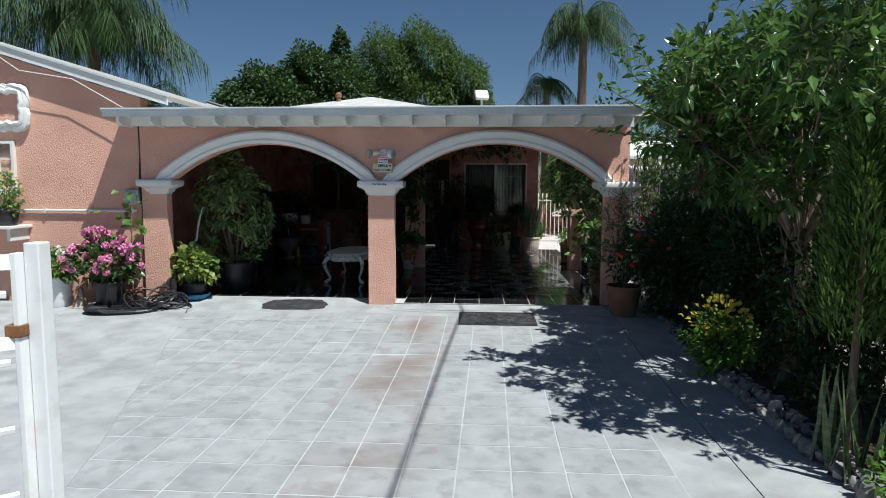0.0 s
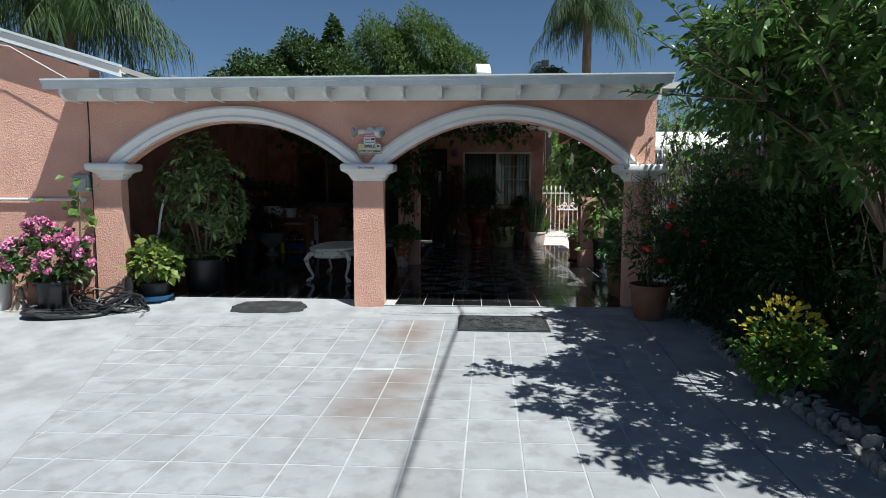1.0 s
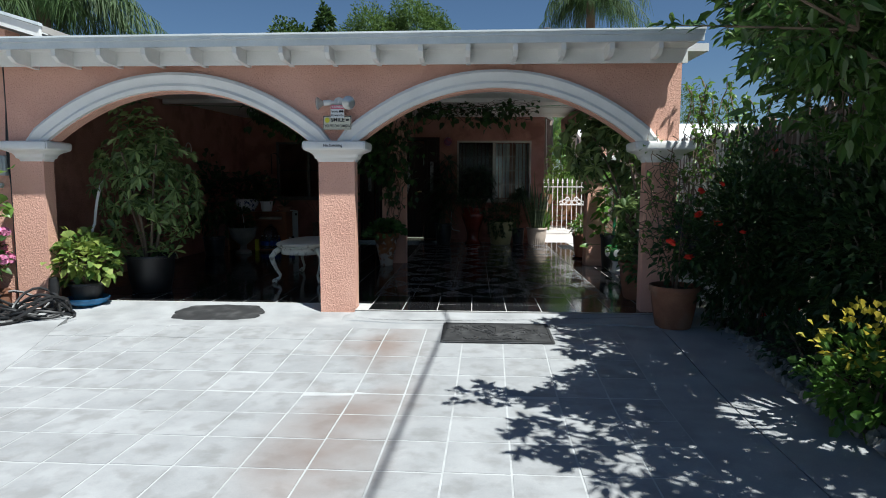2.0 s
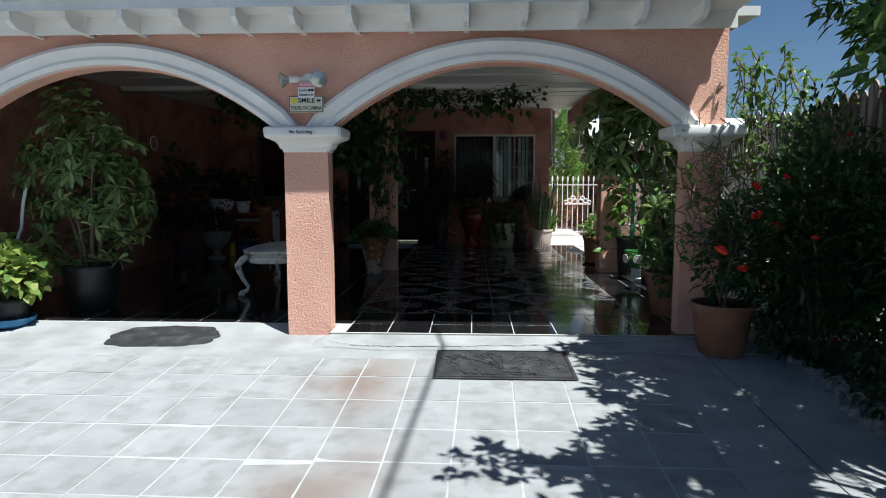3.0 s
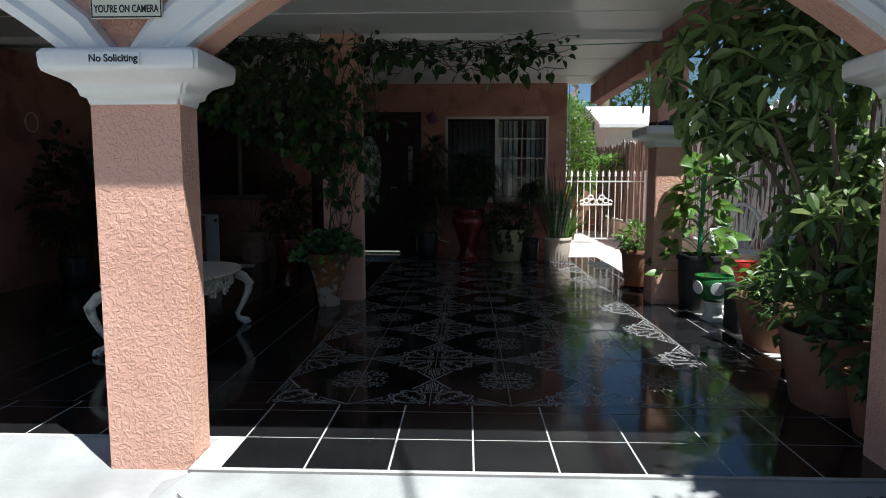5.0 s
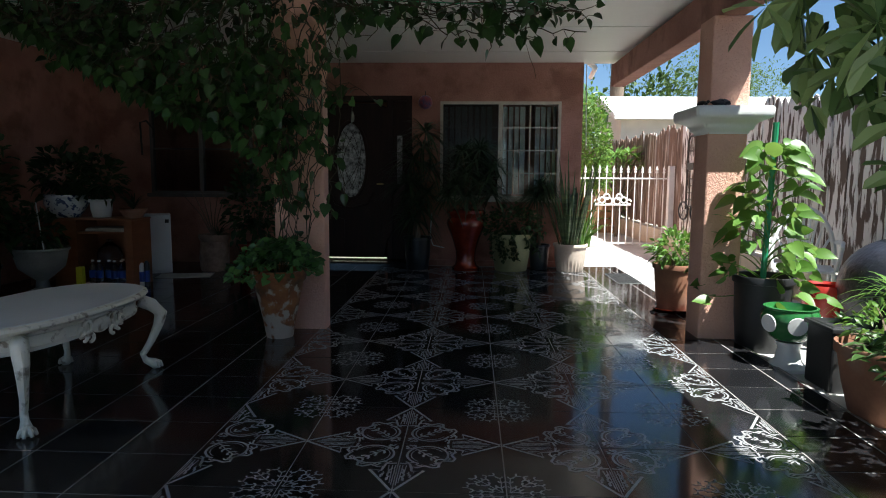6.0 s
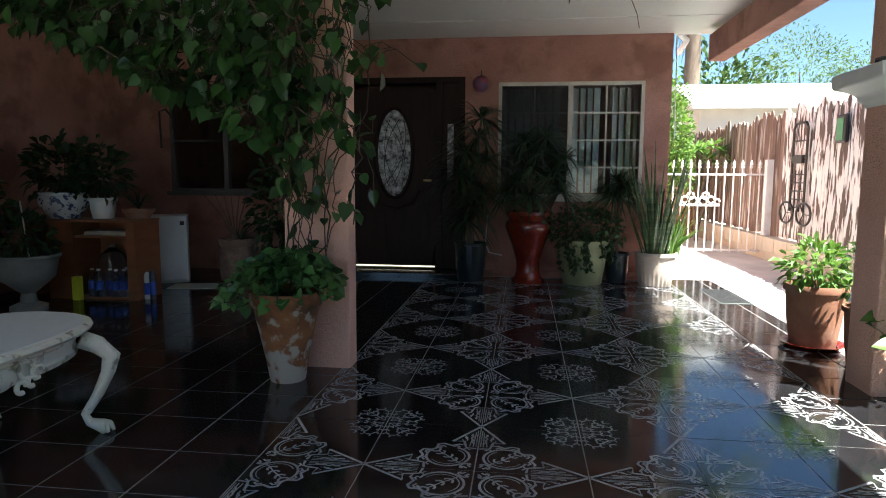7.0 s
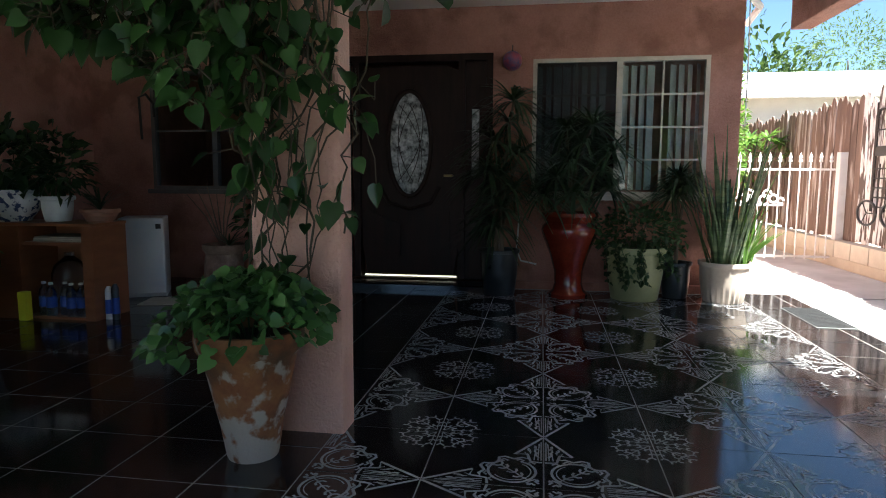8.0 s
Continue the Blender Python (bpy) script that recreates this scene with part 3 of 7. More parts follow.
gz = lambda x: GZ1 + SLOPE * (GX1 - x)
house_roof = tagged(part("house_roof", roof_slope(-9.0, GX1, 7.743, 16, lambda x: gz(x) - 0.02, 0.06), ROOF), "sloping roof of the house with white barge board", "roof", kind="structure")
part("barge_board", roof_slope(-9.0, GX1, 7.705, 7.74, lambda x: gz(x) - 0.08, 0.10), WHITE, house_roof)
part("drip_edge", roof_slope(-9.0, GX1 + 0.01, 7.685, 7.742, lambda x: gz(x) + 0.025, 0.03), FASCIA, house_roof)
part("low_fascia", roof_slope(GX1, -2.3, 8.9, 8.93, lambda x: gz(x) + 0.02, 0.10), FASCIA, house_roof)
part("low_slope", roof_slope(GX1, -2.3, 8.9, 15, lambda x: gz(x) + 0.10, 0.04), ROOF, house_roof)
part("soffit", roof_slope(-9.0, GX1, 7.743, HY, lambda x: gz(x) - 0.035, 0.012), WHITE, house_roof)

# ---- fence, gate ----
FENCE_WOOD = surface("peeling_white_boards", (0.68, 0.67, 0.66), (0.78, 0.77, 0.76), 0.85, 4, 50, 0.6, 0.004, stain=(0.11, 0.08, 0.065), stain_scale=17, stain_amt=1.0, stain_at=(0.49, 0.55), stretch=(1, 1, 0.2), vary=0.1)
FENCE_BROWN = surface("bare_brown_boards", (0.1, 0.065, 0.05), (0.2, 0.135, 0.105), 0.9, 5, 60, 0.8, 0.005, stain=(0.5, 0.44, 0.4), stain_scale=11, stain_amt=0.7, stain_at=(0.53, 0.62), stretch=(1, 1, 0.12), vary=0.15)
BLOCK = surface("painted_block", (0.5, 0.45, 0.36), (0.6, 0.55, 0.45), 0.9, 5, 60, 0.6, 0.005, stain=(0.35, 0.28, 0.22), stain_amt=0.5)
fence = tagged(part("fence", box(4.02, 4.05, -3, 26, 0.55, 0.63), FENCE_BROWN), "tall weathered board fence with peeling white paint", "fence", kind="structure")
part("rail", box(4.02, 4.05, -3, 26, 1.6, 1.68), FENCE_BROWN, fence)
rng = random.Random(4)
shapes = []
for k in range(4):
    bm = bmesh.new()
    h, w = 1.78 + 0.03 * k, 0.066
    pts = [(-w, 0.2), (w, 0.2), (w, h - 0.06), (w * 0.45, h - 0.01), (0.0, h + 0.005), (-w * 0.45, h - 0.01), (-w, h - 0.06)]
    pb = prism(pts, -0.009, 0.009)
    me = mesh_from("board", pb, FENCE_WOOD)
    mb = me.copy()
    mb.materials[0] = FENCE_BROWN
    shapes.append((me, mb))
    bm.free()
y = -2.5
while y < 25:
    me, mb = rng.choice(shapes)
    ob = new("board", mb if (y > 16.6 or y < 9.5) else me)
    ob.parent = fence
    ob.matrix_basis = pose(4.0, y, rng.uniform(-0.02, 0.04) + 0.08, rng.uniform(-0.4, 0.4), 0, 90 + rng.uniform(-1, 1))
    y += 0.139
block_wall = tagged(part("block_wall", box(3.88, 4.13, 8, 26, -0.3, 0.10), BLOCK), "low painted block wall under the fence", "wall", kind="structure")
bmk = mesh_from("block", box(-0.09, 0.09, -0.195, 0.195, 0, 0.19, 0.008), BLOCK)
y = 8.2
while y < 24:
    ob = new("block", bmk)
    ob.parent = block_wall
    ob.location = (3.945, y, 0.09)
    y += 0.40
# ---- plant builders ----
def blades(name, specs, material, parent, label="", seg=5, keel=0.18):
    """Strap leaves: (base, way, length, width, droop, lift)."""
    verts, faces = [], []
    for base, way, ln, wd, droop in specs:
        base, way = Vector(base), Vector(way).normalized()
        side = way.cross(Vector((0, 0, 1)))
        side = side.normalized() if side.length > 0.05 else Vector((1, 0, 0))
        nor = side.cross(way)
        o = len(verts)
        for k in range(seg + 1):
            f = k / seg
            p = base + way * ln * f - Vector((0, 0, 1)) * droop * ln * f * f
            w = wd * (0.55 + 0.9 * f - 1.4 * f * f) if k < seg else 0.002
            w = max(w, 0.002)
            verts += [p + side * w + nor * w * keel, p, p - side * w + nor * w * keel]
        for k in range(seg):
            a = o + 3 * k
            faces += [(a, a + 1, a + 4, a + 3), (a + 1, a + 2, a + 5, a + 4)]
    me = bpy.data.meshes.new(name)
    me.from_pydata([tuple(v) for v in verts], [], faces)
    me.materials.append(material)
    ob = new(name, me)
    ob.parent = parent
    if label:
        ob["label"] = label
    return ob


def rosette(rng, base, n, ln, wd, droop, up=0.35):
    out = []
    for k in range(n):
        a = rng.uniform(0, 2 * math.pi)
        e = rng.uniform(up - 0.6, up + 1.0)
        out.append((base, (math.cos(a), math.sin(a), e), ln * rng.uniform(0.7, 1.1), wd, droop * rng.uniform(0.6, 1.3)))
    return out


def umbrella_plant(parent, rng, centre, radii, n, material, leaf=0.125, name="foliage"):
    """Hand-shaped whorls of drooping leaflets."""
    P, D = cloud(rng, n, centre, radii, 0.35)
    pl, wy, ln = [], [], []
    for p, d in zip(P, D):
        ax = Vector(d) + Vector((0, -0.45, 0.25))
        ax.normalize()
        s = ax.orthogonal().normalized()
        t = ax.cross(s)
        m = rng.integers(6, 9)
        a0 = rng.uniform(0, 6.28)
        size = leaf * rng.uniform(0.75, 1.25)
        for k in range(m):
            a = a0 + 2 * math.pi * k / m
            w = s * math.cos(a) + t * math.sin(a) + ax * 0.02 + Vector((0, 0, -0.12))
            pl.append(p), wy.append(tuple(w)), ln.append(size * rng.uniform(0.85, 1.1))
    leaf_part(name, pl, wy, ln, material, parent, wide=0.4, droop=0.1, fold=0.3, rng=rng, shape=0.58)


def tree(name, x, y, z, trunk, blobs, leaf, material, label, seed, limbs=7, wide=0.4, droop=0.25, group=""):
    """Tapered trunk, limbs to each clump, a crown of many leaves in uneven clumps."""
    rng = np.random.default_rng(seed)
    t = thing(name, x, y, z, label, "tree", group)
    h, r = trunk
    bm = bmesh.new()
    top = Vector((0.05 * h, 0.03 * h, h))
    add_tube(bm, bez((0, 0, -0.1), (0.08 * h, -0.04 * h, h * 0.5), top, 6), [r * (1.15 - 0.5 * k / 6) for k in range(7)], 8)
    for c, rad, n in blobs[:limbs]:
        c = Vector(c) - Vector((x, y, z))
        add_tube(bm, bez(top * 0.75, top + (c - top) * 0.4 + Vector((0, 0, 0.1)), c, 5), [r * 0.5 * (1 - 0.16 * k) for k in range(6)], 6)
    smooth(part("trunk", bm, BARK, t))
    pl, wy, ln = [], [], []
    for c, rad, n in blobs:
        P, D = cloud(rng, n, Vector(c) - Vector((x, y, z)), rad, 0.4)
        W = D + rng.normal(0, 0.5, D.shape) + np.array([0, 0, -0.15])
        pl.append(P), wy.append(W), ln.append(leaf * rng.uniform(0.6, 1.25, n))
    leaf_part("crown", np.concatenate(pl), np.concatenate(wy), np.concatenate(ln), material, t, wide=wide, droop=droop, rng=rng)
    return t


def palm(name, x, y, h, r, fronds, reach, label, seed, hang=0.9, lean=0.0, mat=None):
    rng = random.Random(seed)
    t = thing(name, x, y, -0.3, label, "palm tree")
    bm = bmesh.new()
    n = 14
    add_tube(bm, [(lean * (k / n) ** 2, 0, (h + 0.3) * k / n) for k in range(n + 1)], [r * (1.25 - 0.4 * k / n) * (1 + 0.06 * (k % 2)) for k in range(n + 1)], 10)
    smooth(part("trunk", bm, BARK, t))
    specs, spine = [], bmesh.new()
    top = Vector((lean, 0, h + 0.3))
    for k in range(fronds):
        a = rng.uniform(0, 2 * math.pi)
        e = rng.uniform(-0.5, 1.35)
        ln = reach * rng.uniform(0.6, 1.15)
        out = Vector((math.cos(a), math.sin(a), 0))
        mid = top + out * ln * 0.45 + Vector((0, 0, ln * 0.5 * e))
        end = top + out * ln * 0.85 + Vector((0, 0, ln * (0.35 * e - hang * rng.uniform(0.45, 1.0)))) + Vector((rng.uniform(-0.2, 0.2), rng.uniform(-0.2, 0.2), 0)) * ln
        pts = bez(top, mid, end, 12)
        add_tube(spine, pts, [0.028 * (1 - 0.07 * q) for q in range(13)], 5)
        for q in range(2, 13):
            d = (pts[q] - pts[q - 1]).normalized()
            s = d.cross(Vector((0, 0, 1)))
            s = s.normalized() if s.length > 0.05 else out.orthogonal()
            for u in (0.0, 0.25, 0.5, 0.75):
                p = pts[q - 1].lerp(pts[q], u)
                for sg in (-1, 1):
                    w = s * sg * rng.uniform(0.3, 1.1) + d * rng.uniform(0.2, 0.8) + Vector((0, 0, rng.uniform(-1.3, 0.35)))
                    specs.append((p, w, reach * 0.27 * rng.uniform(0.7, 1.15) * (1 - 0.03 * q), 0.011 * reach / 2.2, 0.8))
    smooth(part("frond_ribs", spine, mat or LEAF_FAR, t))
    blades("fronds", specs, mat or LEAF_FAR, t, seg=3)
    return t


TERRA = surface("terracotta", (0.2, 0.085, 0.048), (0.3, 0.14, 0.08), 0.85, 7, 70, 0.4, 0.003, stain=(0.3, 0.23, 0.18), stain_scale=4, stain_amt=0.5)
TERRA_WORN = surface("worn_terracotta", (0.2, 0.066, 0.024), (0.33, 0.14, 0.05), 0.8, 9, 60, 0.9, 0.006, stain=(0.07, 0.045, 0.025), stain_scale=6, stain_amt=0.85, stain_at=(0.47, 0.62), lime=(0.42, 0.36, 0.3))
PLASTIC_BLACK = surface("black_plastic", (0.012, 0.012, 0.013), (0.025, 0.025, 0.026), 0.45, 5, 60, 0.15, 0.001)
PLASTIC_WHITE = surface("white_plastic", (0.68, 0.7, 0.7), (0.78, 0.79, 0.79), 0.4, 4, 60, 0.1, 0.001, stain=(0.5, 0.5, 0.47), stain_amt=0.3)
BLUE_POT = surface("blue_plastic", (0.02, 0.12, 0.28), (0.03, 0.18, 0.38), 0.4, 4, 60, 0.1, 0.001)


def pot(name, x, y, z, profile, material, label, rz=0, soil=True, group="", category="plant pot", seg=32):
    t = thing(name, x, y, z, label, category, group, rz=rz)
    smooth(part("pot", lathe(profile, seg), material, t))
    if soil:
        r, h = max(profile, key=lambda q: q[1])
        part("soil", lathe([(0.001, h - 0.035), (r - 0.018, h - 0.04)], 20), SOIL, t)
    return t


def pot_profile(r0, r1, h, rim=0.03, lip=0.012):
    """Tapered pot with a rolled rim and an open mouth."""
    rm = r1
    return [(r0 * 0.96, 0), (r0, 0.008), (r0 + (r1 - r0) * 0.5, h * 0.45), (r1 - lip, h - rim), (rm + 0.002, h - rim + 0.003), (rm + 0.004, h - 0.006), (rm, h), (rm - 0.014, h - 0.002), (rm - 0.018, h - 0.05)]


# ---- planting bed on the right of the drive ----
tagged(part("planting_bed", box(2.95, 3.99, -6, 7.9, -0.3, -0.07), SOIL), "dark soil bed along the fence", "soil", kind="structure")
ROCK = surface("grey_rubble", (0.16, 0.15, 0.135), (0.34, 0.32, 0.295), 0.95, 9, 60, 0.9, 0.008, vary=0.2)
rocks = thing("rock_border", 2.85, 5, -0.15, "low border of rough grey rubble stones in mortar", "border", kind="structure")
rng = np.random.default_rng(8)
stone_meshes = []
for k in range(8):
    bm = bmesh.new()
    bmesh.ops.create_icosphere(bm, subdivisions=1, radius=1)
    for v in bm.verts:
        v.co = Vector((v.co.x * 0.075, v.co.y * 0.06, v.co.z * 0.05)) * (1 + rng.uniform(-0.3, 0.3))
    stone_meshes.append(mesh_from("stone", bm, ROCK))
k = 0
for y in np.arange(1.6, 7.75, 0.082):
    for row in range(3):
        xc = 2.80 + 0.022 * max(y - 5, 0) + 0.085 * row + rng.uniform(-0.02, 0.02)
        ob = new("stone", stone_meshes[k % 8])
        ob.parent = rocks
        sc = rng.uniform(0.55, 1.05)
        ob.matrix_basis = pose(xc - 2.85, y - 5 + rng.uniform(-0.02, 0.02), 0.02 + (0.05 if row == 1 else 0.025), *rng.uniform(0, 360, 3)) @ Matrix.Diagonal((sc, sc, sc, 1))
        k += 1

# orange tree over the drive, with an opening that lets the sun onto the yellow-tipped bush
SUN_GAP = ((2.86, 5.28, 0.4), 0.42)
ORANGE = leafy("citrus_leaf", (0.045, 0.1, 0.022), (0.1, 0.19, 0.045), 0.3, 0.27)
blobs = []
rr = np.random.default_rng(3)
for cx, cy, cz, r, n in ((3.0, 5.0, 2.35, 0.72, 1200), (2.6, 4.9, 2.2, 0.52, 600), (3.5, 4.6, 2.4, 0.7, 900), (3.1, 4.3, 2.25, 0.6, 800), (2.45, 5.4, 2.0, 0.42, 380), (3.4, 5.7, 2.2, 0.7, 900),
                         (2.9, 4.6, 1.85, 0.45, 450), (2.8, 5.6, 1.75, 0.55, 500), (3.3, 5.0, 1.6, 0.6, 600), (2.25, 5.0, 2.3, 0.28, 150), (3.0, 4.7, 2.85, 0.4, 420), (3.7, 3.5, 2.2, 0.5, 420),
                         (2.75, 3.5, 2.6, 0.36, 300), (2.5, 3.95, 2.5, 0.32, 280), (2.15, 4.35, 2.4, 0.32, 200), (2.55, 3.4, 2.3, 0.34, 260), (3.1, 3.5, 2.2, 0.5, 380), (3.4, 3.1, 2.35, 0.45, 300),
                         (3.35, 6.5, 2.5, 0.55, 700), (3.8, 6.1, 2.6, 0.65, 800), (3.9, 6.8, 2.5, 0.6, 700), (3.75, 7.3, 2.3, 0.45, 480), (4.2, 5.5, 2.7, 0.6, 600), (2.72, 6.5, 2.5, 0.42, 420),
                         (3.05, 7.0, 2.45, 0.42, 420), (2.75, 5.95, 2.35, 0.45, 420), (2.3, 5.15, 1.95, 0.3, 200), (2.95, 6.75, 2.62, 0.36, 420), (3.25, 6.45, 2.45, 0.4, 460), (3.1, 6.9, 2.8, 0.4, 420),
                         (3.3, 6.6, 2.1, 0.5, 600), (3.6, 4.3, 1.75, 0.5, 450), (3.2, 4.0, 1.75, 0.4, 380), (2.75, 4.35, 1.55, 0.35, 260), (3.55, 3.7, 1.55, 0.4, 350)):
    blobs.append(((cx + 0.1, cy, cz), (r, r, r * 0.8), int(n * (1.6 if cy > 5.5 else 0.85))))


def citrus_tree(x, y, z, trunk, blobs, leaf, material, label, seed, gap):
    """Trunk, limbs and thin twigs that end in rosettes of pointed leaves, with dark gaps between them."""
    rng = np.random.default_rng(seed)
    t = thing("orange_tree", x, y, z, label, "tree")
    h, r = trunk
    base = np.array([x, y, z])
    bm = bmesh.new()
    top = Vector((0.05 * h, 0.03 * h, h))
    add_tube(bm, bez((0, 0, -0.1), (0.08 * h, -0.04 * h, h * 0.5), top, 6), [r * (1.15 - 0.5 * k / 6) for k in range(7)], 8)
    for c, rad, n in blobs:
        c = Vector(c) - Vector((x, y, z))
        add_tube(bm, bez(top * 0.75, top + (c - top) * 0.4 + Vector((0, 0, 0.1)), c, 5), [r * 0.26 * (1 - 0.17 * k) for k in range(6)], 6)
    smooth(part("trunk", bm, BARK, t))
    pl, wy, ln, tv, tf = [], [], [], [], []
    for c, rad, n in blobs:
        mid = np.array(c) - base
        P, D = cloud(rng, max(n // 9, 6), mid, rad, 0.45)
        v = P + base - np.array(gap[0])
        u = np.array(TO_SUN)
        keep = np.linalg.norm(v - np.outer(v @ u, u), axis=1) > gap[1]
        for p, d in zip(P[keep], D[keep]):
            ax = Vector(d) + Vector(rng.normal(0, 0.35, 3)) + Vector((0, 0, 0.45))
            ax.normalize()
            s1 = ax.orthogonal().normalized()
            s2 = ax.cross(s1)
            a0, m = rng.uniform(0, 6.28), int(rng.integers(8, 12))
            for k in range(m):
                a = a0 + 2.4 * k
                f = k / m
                w = (s1 * math.cos(a) + s2 * math.sin(a)) * (0.95 - 0.5 * f) + ax * (0.2 + 0.75 * f) + Vector((0, 0, -0.18 + 0.1 * f))
                pl.append(np.array(p) + np.array(ax) * (f - 0.7) * 0.13), wy.append(tuple(w)), ln.append(leaf * rng.uniform(0.7, 1.2))
            tail = mid + (p - mid) * 0.35 + rng.normal(0, 0.04, 3)
            o = len(tv)
            for q, wd in ((tail, 0.006), (p, 0.0025)):
                tv += [tuple(q + wd * np.array(e)) for e in ((1, 0, 0), (-0.5, 0.87, 0), (-0.5, -0.87, 0.3))]
            tf += [(o, o + 1, o + 4, o + 3), (o + 1, o + 2, o + 5, o + 4), (o + 2, o, o + 3, o + 5)]
    me = bpy.data.meshes.new("twig_tangle")
    me.from_pydata(tv, [], tf)
    me.materials.append(BARK)
    tw = new("twig_tangle", me)
    tw.parent = t
    tagged(tw, kind="stuff")
    leaf_part("crown", pl, wy, ln, material, t, wide=0.4, droop=0.12, fold=0.35, rng=rng, shape=0.42)
    return t


citrus_tree(3.25, 4.9, -0.1, (1.5, 0.08), blobs, 0.115, ORANGE, "broad glossy green citrus tree leaning over the drive", 21, SUN_GAP)

# shoots that stand out of the crown
sp = thing("citrus_shoots", 2.1, 4.95, 1.9, "long upright citrus shoots above the drive", "branches")
bm, pl, wy = bmesh.new(), [], []
for ex, ey, ez in ((-0.32, 0.0, 0.72), (-0.12, 0.1, 0.85), (-0.45, -0.1, 0.45), (0.5, -0.1, 1.15), (0.8, 0.0, 1.25), (-0.4, 0.3, 0.1)):
    pts = bez((0.4, 0, 0), (ex * 0.4, ey * 0.5, ez * 0.6), (ex, ey, ez), 12)
    add_tube(bm, pts, [0.008 * (1 - 0.06 * q) for q in range(13)], 5)
    for q in range(2, 13):
        for s in range(4):
            pl.append(pts[q]), wy.append((rr.normal(0, 0.7), rr.normal(0, 0.7), rr.uniform(-0.1, 0.8)))
part("branching", bm, BARK, sp)
leaf_part("leaves", pl, wy, rr.uniform(0.07, 0.13, len(pl)), ORANGE, sp, wide=0.4, rng=rr)


def bush(name, x, y, z, radii, n, leaf, material, label, seed, wide=0.5, stems=6, category="bush", droop=0.2, gap=None):
    rng = np.random.default_rng(seed)
    t = thing(name, x, y, z, label, category)
    bm = bmesh.new()
    for k in range(stems):
        a = 2 * math.pi * k / stems + rng.uniform(-0.3, 0.3)
        add_tube(bm, bez((0.03 * math.cos(a), 0.03 * math.sin(a), -0.03), (radii[0] * 0.3 * math.cos(a), radii[1] * 0.3 * math.sin(a), radii[2]), (radii[0] * 0.7 * math.cos(a), radii[1] * 0.7 * math.sin(a), radii[2] * rng.uniform(1.0, 1.7)), 5), [0.012 * (1 - 0.13 * q) for q in range(6)], 5)
    part("branching", bm, BARK, t)
    P, D = cloud(rng, n, (0, 0, radii[2]), radii, 0.3)
    P[:, 2] = np.maximum(P[:, 2], 0.02)
    if gap:
        # an open shaft towards the sun
        v = P + np.array([x, y, z]) - np.array(gap[0])
        u = np.array(TO_SUN)
        keep = np.linalg.norm(v - np.outer(v @ u, u), axis=1) > gap[1]
        P, D = P[keep], D[keep]
        n = len(P)
    leaf_part("leaves", P, D + rng.normal(0, 0.5, D.shape) + [0, 0, 0.2], leaf * rng.uniform(0.6, 1.2, n), material, t, wide=wide, rng=rng, droop=droop)
    return t, rng


YELLOW = leafy("yellow_leaf", (0.4, 0.36, 0.03), (0.62, 0.55, 0.08), 0.5)
t, rng = bush("yellow_tipped_bush", 2.9, 5.3, -0.1, (0.3, 0.28, 0.25), 800, 0.068, LEAF_LIME, "leafy green bush with yellow tips by the rocks", 31, 0.85)
P, D = cloud(rng, 150, (-0.06, -0.08, 0.5), (0.27, 0.22, 0.16), 0.6)
tagged(leaf_part("tip_growth", P, D + [0, 0, 0.8], 0.05, YELLOW, t, "bright yellow new leaves", wide=0.8, rng=rng), kind="stuff")
bush("low_shrub", 3.05, 6.15, -0.1, (0.3, 0.35, 0.2), 700, 0.05, LEAF_DARK, "low dark green shrub in the bed", 32, 0.5)
bush("low_shrub", 3.25, 4.15, -0.1, (0.3, 0.4, 0.2), 700, 0.06, LEAF_DARK, "low dark green shrub in the bed", 33, 0.55, gap=SUN_GAP)
bush("shade_shrub", 3.5, 5.6, -0.1, (0.42, 0.6, 0.75), 2200, 0.08, LEAF_DARK, "dark shaded shrub against the fence", 34, 0.45, gap=SUN_GAP)
bush("shade_shrub", 3.55, 4.3, -0.1, (0.4, 0.6, 0.72), 2100, 0.08, LEAF_DARK, "dark shaded shrub against the fence", 35, 0.45, gap=SUN_GAP)
bush("shade_shrub", 3.55, 6.6, -0.1, (0.4, 0.5, 0.95), 2500, 0.07, LEAF_DARK, "dark shaded shrub against the fence", 36, 0.45)
RED = surface("red_petal", (0.6, 0.02, 0.015), (0.8, 0.06, 0.03), 0.55, 20, 90, 0.1, 0.001)


def blossoms(parent, places, size, material, petals=7, name="flower"):
    """A few separate blooms, each a cup of petals."""
    me = None
    for p in places:
        if me is None:
            rg = np.random.default_rng(5)
            a = np.arange(petals * 2) * 2 * math.pi / petals
            W = np.stack([np.cos(a), np.sin(a), np.where(np.arange(petals * 2) < petals, 0.35, 1.2)], 1)
            me = leaves_mesh(name, np.zeros((petals * 2, 3)), W, size, material, wide=0.8, fold=0.3, droop=-0.05, rng=rg, shape=0.55)
        ob = new(name, me)
        ob.parent = parent
        ob.matrix_basis = pose(*p, random.uniform(-50, 20), random.uniform(-40, 40), random.uniform(0, 360))


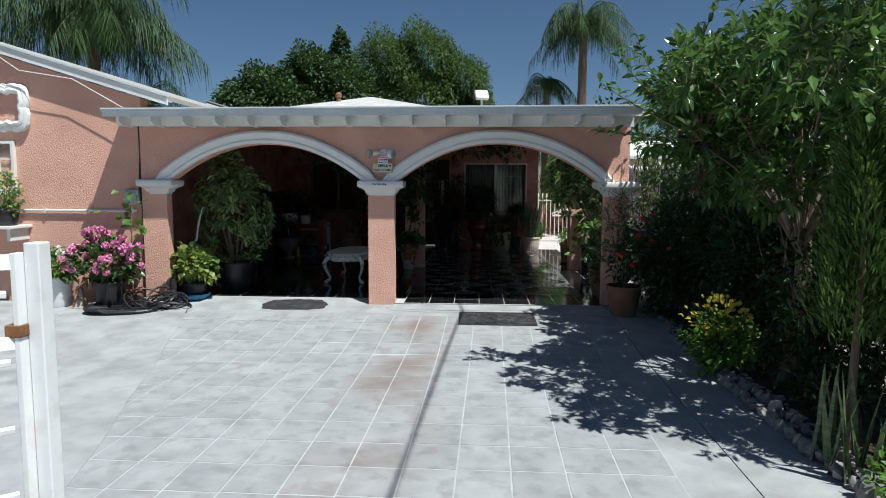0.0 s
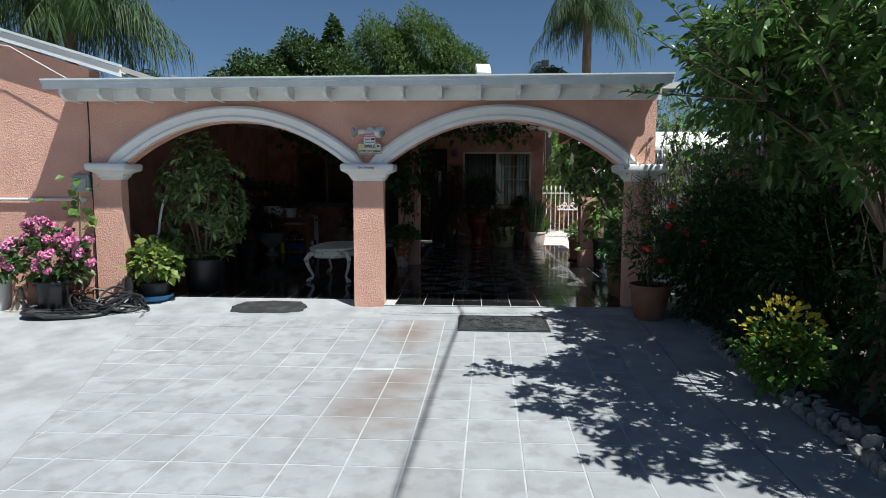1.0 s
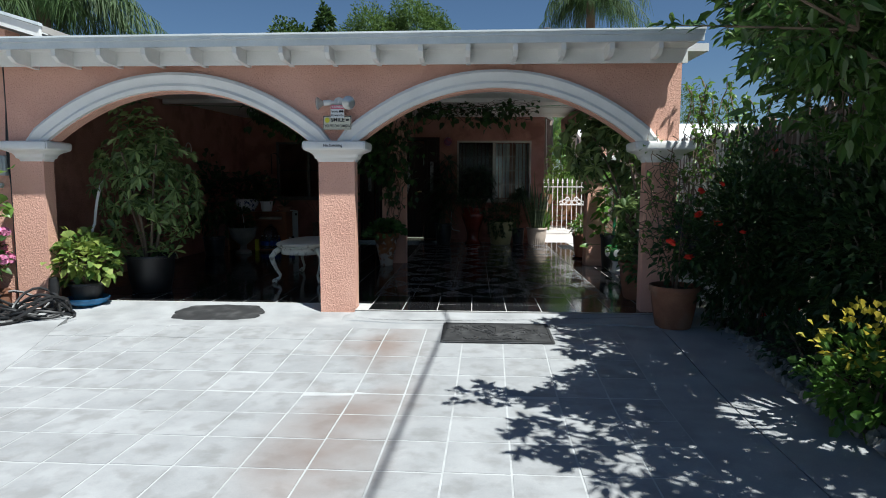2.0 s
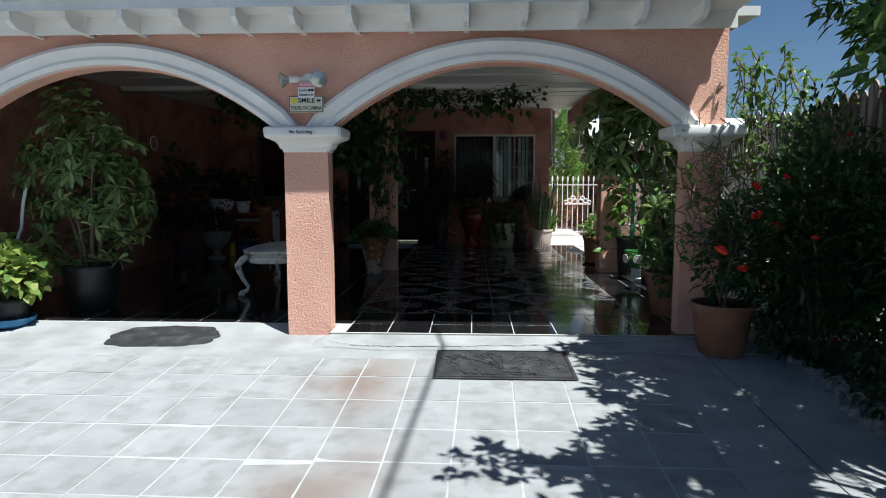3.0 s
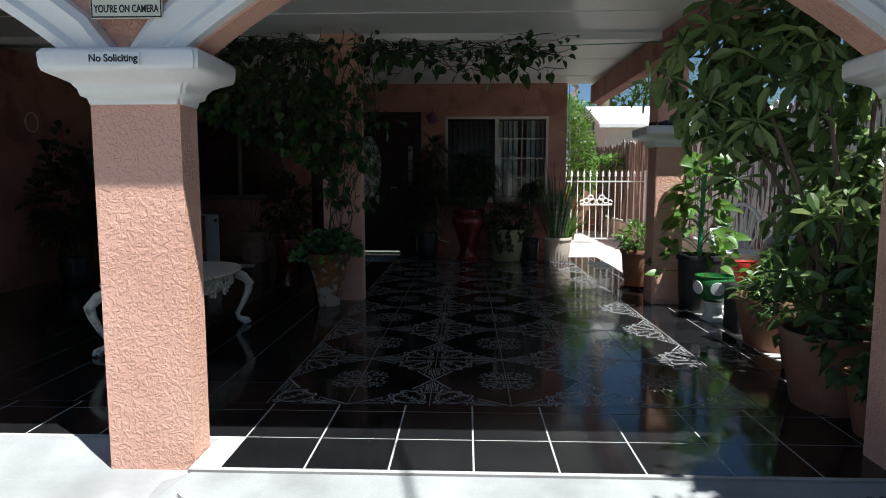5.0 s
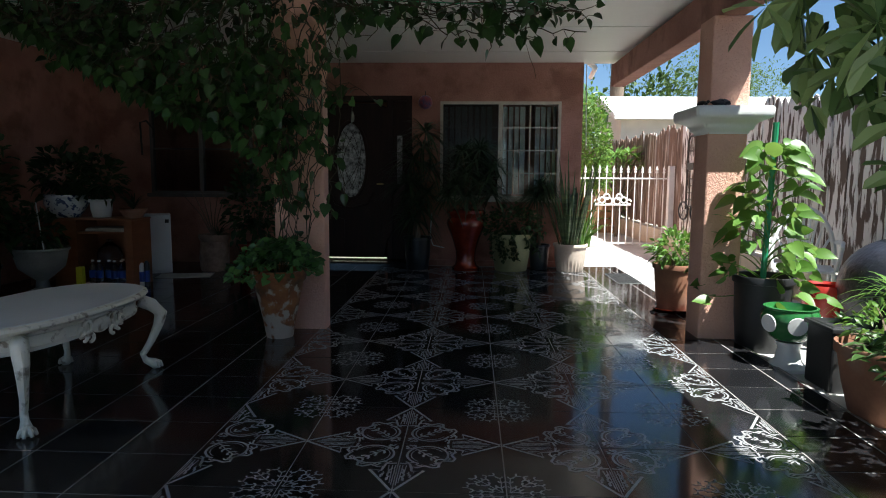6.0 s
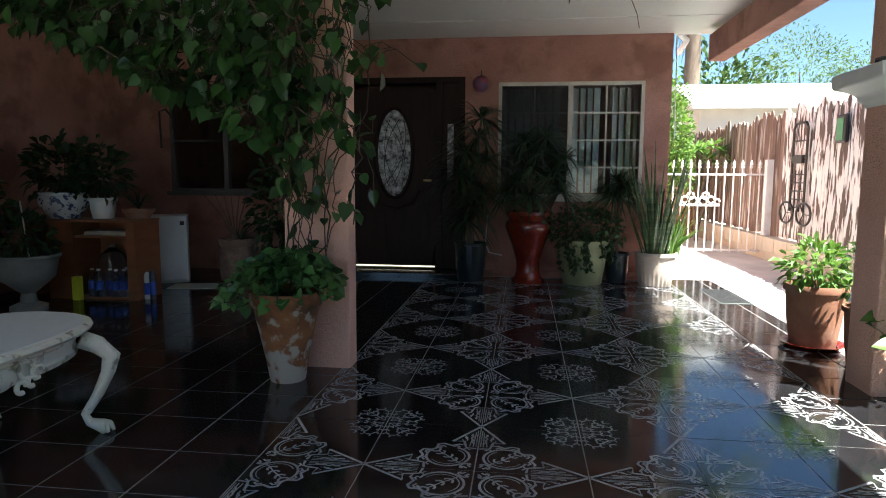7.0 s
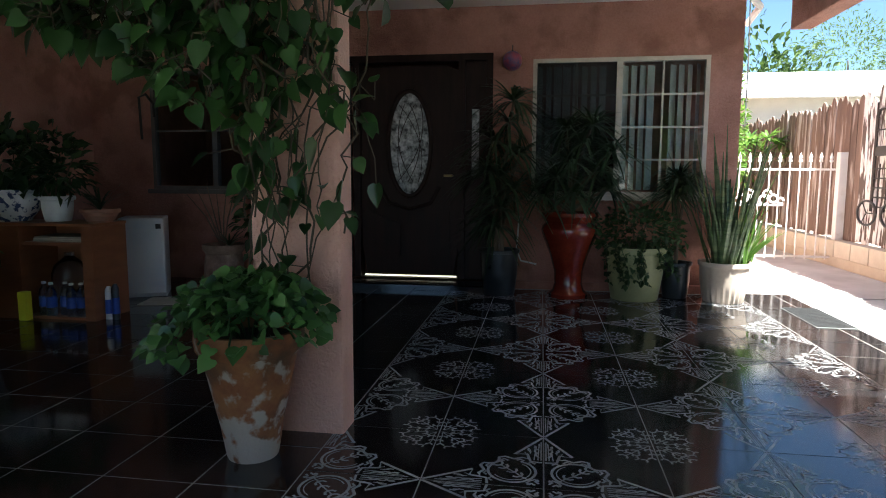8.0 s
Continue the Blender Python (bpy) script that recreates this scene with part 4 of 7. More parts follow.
t, rng = bush("red_flowering_bush", 3.15, 7.35, -0.1, (0.5, 0.45, 0.85), 4600, 0.075, LEAF_DARK, "tall dense bush with small red flowers", 37, 0.42)
P, D = cloud(rng, 34, (0, 0, 0.9), (0.5, 0.45, 0.85), 0.9)
blossoms(t, [tuple(p) for p, d in zip(P, D) if d[1] < 0.3][::2], 0.03, RED)
for x, y, seed in ((3.35, 4.75, 101), (3.4, 5.9, 102), (3.45, 6.9, 103), (3.35, 8.05, 104)):
    bush("dense_hedge", x, y, -0.1, (0.42, 0.62, 0.82), 3000, 0.085, LEAF_DARK, "dense dark hedge under the citrus tree", seed, 0.5, gap=SUN_GAP)
# conifer and snake plants near the mouth of the drive
CONIFER = leafy("conifer_spray", (0.05, 0.11, 0.018), (0.1, 0.18, 0.03), 0.6)
for x, y, h, seed in ((2.98, 3.55, 2.1, 51), (3.3, 3.3, 1.6, 52)):
    rng = np.random.default_rng(seed)
    t = thing("conifer", x, y, -0.1, "young bright green feathery conifer", "conifer", "conifers in the bed")
    part("trunk", tube([(0, 0, -0.05), (0.02, 0, h * 0.5), (0, 0, h * 0.95)], [0.03, 0.02, 0.006]), BARK, t)
    n = 5200
    f = rng.random(n) ** 0.8
    a = rng.random(n) * 2 * math.pi
    lobes = 1 + 0.3 * np.sin(5 * a + 9 * f)
    r = 0.3 * (1 - f) ** 0.6 * lobes * rng.uniform(0.5, 1.0, n)
    P = np.stack([r * np.cos(a), r * np.sin(a), 0.7 + f * (h - 0.7)], 1)
    W = np.stack([0.45 * np.cos(a), 0.45 * np.sin(a), np.ones(n)], 1) + rng.normal(0, 0.2, (n, 3))
    leaf_part("foliage", P, W, rng.uniform(0.05, 0.11, n), CONIFER, t, wide=0.16, rng=rng)
SNAKE = surface("banded_snake_leaf", (0.03, 0.055, 0.02), (0.12, 0.18, 0.075), 0.4, 14, 40, 0.1, 0.001, stretch=(0.3, 0.3, 3), stain=(0.3, 0.32, 0.12), stain_scale=6, stain_amt=0.5)
rg = random.Random(9)
t = thing("snake_plant", 2.84, 3.4, -0.1, "clump of upright banded snake plant leaves", "plant")
blades("leaves", [((rg.uniform(-0.08, 0.3), rg.uniform(-0.3, 0.25), -0.05), (rg.uniform(-0.22, 0.22), rg.uniform(-0.22, 0.22), 1), rg.uniform(0.35, 0.68), 0.032, 0.02) for _ in range(26)], SNAKE, t, seg=6, keel=0.5)
bush("trailing_weed", 2.98, 2.85, -0.12, (0.2, 0.35, 0.12), 260, 0.06, LEAF_LIME, "low bright green trailing weed by the rocks", 39, 0.7)

# ---- far trees, palms and neighbours ----
FEATHER = leafy("feathery_leaf", (0.05, 0.1, 0.02), (0.1, 0.17, 0.045), 0.6)
tree("broad_tree", -6.0, 27, -0.3, (4.2, 0.3), [((-8.3, 27, 5.2), (1.9, 1.6, 1.2), 7820), ((-6.2, 27, 5.9), (1.7, 1.5, 1.3), 8500), ((-4.9, 26.6, 5.2), (1.6, 1.5, 1.3), 6800), ((-7.2, 26, 4.8), (1.7, 1.2, 1.0), 5440), ((-5.1, 27, 7.1), (0.35, 0.35, 0.9), 1190), ((-9.9, 27, 4.3), (1.1, 1.2, 0.9), 2720), ((-6, 26, 4.2), (2.6, 1.2, 0.8), 5100)], 0.21, LEAF_FAR, "broad dark green tree behind the house", 61, wide=0.5)
tree("feathery_tree", -1.8, 28, -0.3, (4.5, 0.28), [((-3.3, 28, 6.6), (1.6, 1.6, 1.5), 10880), ((-1.6, 28, 6.9), (1.6, 1.6, 1.5), 11560), ((0.0, 28, 5.9), (1.4, 1.5, 1.3), 8840), ((-2.0, 27.4, 5.2), (2.4, 1.4, 1.2), 9520), ((0.6, 28, 4.9), (0.9, 1.2, 0.9), 3740)], 0.19, FEATHER, "feathery light green tree behind the house", 62, wide=0.28)
bush("far_shrub", -12.0, 27, -0.3, (2.2, 1.5, 2.3), 2600, 0.3, FEATHER, "yellowish green shrubs beyond the roof", 63, 0.35)
bush("far_shrub", 7.2, 30, -0.3, (2.3, 1.5, 2.9), 2600, 0.3, LEAF_FAR, "dark green trees beyond the roof", 64, 0.45)
palm("queen_palm", -12.3, 21, 7.3, 0.2, 74, 3.5, "large drooping queen palm behind the house", 71, 0.62)
palm("queen_palm", -10.8, 21.5, 4.5, 0.16, 14, 1.4, "small palm behind the house roof", 72, 0.5)
palm("queen_palm", 4.6, 24, 7.5, 0.17, 40, 2.1, "tall queen palm with hanging fronds behind the porch", 73, 0.85)
palm("queen_palm", 3.4, 25, 5.5, 0.14, 20, 1.6, "lower palm beside the tall one", 74, 1.1)
tree("cypress", 9.6, 15.5, -0.3, (5.5, 0.25), [((9.6, 15.5, z), (0.75, 0.75, 1.1), 700) for z in (3, 4.3, 5.6, 6.9, 8.2)], 0.22, LEAF_DARK, "tall dark column tree beyond the fence", 65, wide=0.3)

SHINGLE = surface("pale_shingles", (0.4, 0.39, 0.38), (0.55, 0.54, 0.53), 0.9, 4, 40, 0.5, 0.01)
nb = thing("neighbour_house", -2.5, 20, -0.3, "pale hipped roof of a house behind", "house")
bm = bmesh.new()
v = [bm.verts.new(p) for p in ((-3.3, -2, 3.9), (2.7, -2, 3.9), (2.7, 3, 3.9), (-3.3, 3, 3.9), (-0.35, 0.5, 4.62), (-0.2, 0.5, 4.62))]
for f in ((0, 1, 5, 4), (1, 2, 5), (2, 3, 4, 5), (3, 0, 4), (3, 2, 1, 0)):
    bm.faces.new([v[i] for i in f])
part("roof", bm, SHINGLE, nb)
part("wall", box(-2.9, 2.3, -1.7, 2.7, 0, 3.9), PINK, nb)
smooth(part("flue", lathe([(0.07, 4.0), (0.07, 4.5), (0.1, 4.51), (0.1, 4.6), (0.04, 4.66)], 14, Matrix.Translation((-1.15, -0.3, 0)), True), TERRA, nb, "capped flue pipe"))
fl = thing("floodlight", 0.75, 9.5, 2.5, "white square floodlight on the porch roof", "floodlight")
part("bracket", tube([(0, 0, -0.05), (0, 0, 0.33)], 0.015), WHITE, fl)
part("head", box(-0.1, 0.1, -0.03, 0.03, -0.08, 0.08, 0.012, pose(0, -0.02, 0.38, -35, 0, 15)), WHITE, fl)
an = thing("roof_antenna", 1.63, 10.0, 2.5, "small dark dish antenna on the roof", "antenna")
bm = tube([(0, 0, 0), (0, 0, 0.55)], 0.014)
add_tube(bm, bez((-0.22, 0, 0.42), (-0.02, 0, 0.1), (0.25, 0, 0.5), 8), 0.012)
part("mast", bm, PLASTIC_BLACK, an)
part("receiver", box(-0.05, 0.05, -0.05, 0.05, 0.5, 0.6, 0.012), PLASTIC_BLACK, an)

# yard behind the gate
CREAM = surface("cream_siding", (0.62, 0.6, 0.54), (0.72, 0.7, 0.64), 0.8, 3, 40, 0.2, 0.003)
sh = thing("white_shed", 4.05, 21.0, -0.3, "white shed with a low white roof beyond the fence", "shed")
bm = bmesh.new()
v = [bm.verts.new(p) for p in ((0, 0, 0), (0, 3, 0), (0, 3, 2.72), (0, 1.5, 3.2), (0, 0, 2.72))]
w = [bm.verts.new(q.co + Vector((5, 0, 0))) for q in v]
bm.faces.new(list(reversed(v))), bm.faces.new(w)
for i in range(5):
    j = (i + 1) % 5
    bm.faces.new((v[i], v[j], w[j], w[i]))
bmesh.ops.recalc_face_normals(bm, faces=bm.faces)
part("wall", bm, CREAM, sh)
bm = bmesh.new()
for y0, z0, y1, z1 in ((-0.25, 2.68, 1.5, 3.24), (3.25, 2.68, 1.5, 3.24)):
    v = [bm.verts.new((x, y, z + dz)) for dz in (0, 0.12) for x, y, z in ((-0.22, y0, z0), (5.2, y0, z0), (5.2, y1, z1), (-0.22, y1, z1))]
    for f in ((3, 2, 1, 0), (4, 5, 6, 7), (0, 1, 5, 4), (1, 2, 6, 5), (2, 3, 7, 6), (3, 0, 4, 7)):
        bm.faces.new([v[i] for i in f])
bmesh.ops.recalc_face_normals(bm, faces=bm.faces)
part("roof", bm, WHITE, sh)
part("gutter", box(-0.22, 5.2, -0.33, -0.25, 2.66, 2.76, 0.01), WHITE, sh)
part("dark_vent", box(-0.02, -0.003, 1.35, 1.65, 2.75, 2.95), PLASTIC_BLACK, sh)
bush("yard_shrub", 3.55, 20.4, -0.05, (0.55, 0.7, 0.95), 1900, 0.12, LEAF_LIME, "bright sunlit shrubs behind the gate", 41, 0.35)
bush("yard_shrub", 3.2, 22.0, -0.05, (0.5, 0.8, 0.75), 1500, 0.12, LEAF_LIME, "bright sunlit shrubs behind the gate", 42, 0.35)
bush("vine_curtain", 3.02, 18.5, 0.75, (0.3, 0.5, 0.95), 2300, 0.09, LEAF_LIME, "bright hanging vine at the house corner", 43, 0.5, 3)
rg = random.Random(12)
t = thing("plumeria", 3.6, 19.1, -0.05, "leafy yellow-green plumeria behind the gate", "plant")
bm, sp = bmesh.new(), []
for k in range(7):
    tip = Vector((rg.uniform(-0.5, 0.5), rg.uniform(-0.4, 0.4), rg.uniform(1.3, 1.75)))
    add_tube(bm, bez((0, 0, 0), (0, 0, 0.7), tip, 5), [0.03, 0.028, 0.025, 0.022, 0.02, 0.016])
    sp += rosette(rg, tip, 22, 0.32, 0.035, 0.35)
part("branching", bm, BARK, t)
blades("leaves", sp, LEAF_LIME, t, seg=4)
palm("queen_palm", 4.4, 27.5, 3.6, 0.13, 30, 1.9, "sunlit palm in the back yard", 75, 0.9, mat=LEAF_LIME)
tree("yard_tree", 8.2, 27, -0.3, (2.6, 0.15), [((8.2, 27, 4.0), (1.6, 1.6, 1.2), 3200), ((9.5, 26, 3.4), (1.2, 1.2, 1), 1800)], 0.12, FEATHER, "thin pale tree beyond the fence", 66, wide=0.3)
BROWN = surface("brown_wood_wall", (0.2, 0.11, 0.06), (0.32, 0.19, 0.1), 0.8, 5, 50, 0.4, 0.003, stretch=(1, 1, 0.2))
t = thing("wooden_screen", 3.2, 19.7, -0.05, "low orange-brown wooden screen behind the gate", "screen")
for k in range(6):
    part("slat", box(-0.5, 0.5, -0.015, 0.015, 0.05 + 0.15 * k, 0.18 + 0.15 * k, 0.004), BROWN, t)
for sx in (-0.48, 0.44):
    part("post", box(sx, sx + 0.04, 0.016, 0.05, 0, 0.98), BROWN, t)

# ---- white metal gate at the back ----
GATE_WHITE = surface("white_gate_paint", (0.74, 0.75, 0.74), (0.82, 0.82, 0.81), 0.45, 4, 60, 0.15, 0.001, stain=(0.35, 0.22, 0.14), stain_scale=9, stain_amt=0.25)
g = thing("metal_gate", 2.2, 16.95, -0.02, "white metal gate with spear tops and a scroll ornament", "gate")
GW = 1.68
part("gate_frame", tube([(0.02, 0, 0.09), (GW, 0, 0.09)], 0.017, 4), GATE_WHITE, g)
part("rail", tube([(0.02, 0, 1.12), (GW, 0, 1.12)], 0.017, 4), GATE_WHITE, g)
bar = lathe([(0.009, 0.06), (0.009, 1.20), (0.024, 1.215), (0.014, 1.24), (0.022, 1.26), (0.002, 1.32)], 6)
bar_me = mesh_from("bar", bar, GATE_WHITE)
for k in range(15):
    ob = new("bar", bar_me)
    ob.parent = g
    ob.location = (0.06 + k * 0.112, 0, 0)
bm = bmesh.new()
for sx in (-1, 1):
    for r, cx, cz in ((0.055, 0.07, 0.0), (0.045, 0.17, 0.015), (0.035, 0.25, -0.01), (0.045, 0.1, 0.07)):
        add_tube(bm, [(sx * (cx + r * math.cos(a)), -0.02, cz + r * math.sin(a)) for a in np.linspace(0, 5.6, 14)], 0.013, 6)
add_tube(bm, [(-0.28, -0.02, -0.06), (0.28, -0.02, -0.06)], 0.014, 6)
bmesh.ops.translate(bm, verts=bm.verts, vec=(0.84, 0, 0.76))
part("scroll_ornament", bm, GATE_WHITE, g, "white cast scroll ornament")
part("gate_post", box(GW + 0.02, GW + 0.12, -0.05, 0.05, 0, 1.32, 0.006), GATE_WHITE, g)

# ---- white gate leaf at the mouth of the drive ----
g = thing("drive_gate", -0.715, 1.62, -0.15, "open white metal drive gate with chipped paint", "gate", rz=0)
part("post", box(-0.05, 0.0, -0.03, 0.03, 0, 1.5, 0.004), GATE_WHITE, g)
part("leaf_stile", box(-0.072, -0.052, -0.065, -0.02, 0.04, 1.47, 0.003), GATE_WHITE, g)
dx, dy = -0.75, -0.66
for z0, w in ((1.44, 0.035), (1.18, 0.03), (0.08, 0.03)):
    part("leaf_rail", tube([(-0.08, -0.04, z0), (-0.08 + dx * 1.3, -0.04 + dy * 1.3, z0)], w, 4), GATE_WHITE, g)
for z0 in (1.34, 1.12, 0.9, 0.68, 0.46, 0.24):
    part("cross_rod", tube([(-0.085, -0.07, z0), (-0.09 + dx * 1.3, -0.06 + dy * 1.3, z0 + 0.02)], 0.013, 6), GATE_WHITE, g)
RUST = surface("rusty_steel", (0.12, 0.05, 0.02), (0.3, 0.14, 0.06), 0.9, 14, 80, 0.5, 0.003)
part("hinge", box(-0.1, -0.045, -0.07, -0.015, 1.2, 1.24, 0.004), RUST, g, "rusted hinge plate")

# service cable above the drive, whose shadow runs along it
off = Vector((0.415, -0.32, 1.0)) * 5.2
cb = thing("service_cable", 0, 0, 0, "black overhead service cable above the drive", "cable")
part("wire", tube([Vector((0.06, -0.5, -0.1)) + off, Vector((0.50, 7.5, -0.1)) + off, Vector((0.53, 7.9, 0.3)) + off], 0.014, 6), PLASTIC_BLACK, cb)
up = thing("utility_pole", 0.06 + off.x, -0.5 + off.y - 0.1, -0.3, "wooden utility pole at the street", "pole")
smooth(part("shaft", tube([(0, 0, 0), (0, 0, 5.8)], [0.14, 0.11], 12), BARK, up))
# ---- windows and door ----
PANE = glass("window_glass")
BLIND = surface("white_blind", (0.66, 0.66, 0.63), (0.74, 0.74, 0.71), 0.6, 3, 50, 0.1, 0.001)
DARKWOOD = surface("dark_stained_door", (0.014, 0.006, 0.004), (0.032, 0.013, 0.009), 0.55, 5, 60, 0.3, 0.002, stretch=(4, 4, 0.5), spec=0.22)
BRASS = surface("brass", (0.5, 0.36, 0.14), (0.6, 0.45, 0.2), 0.3, 6, 60, 0.1, 0.001, metal=1.0)


SCREEN = bpy.data.materials.new("insect_screen")
SCREEN.use_nodes = True
_n, _l = SCREEN.node_tree.nodes, SCREEN.node_tree.links
_mix, _tr = _n.new("ShaderNodeMixShader"), _n.new("ShaderNodeBsdfTransparent")
_mix.inputs[0].default_value = 0.55
_n["Principled BSDF"].inputs["Base Color"].default_value = (0.02, 0.02, 0.02, 1)
_n["Principled BSDF"].inputs["Roughness"].default_value = 0.8
_l.new(_tr.outputs[0], _mix.inputs[2]), _l.new(_n["Principled BSDF"].outputs[0], _mix.inputs[1]), _l.new(_mix.outputs[0], _n["Material Output"].inputs[0])


def window(name, x0, x1, z0, z1, y, cols, rows, blinds, label, sill=True, paint=None):
    paint = paint or WHITE
    w = thing(name, x0, y, z0, label, "window", kind="structure")
    W, Hh = x1 - x0, z1 - z0
    bm = bmesh.new()
    for a in ((0, W, 0, 0.035), (0, W, Hh - 0.035, Hh), (0, 0.035, 0.035, Hh - 0.035), (W - 0.035, W, 0.035, Hh - 0.035), (W / 2 - 0.025, W / 2 + 0.025, 0.035, Hh - 0.035)):
        add_box(bm, a[0], a[1], -0.025, 0.045, a[2], a[3])
    part("window_frame", bm, paint, w, "painted frame")
    for h in (0, 1):
        x_a, x_b = (0.036, W / 2 - 0.026) if h == 0 else (W / 2 + 0.026, W - 0.036)
        pn = part("pane", box(x_a, x_b, 0.012, 0.016, 0.036, Hh - 0.036), PANE, w)
        pn.visible_shadow = False
        if cols == 2 and h == 0:
            part("insect_screen", box(x_a, x_b, -0.012, -0.009, 0.036, Hh - 0.036), SCREEN, w, "dark insect screen")
        for c in range(1, cols):
            xx = x_a + (x_b - x_a) * c / cols
            part("muntin", box(xx - 0.008, xx + 0.008, -0.002, 0.009, 0.036, Hh - 0.036), paint, w)
        for r in range(1, rows):
            zz = 0.036 + (Hh - 0.072) * r / rows
            part("muntin", box(x_a, x_b, -0.004, 0.007, zz - 0.008, zz + 0.008), paint, w)
    if sill:
        part("window_sill", box(-0.05, W + 0.05, -0.055, -0.026, -0.04, 0.004, 0.006), paint, w)
    rgb = random.Random(2)
    me = mesh_from("blind_slat", box(-0.042, 0.042, -0.002, 0.002, 0.05, Hh - 0.05), BLIND)
    for x in blinds:
        ob = new("blind_slat", me)
        ob.parent = w
        ob.matrix_basis = pose(x, 0.13, 0, 0, 0, rgb.uniform(35, 60))
    return w


FRAME_CREAM = surface("aged_cream_frame", (0.52, 0.46, 0.38), (0.62, 0.57, 0.49), 0.6, 6, 60, 0.2, 0.002, stain=(0.3, 0.2, 0.15), stain_amt=0.4, stain_scale=4)
window("window_1", *WIN[:2], WIN[2], WIN[3], BACK_Y, 2, 4, [0.06 + 0.078 * k for k in range(8)] + [0.80 + 0.072 * k for k in range(4)] + [1.2 + 0.07 * k for k in range(4)], "cream framed sliding window with vertical blinds", paint=FRAME_CREAM)
# window_2's white frame gets a dark colour that stands in for porch shade
window("window_2", *LWIN[:2], LWIN[2], LWIN[3], BACK_Y, 1, 2, [], "dark window with a dull metal frame in the porch shade", paint=surface("shaded_white_frame", (0.1, 0.095, 0.09), (0.16, 0.15, 0.14), 0.6, 6, 60, 0.1, 0.001, metal=0.3))
door = thing("door_1", -0.72, BACK_Y + 0.06, 0.06, "dark carved wooden front door with oval glass", "door", kind="structure")
bm = bmesh.new()
for a in ((-0.84, -0.78, 0, 2.03), (0.71, 0.77, 0, 2.03), (-0.78, 0.71, 1.97, 2.03), (-0.52, -0.46, 0, 1.97), (0.46, 0.52, 0, 1.97)):
    add_box(bm, a[0], a[1], -0.05, 0.1, a[2], a[3])
part("door_frame", bm, DARKWOOD, door)
OW, OH, OZ = 0.185, 0.46, 1.24


def oval(cx, cz, rx, rz, n=36):
    return [(cx + rx * math.cos(2 * math.pi * k / n), cz + rz * math.sin(2 * math.pi * k / n)) for k in range(n)]


bm = bmesh.new()
n = 36
inner, outer = oval(0, OZ, OW, OH, n), []
for x, z in inner:
    k = min(0.455 / max(abs(x), 1e-6), (1.94 - OZ) / max(z - OZ, 1e-6) if z > OZ else (OZ - 0.03) / max(OZ - z, 1e-6))
    outer.append((x * k, OZ + (z - OZ) * k))
ring = [[bm.verts.new((x, y, z)) for x, z in pts] for pts, y in ((outer, 0.0), (inner, 0.0), (inner, 0.045), (outer, 0.045))]
for a, b in zip(ring, ring[1:] + ring[:1]):
    for k in range(n):
        bm.faces.new((a[k], a[(k + 1) % n], b[(k + 1) % n], b[k]))
bmesh.ops.recalc_face_normals(bm, faces=bm.faces)
leaf = part("door_leaf", bm, DARKWOOD, door)
for sx in (-1, 1):
    pts = [(sx * 0.09, 0.2), (sx * 0.38, 0.2), (sx * 0.38, 0.62), (sx * 0.24, 0.56), (sx * 0.09, 0.5)]
    if sx < 0:
        pts.reverse()
    part("raised_panel", prism(pts, -0.02, 0.0), DARKWOOD, leaf)
bm = bmesh.new()
for rx, rz, yy in ((OW + 0.02, OH + 0.02, -0.012),):
    add_tube(bm, [(x, yy, z) for x, z in oval(0, OZ, rx, rz, 40)] + [(rx, yy, OZ)], 0.022, 8)
add_tube(bm, [(-0.28, -0.008, 0.85), (-0.2, -0.008, 0.7), (0, -0.008, 0.64), (0.2, -0.008, 0.7), (0.28, -0.008, 0.85)], 0.018, 8)
smooth(part("oval_moulding", bm, DARKWOOD, leaf))
PATTERNED = surface("leaded_textured_glass", (0.04, 0.045, 0.045), (0.75, 0.77, 0.77), 0.1, 20, 55, 1.0, 0.03, spec=1.0)
part("oval_pane", prism(oval(0, OZ, OW, OH), 0.02, 0.028), PATTERNED, leaf, "textured leaded glass")
bm = bmesh.new()
for k in range(5):
    add_tube(bm, bez((-0.12 + 0.05 * k, 0.016, OZ - 0.35), ((-1) ** k * 0.2, 0.016, OZ), (0.1 - 0.05 * k, 0.016, OZ + 0.36), 10), 0.004, 4)
part("leading", bm, DARKWOOD, leaf)
for sx in (-0.65, 0.615):
    sl = part("sidelight", box(sx - 0.125, sx + 0.09, 0.0, 0.04, 0.0, 0.6), DARKWOOD, door)
    part("sidelight_pane", box(sx - 0.04, sx + 0.03, 0.02, 0.028, 0.95, 1.55), PATTERNED, sl)
    bm = bmesh.new()
    for a in ((-0.125, -0.04), (0.03, 0.09)):
        add_box(bm, sx + a[0], sx + a[1], 0, 0.04, 0.6, 1.97)
    add_box(bm, sx - 0.04, sx + 0.03, 0, 0.04, 0.6, 0.95), add_box(bm, sx - 0.04, sx + 0.03, 0, 0.04, 1.55, 1.97)
    part("sidelight_stile", bm, DARKWOOD, sl)
smooth(part("door_handle", tube([(0.4, -0.0, 0.95), (0.4, -0.06, 0.95), (0.33, -0.065, 0.95)], 0.012), BRASS, leaf, "brass lever handle"))
GAP = bpy.data.materials.new("daylight_under_door")
GAP.use_nodes = True
GAP.node_tree.nodes["Principled BSDF"].inputs["Emission Color"].default_value = (1.0, 0.93, 0.72, 1)
GAP.node_tree.nodes["Principled BSDF"].inputs["Emission Strength"].default_value = 0.3
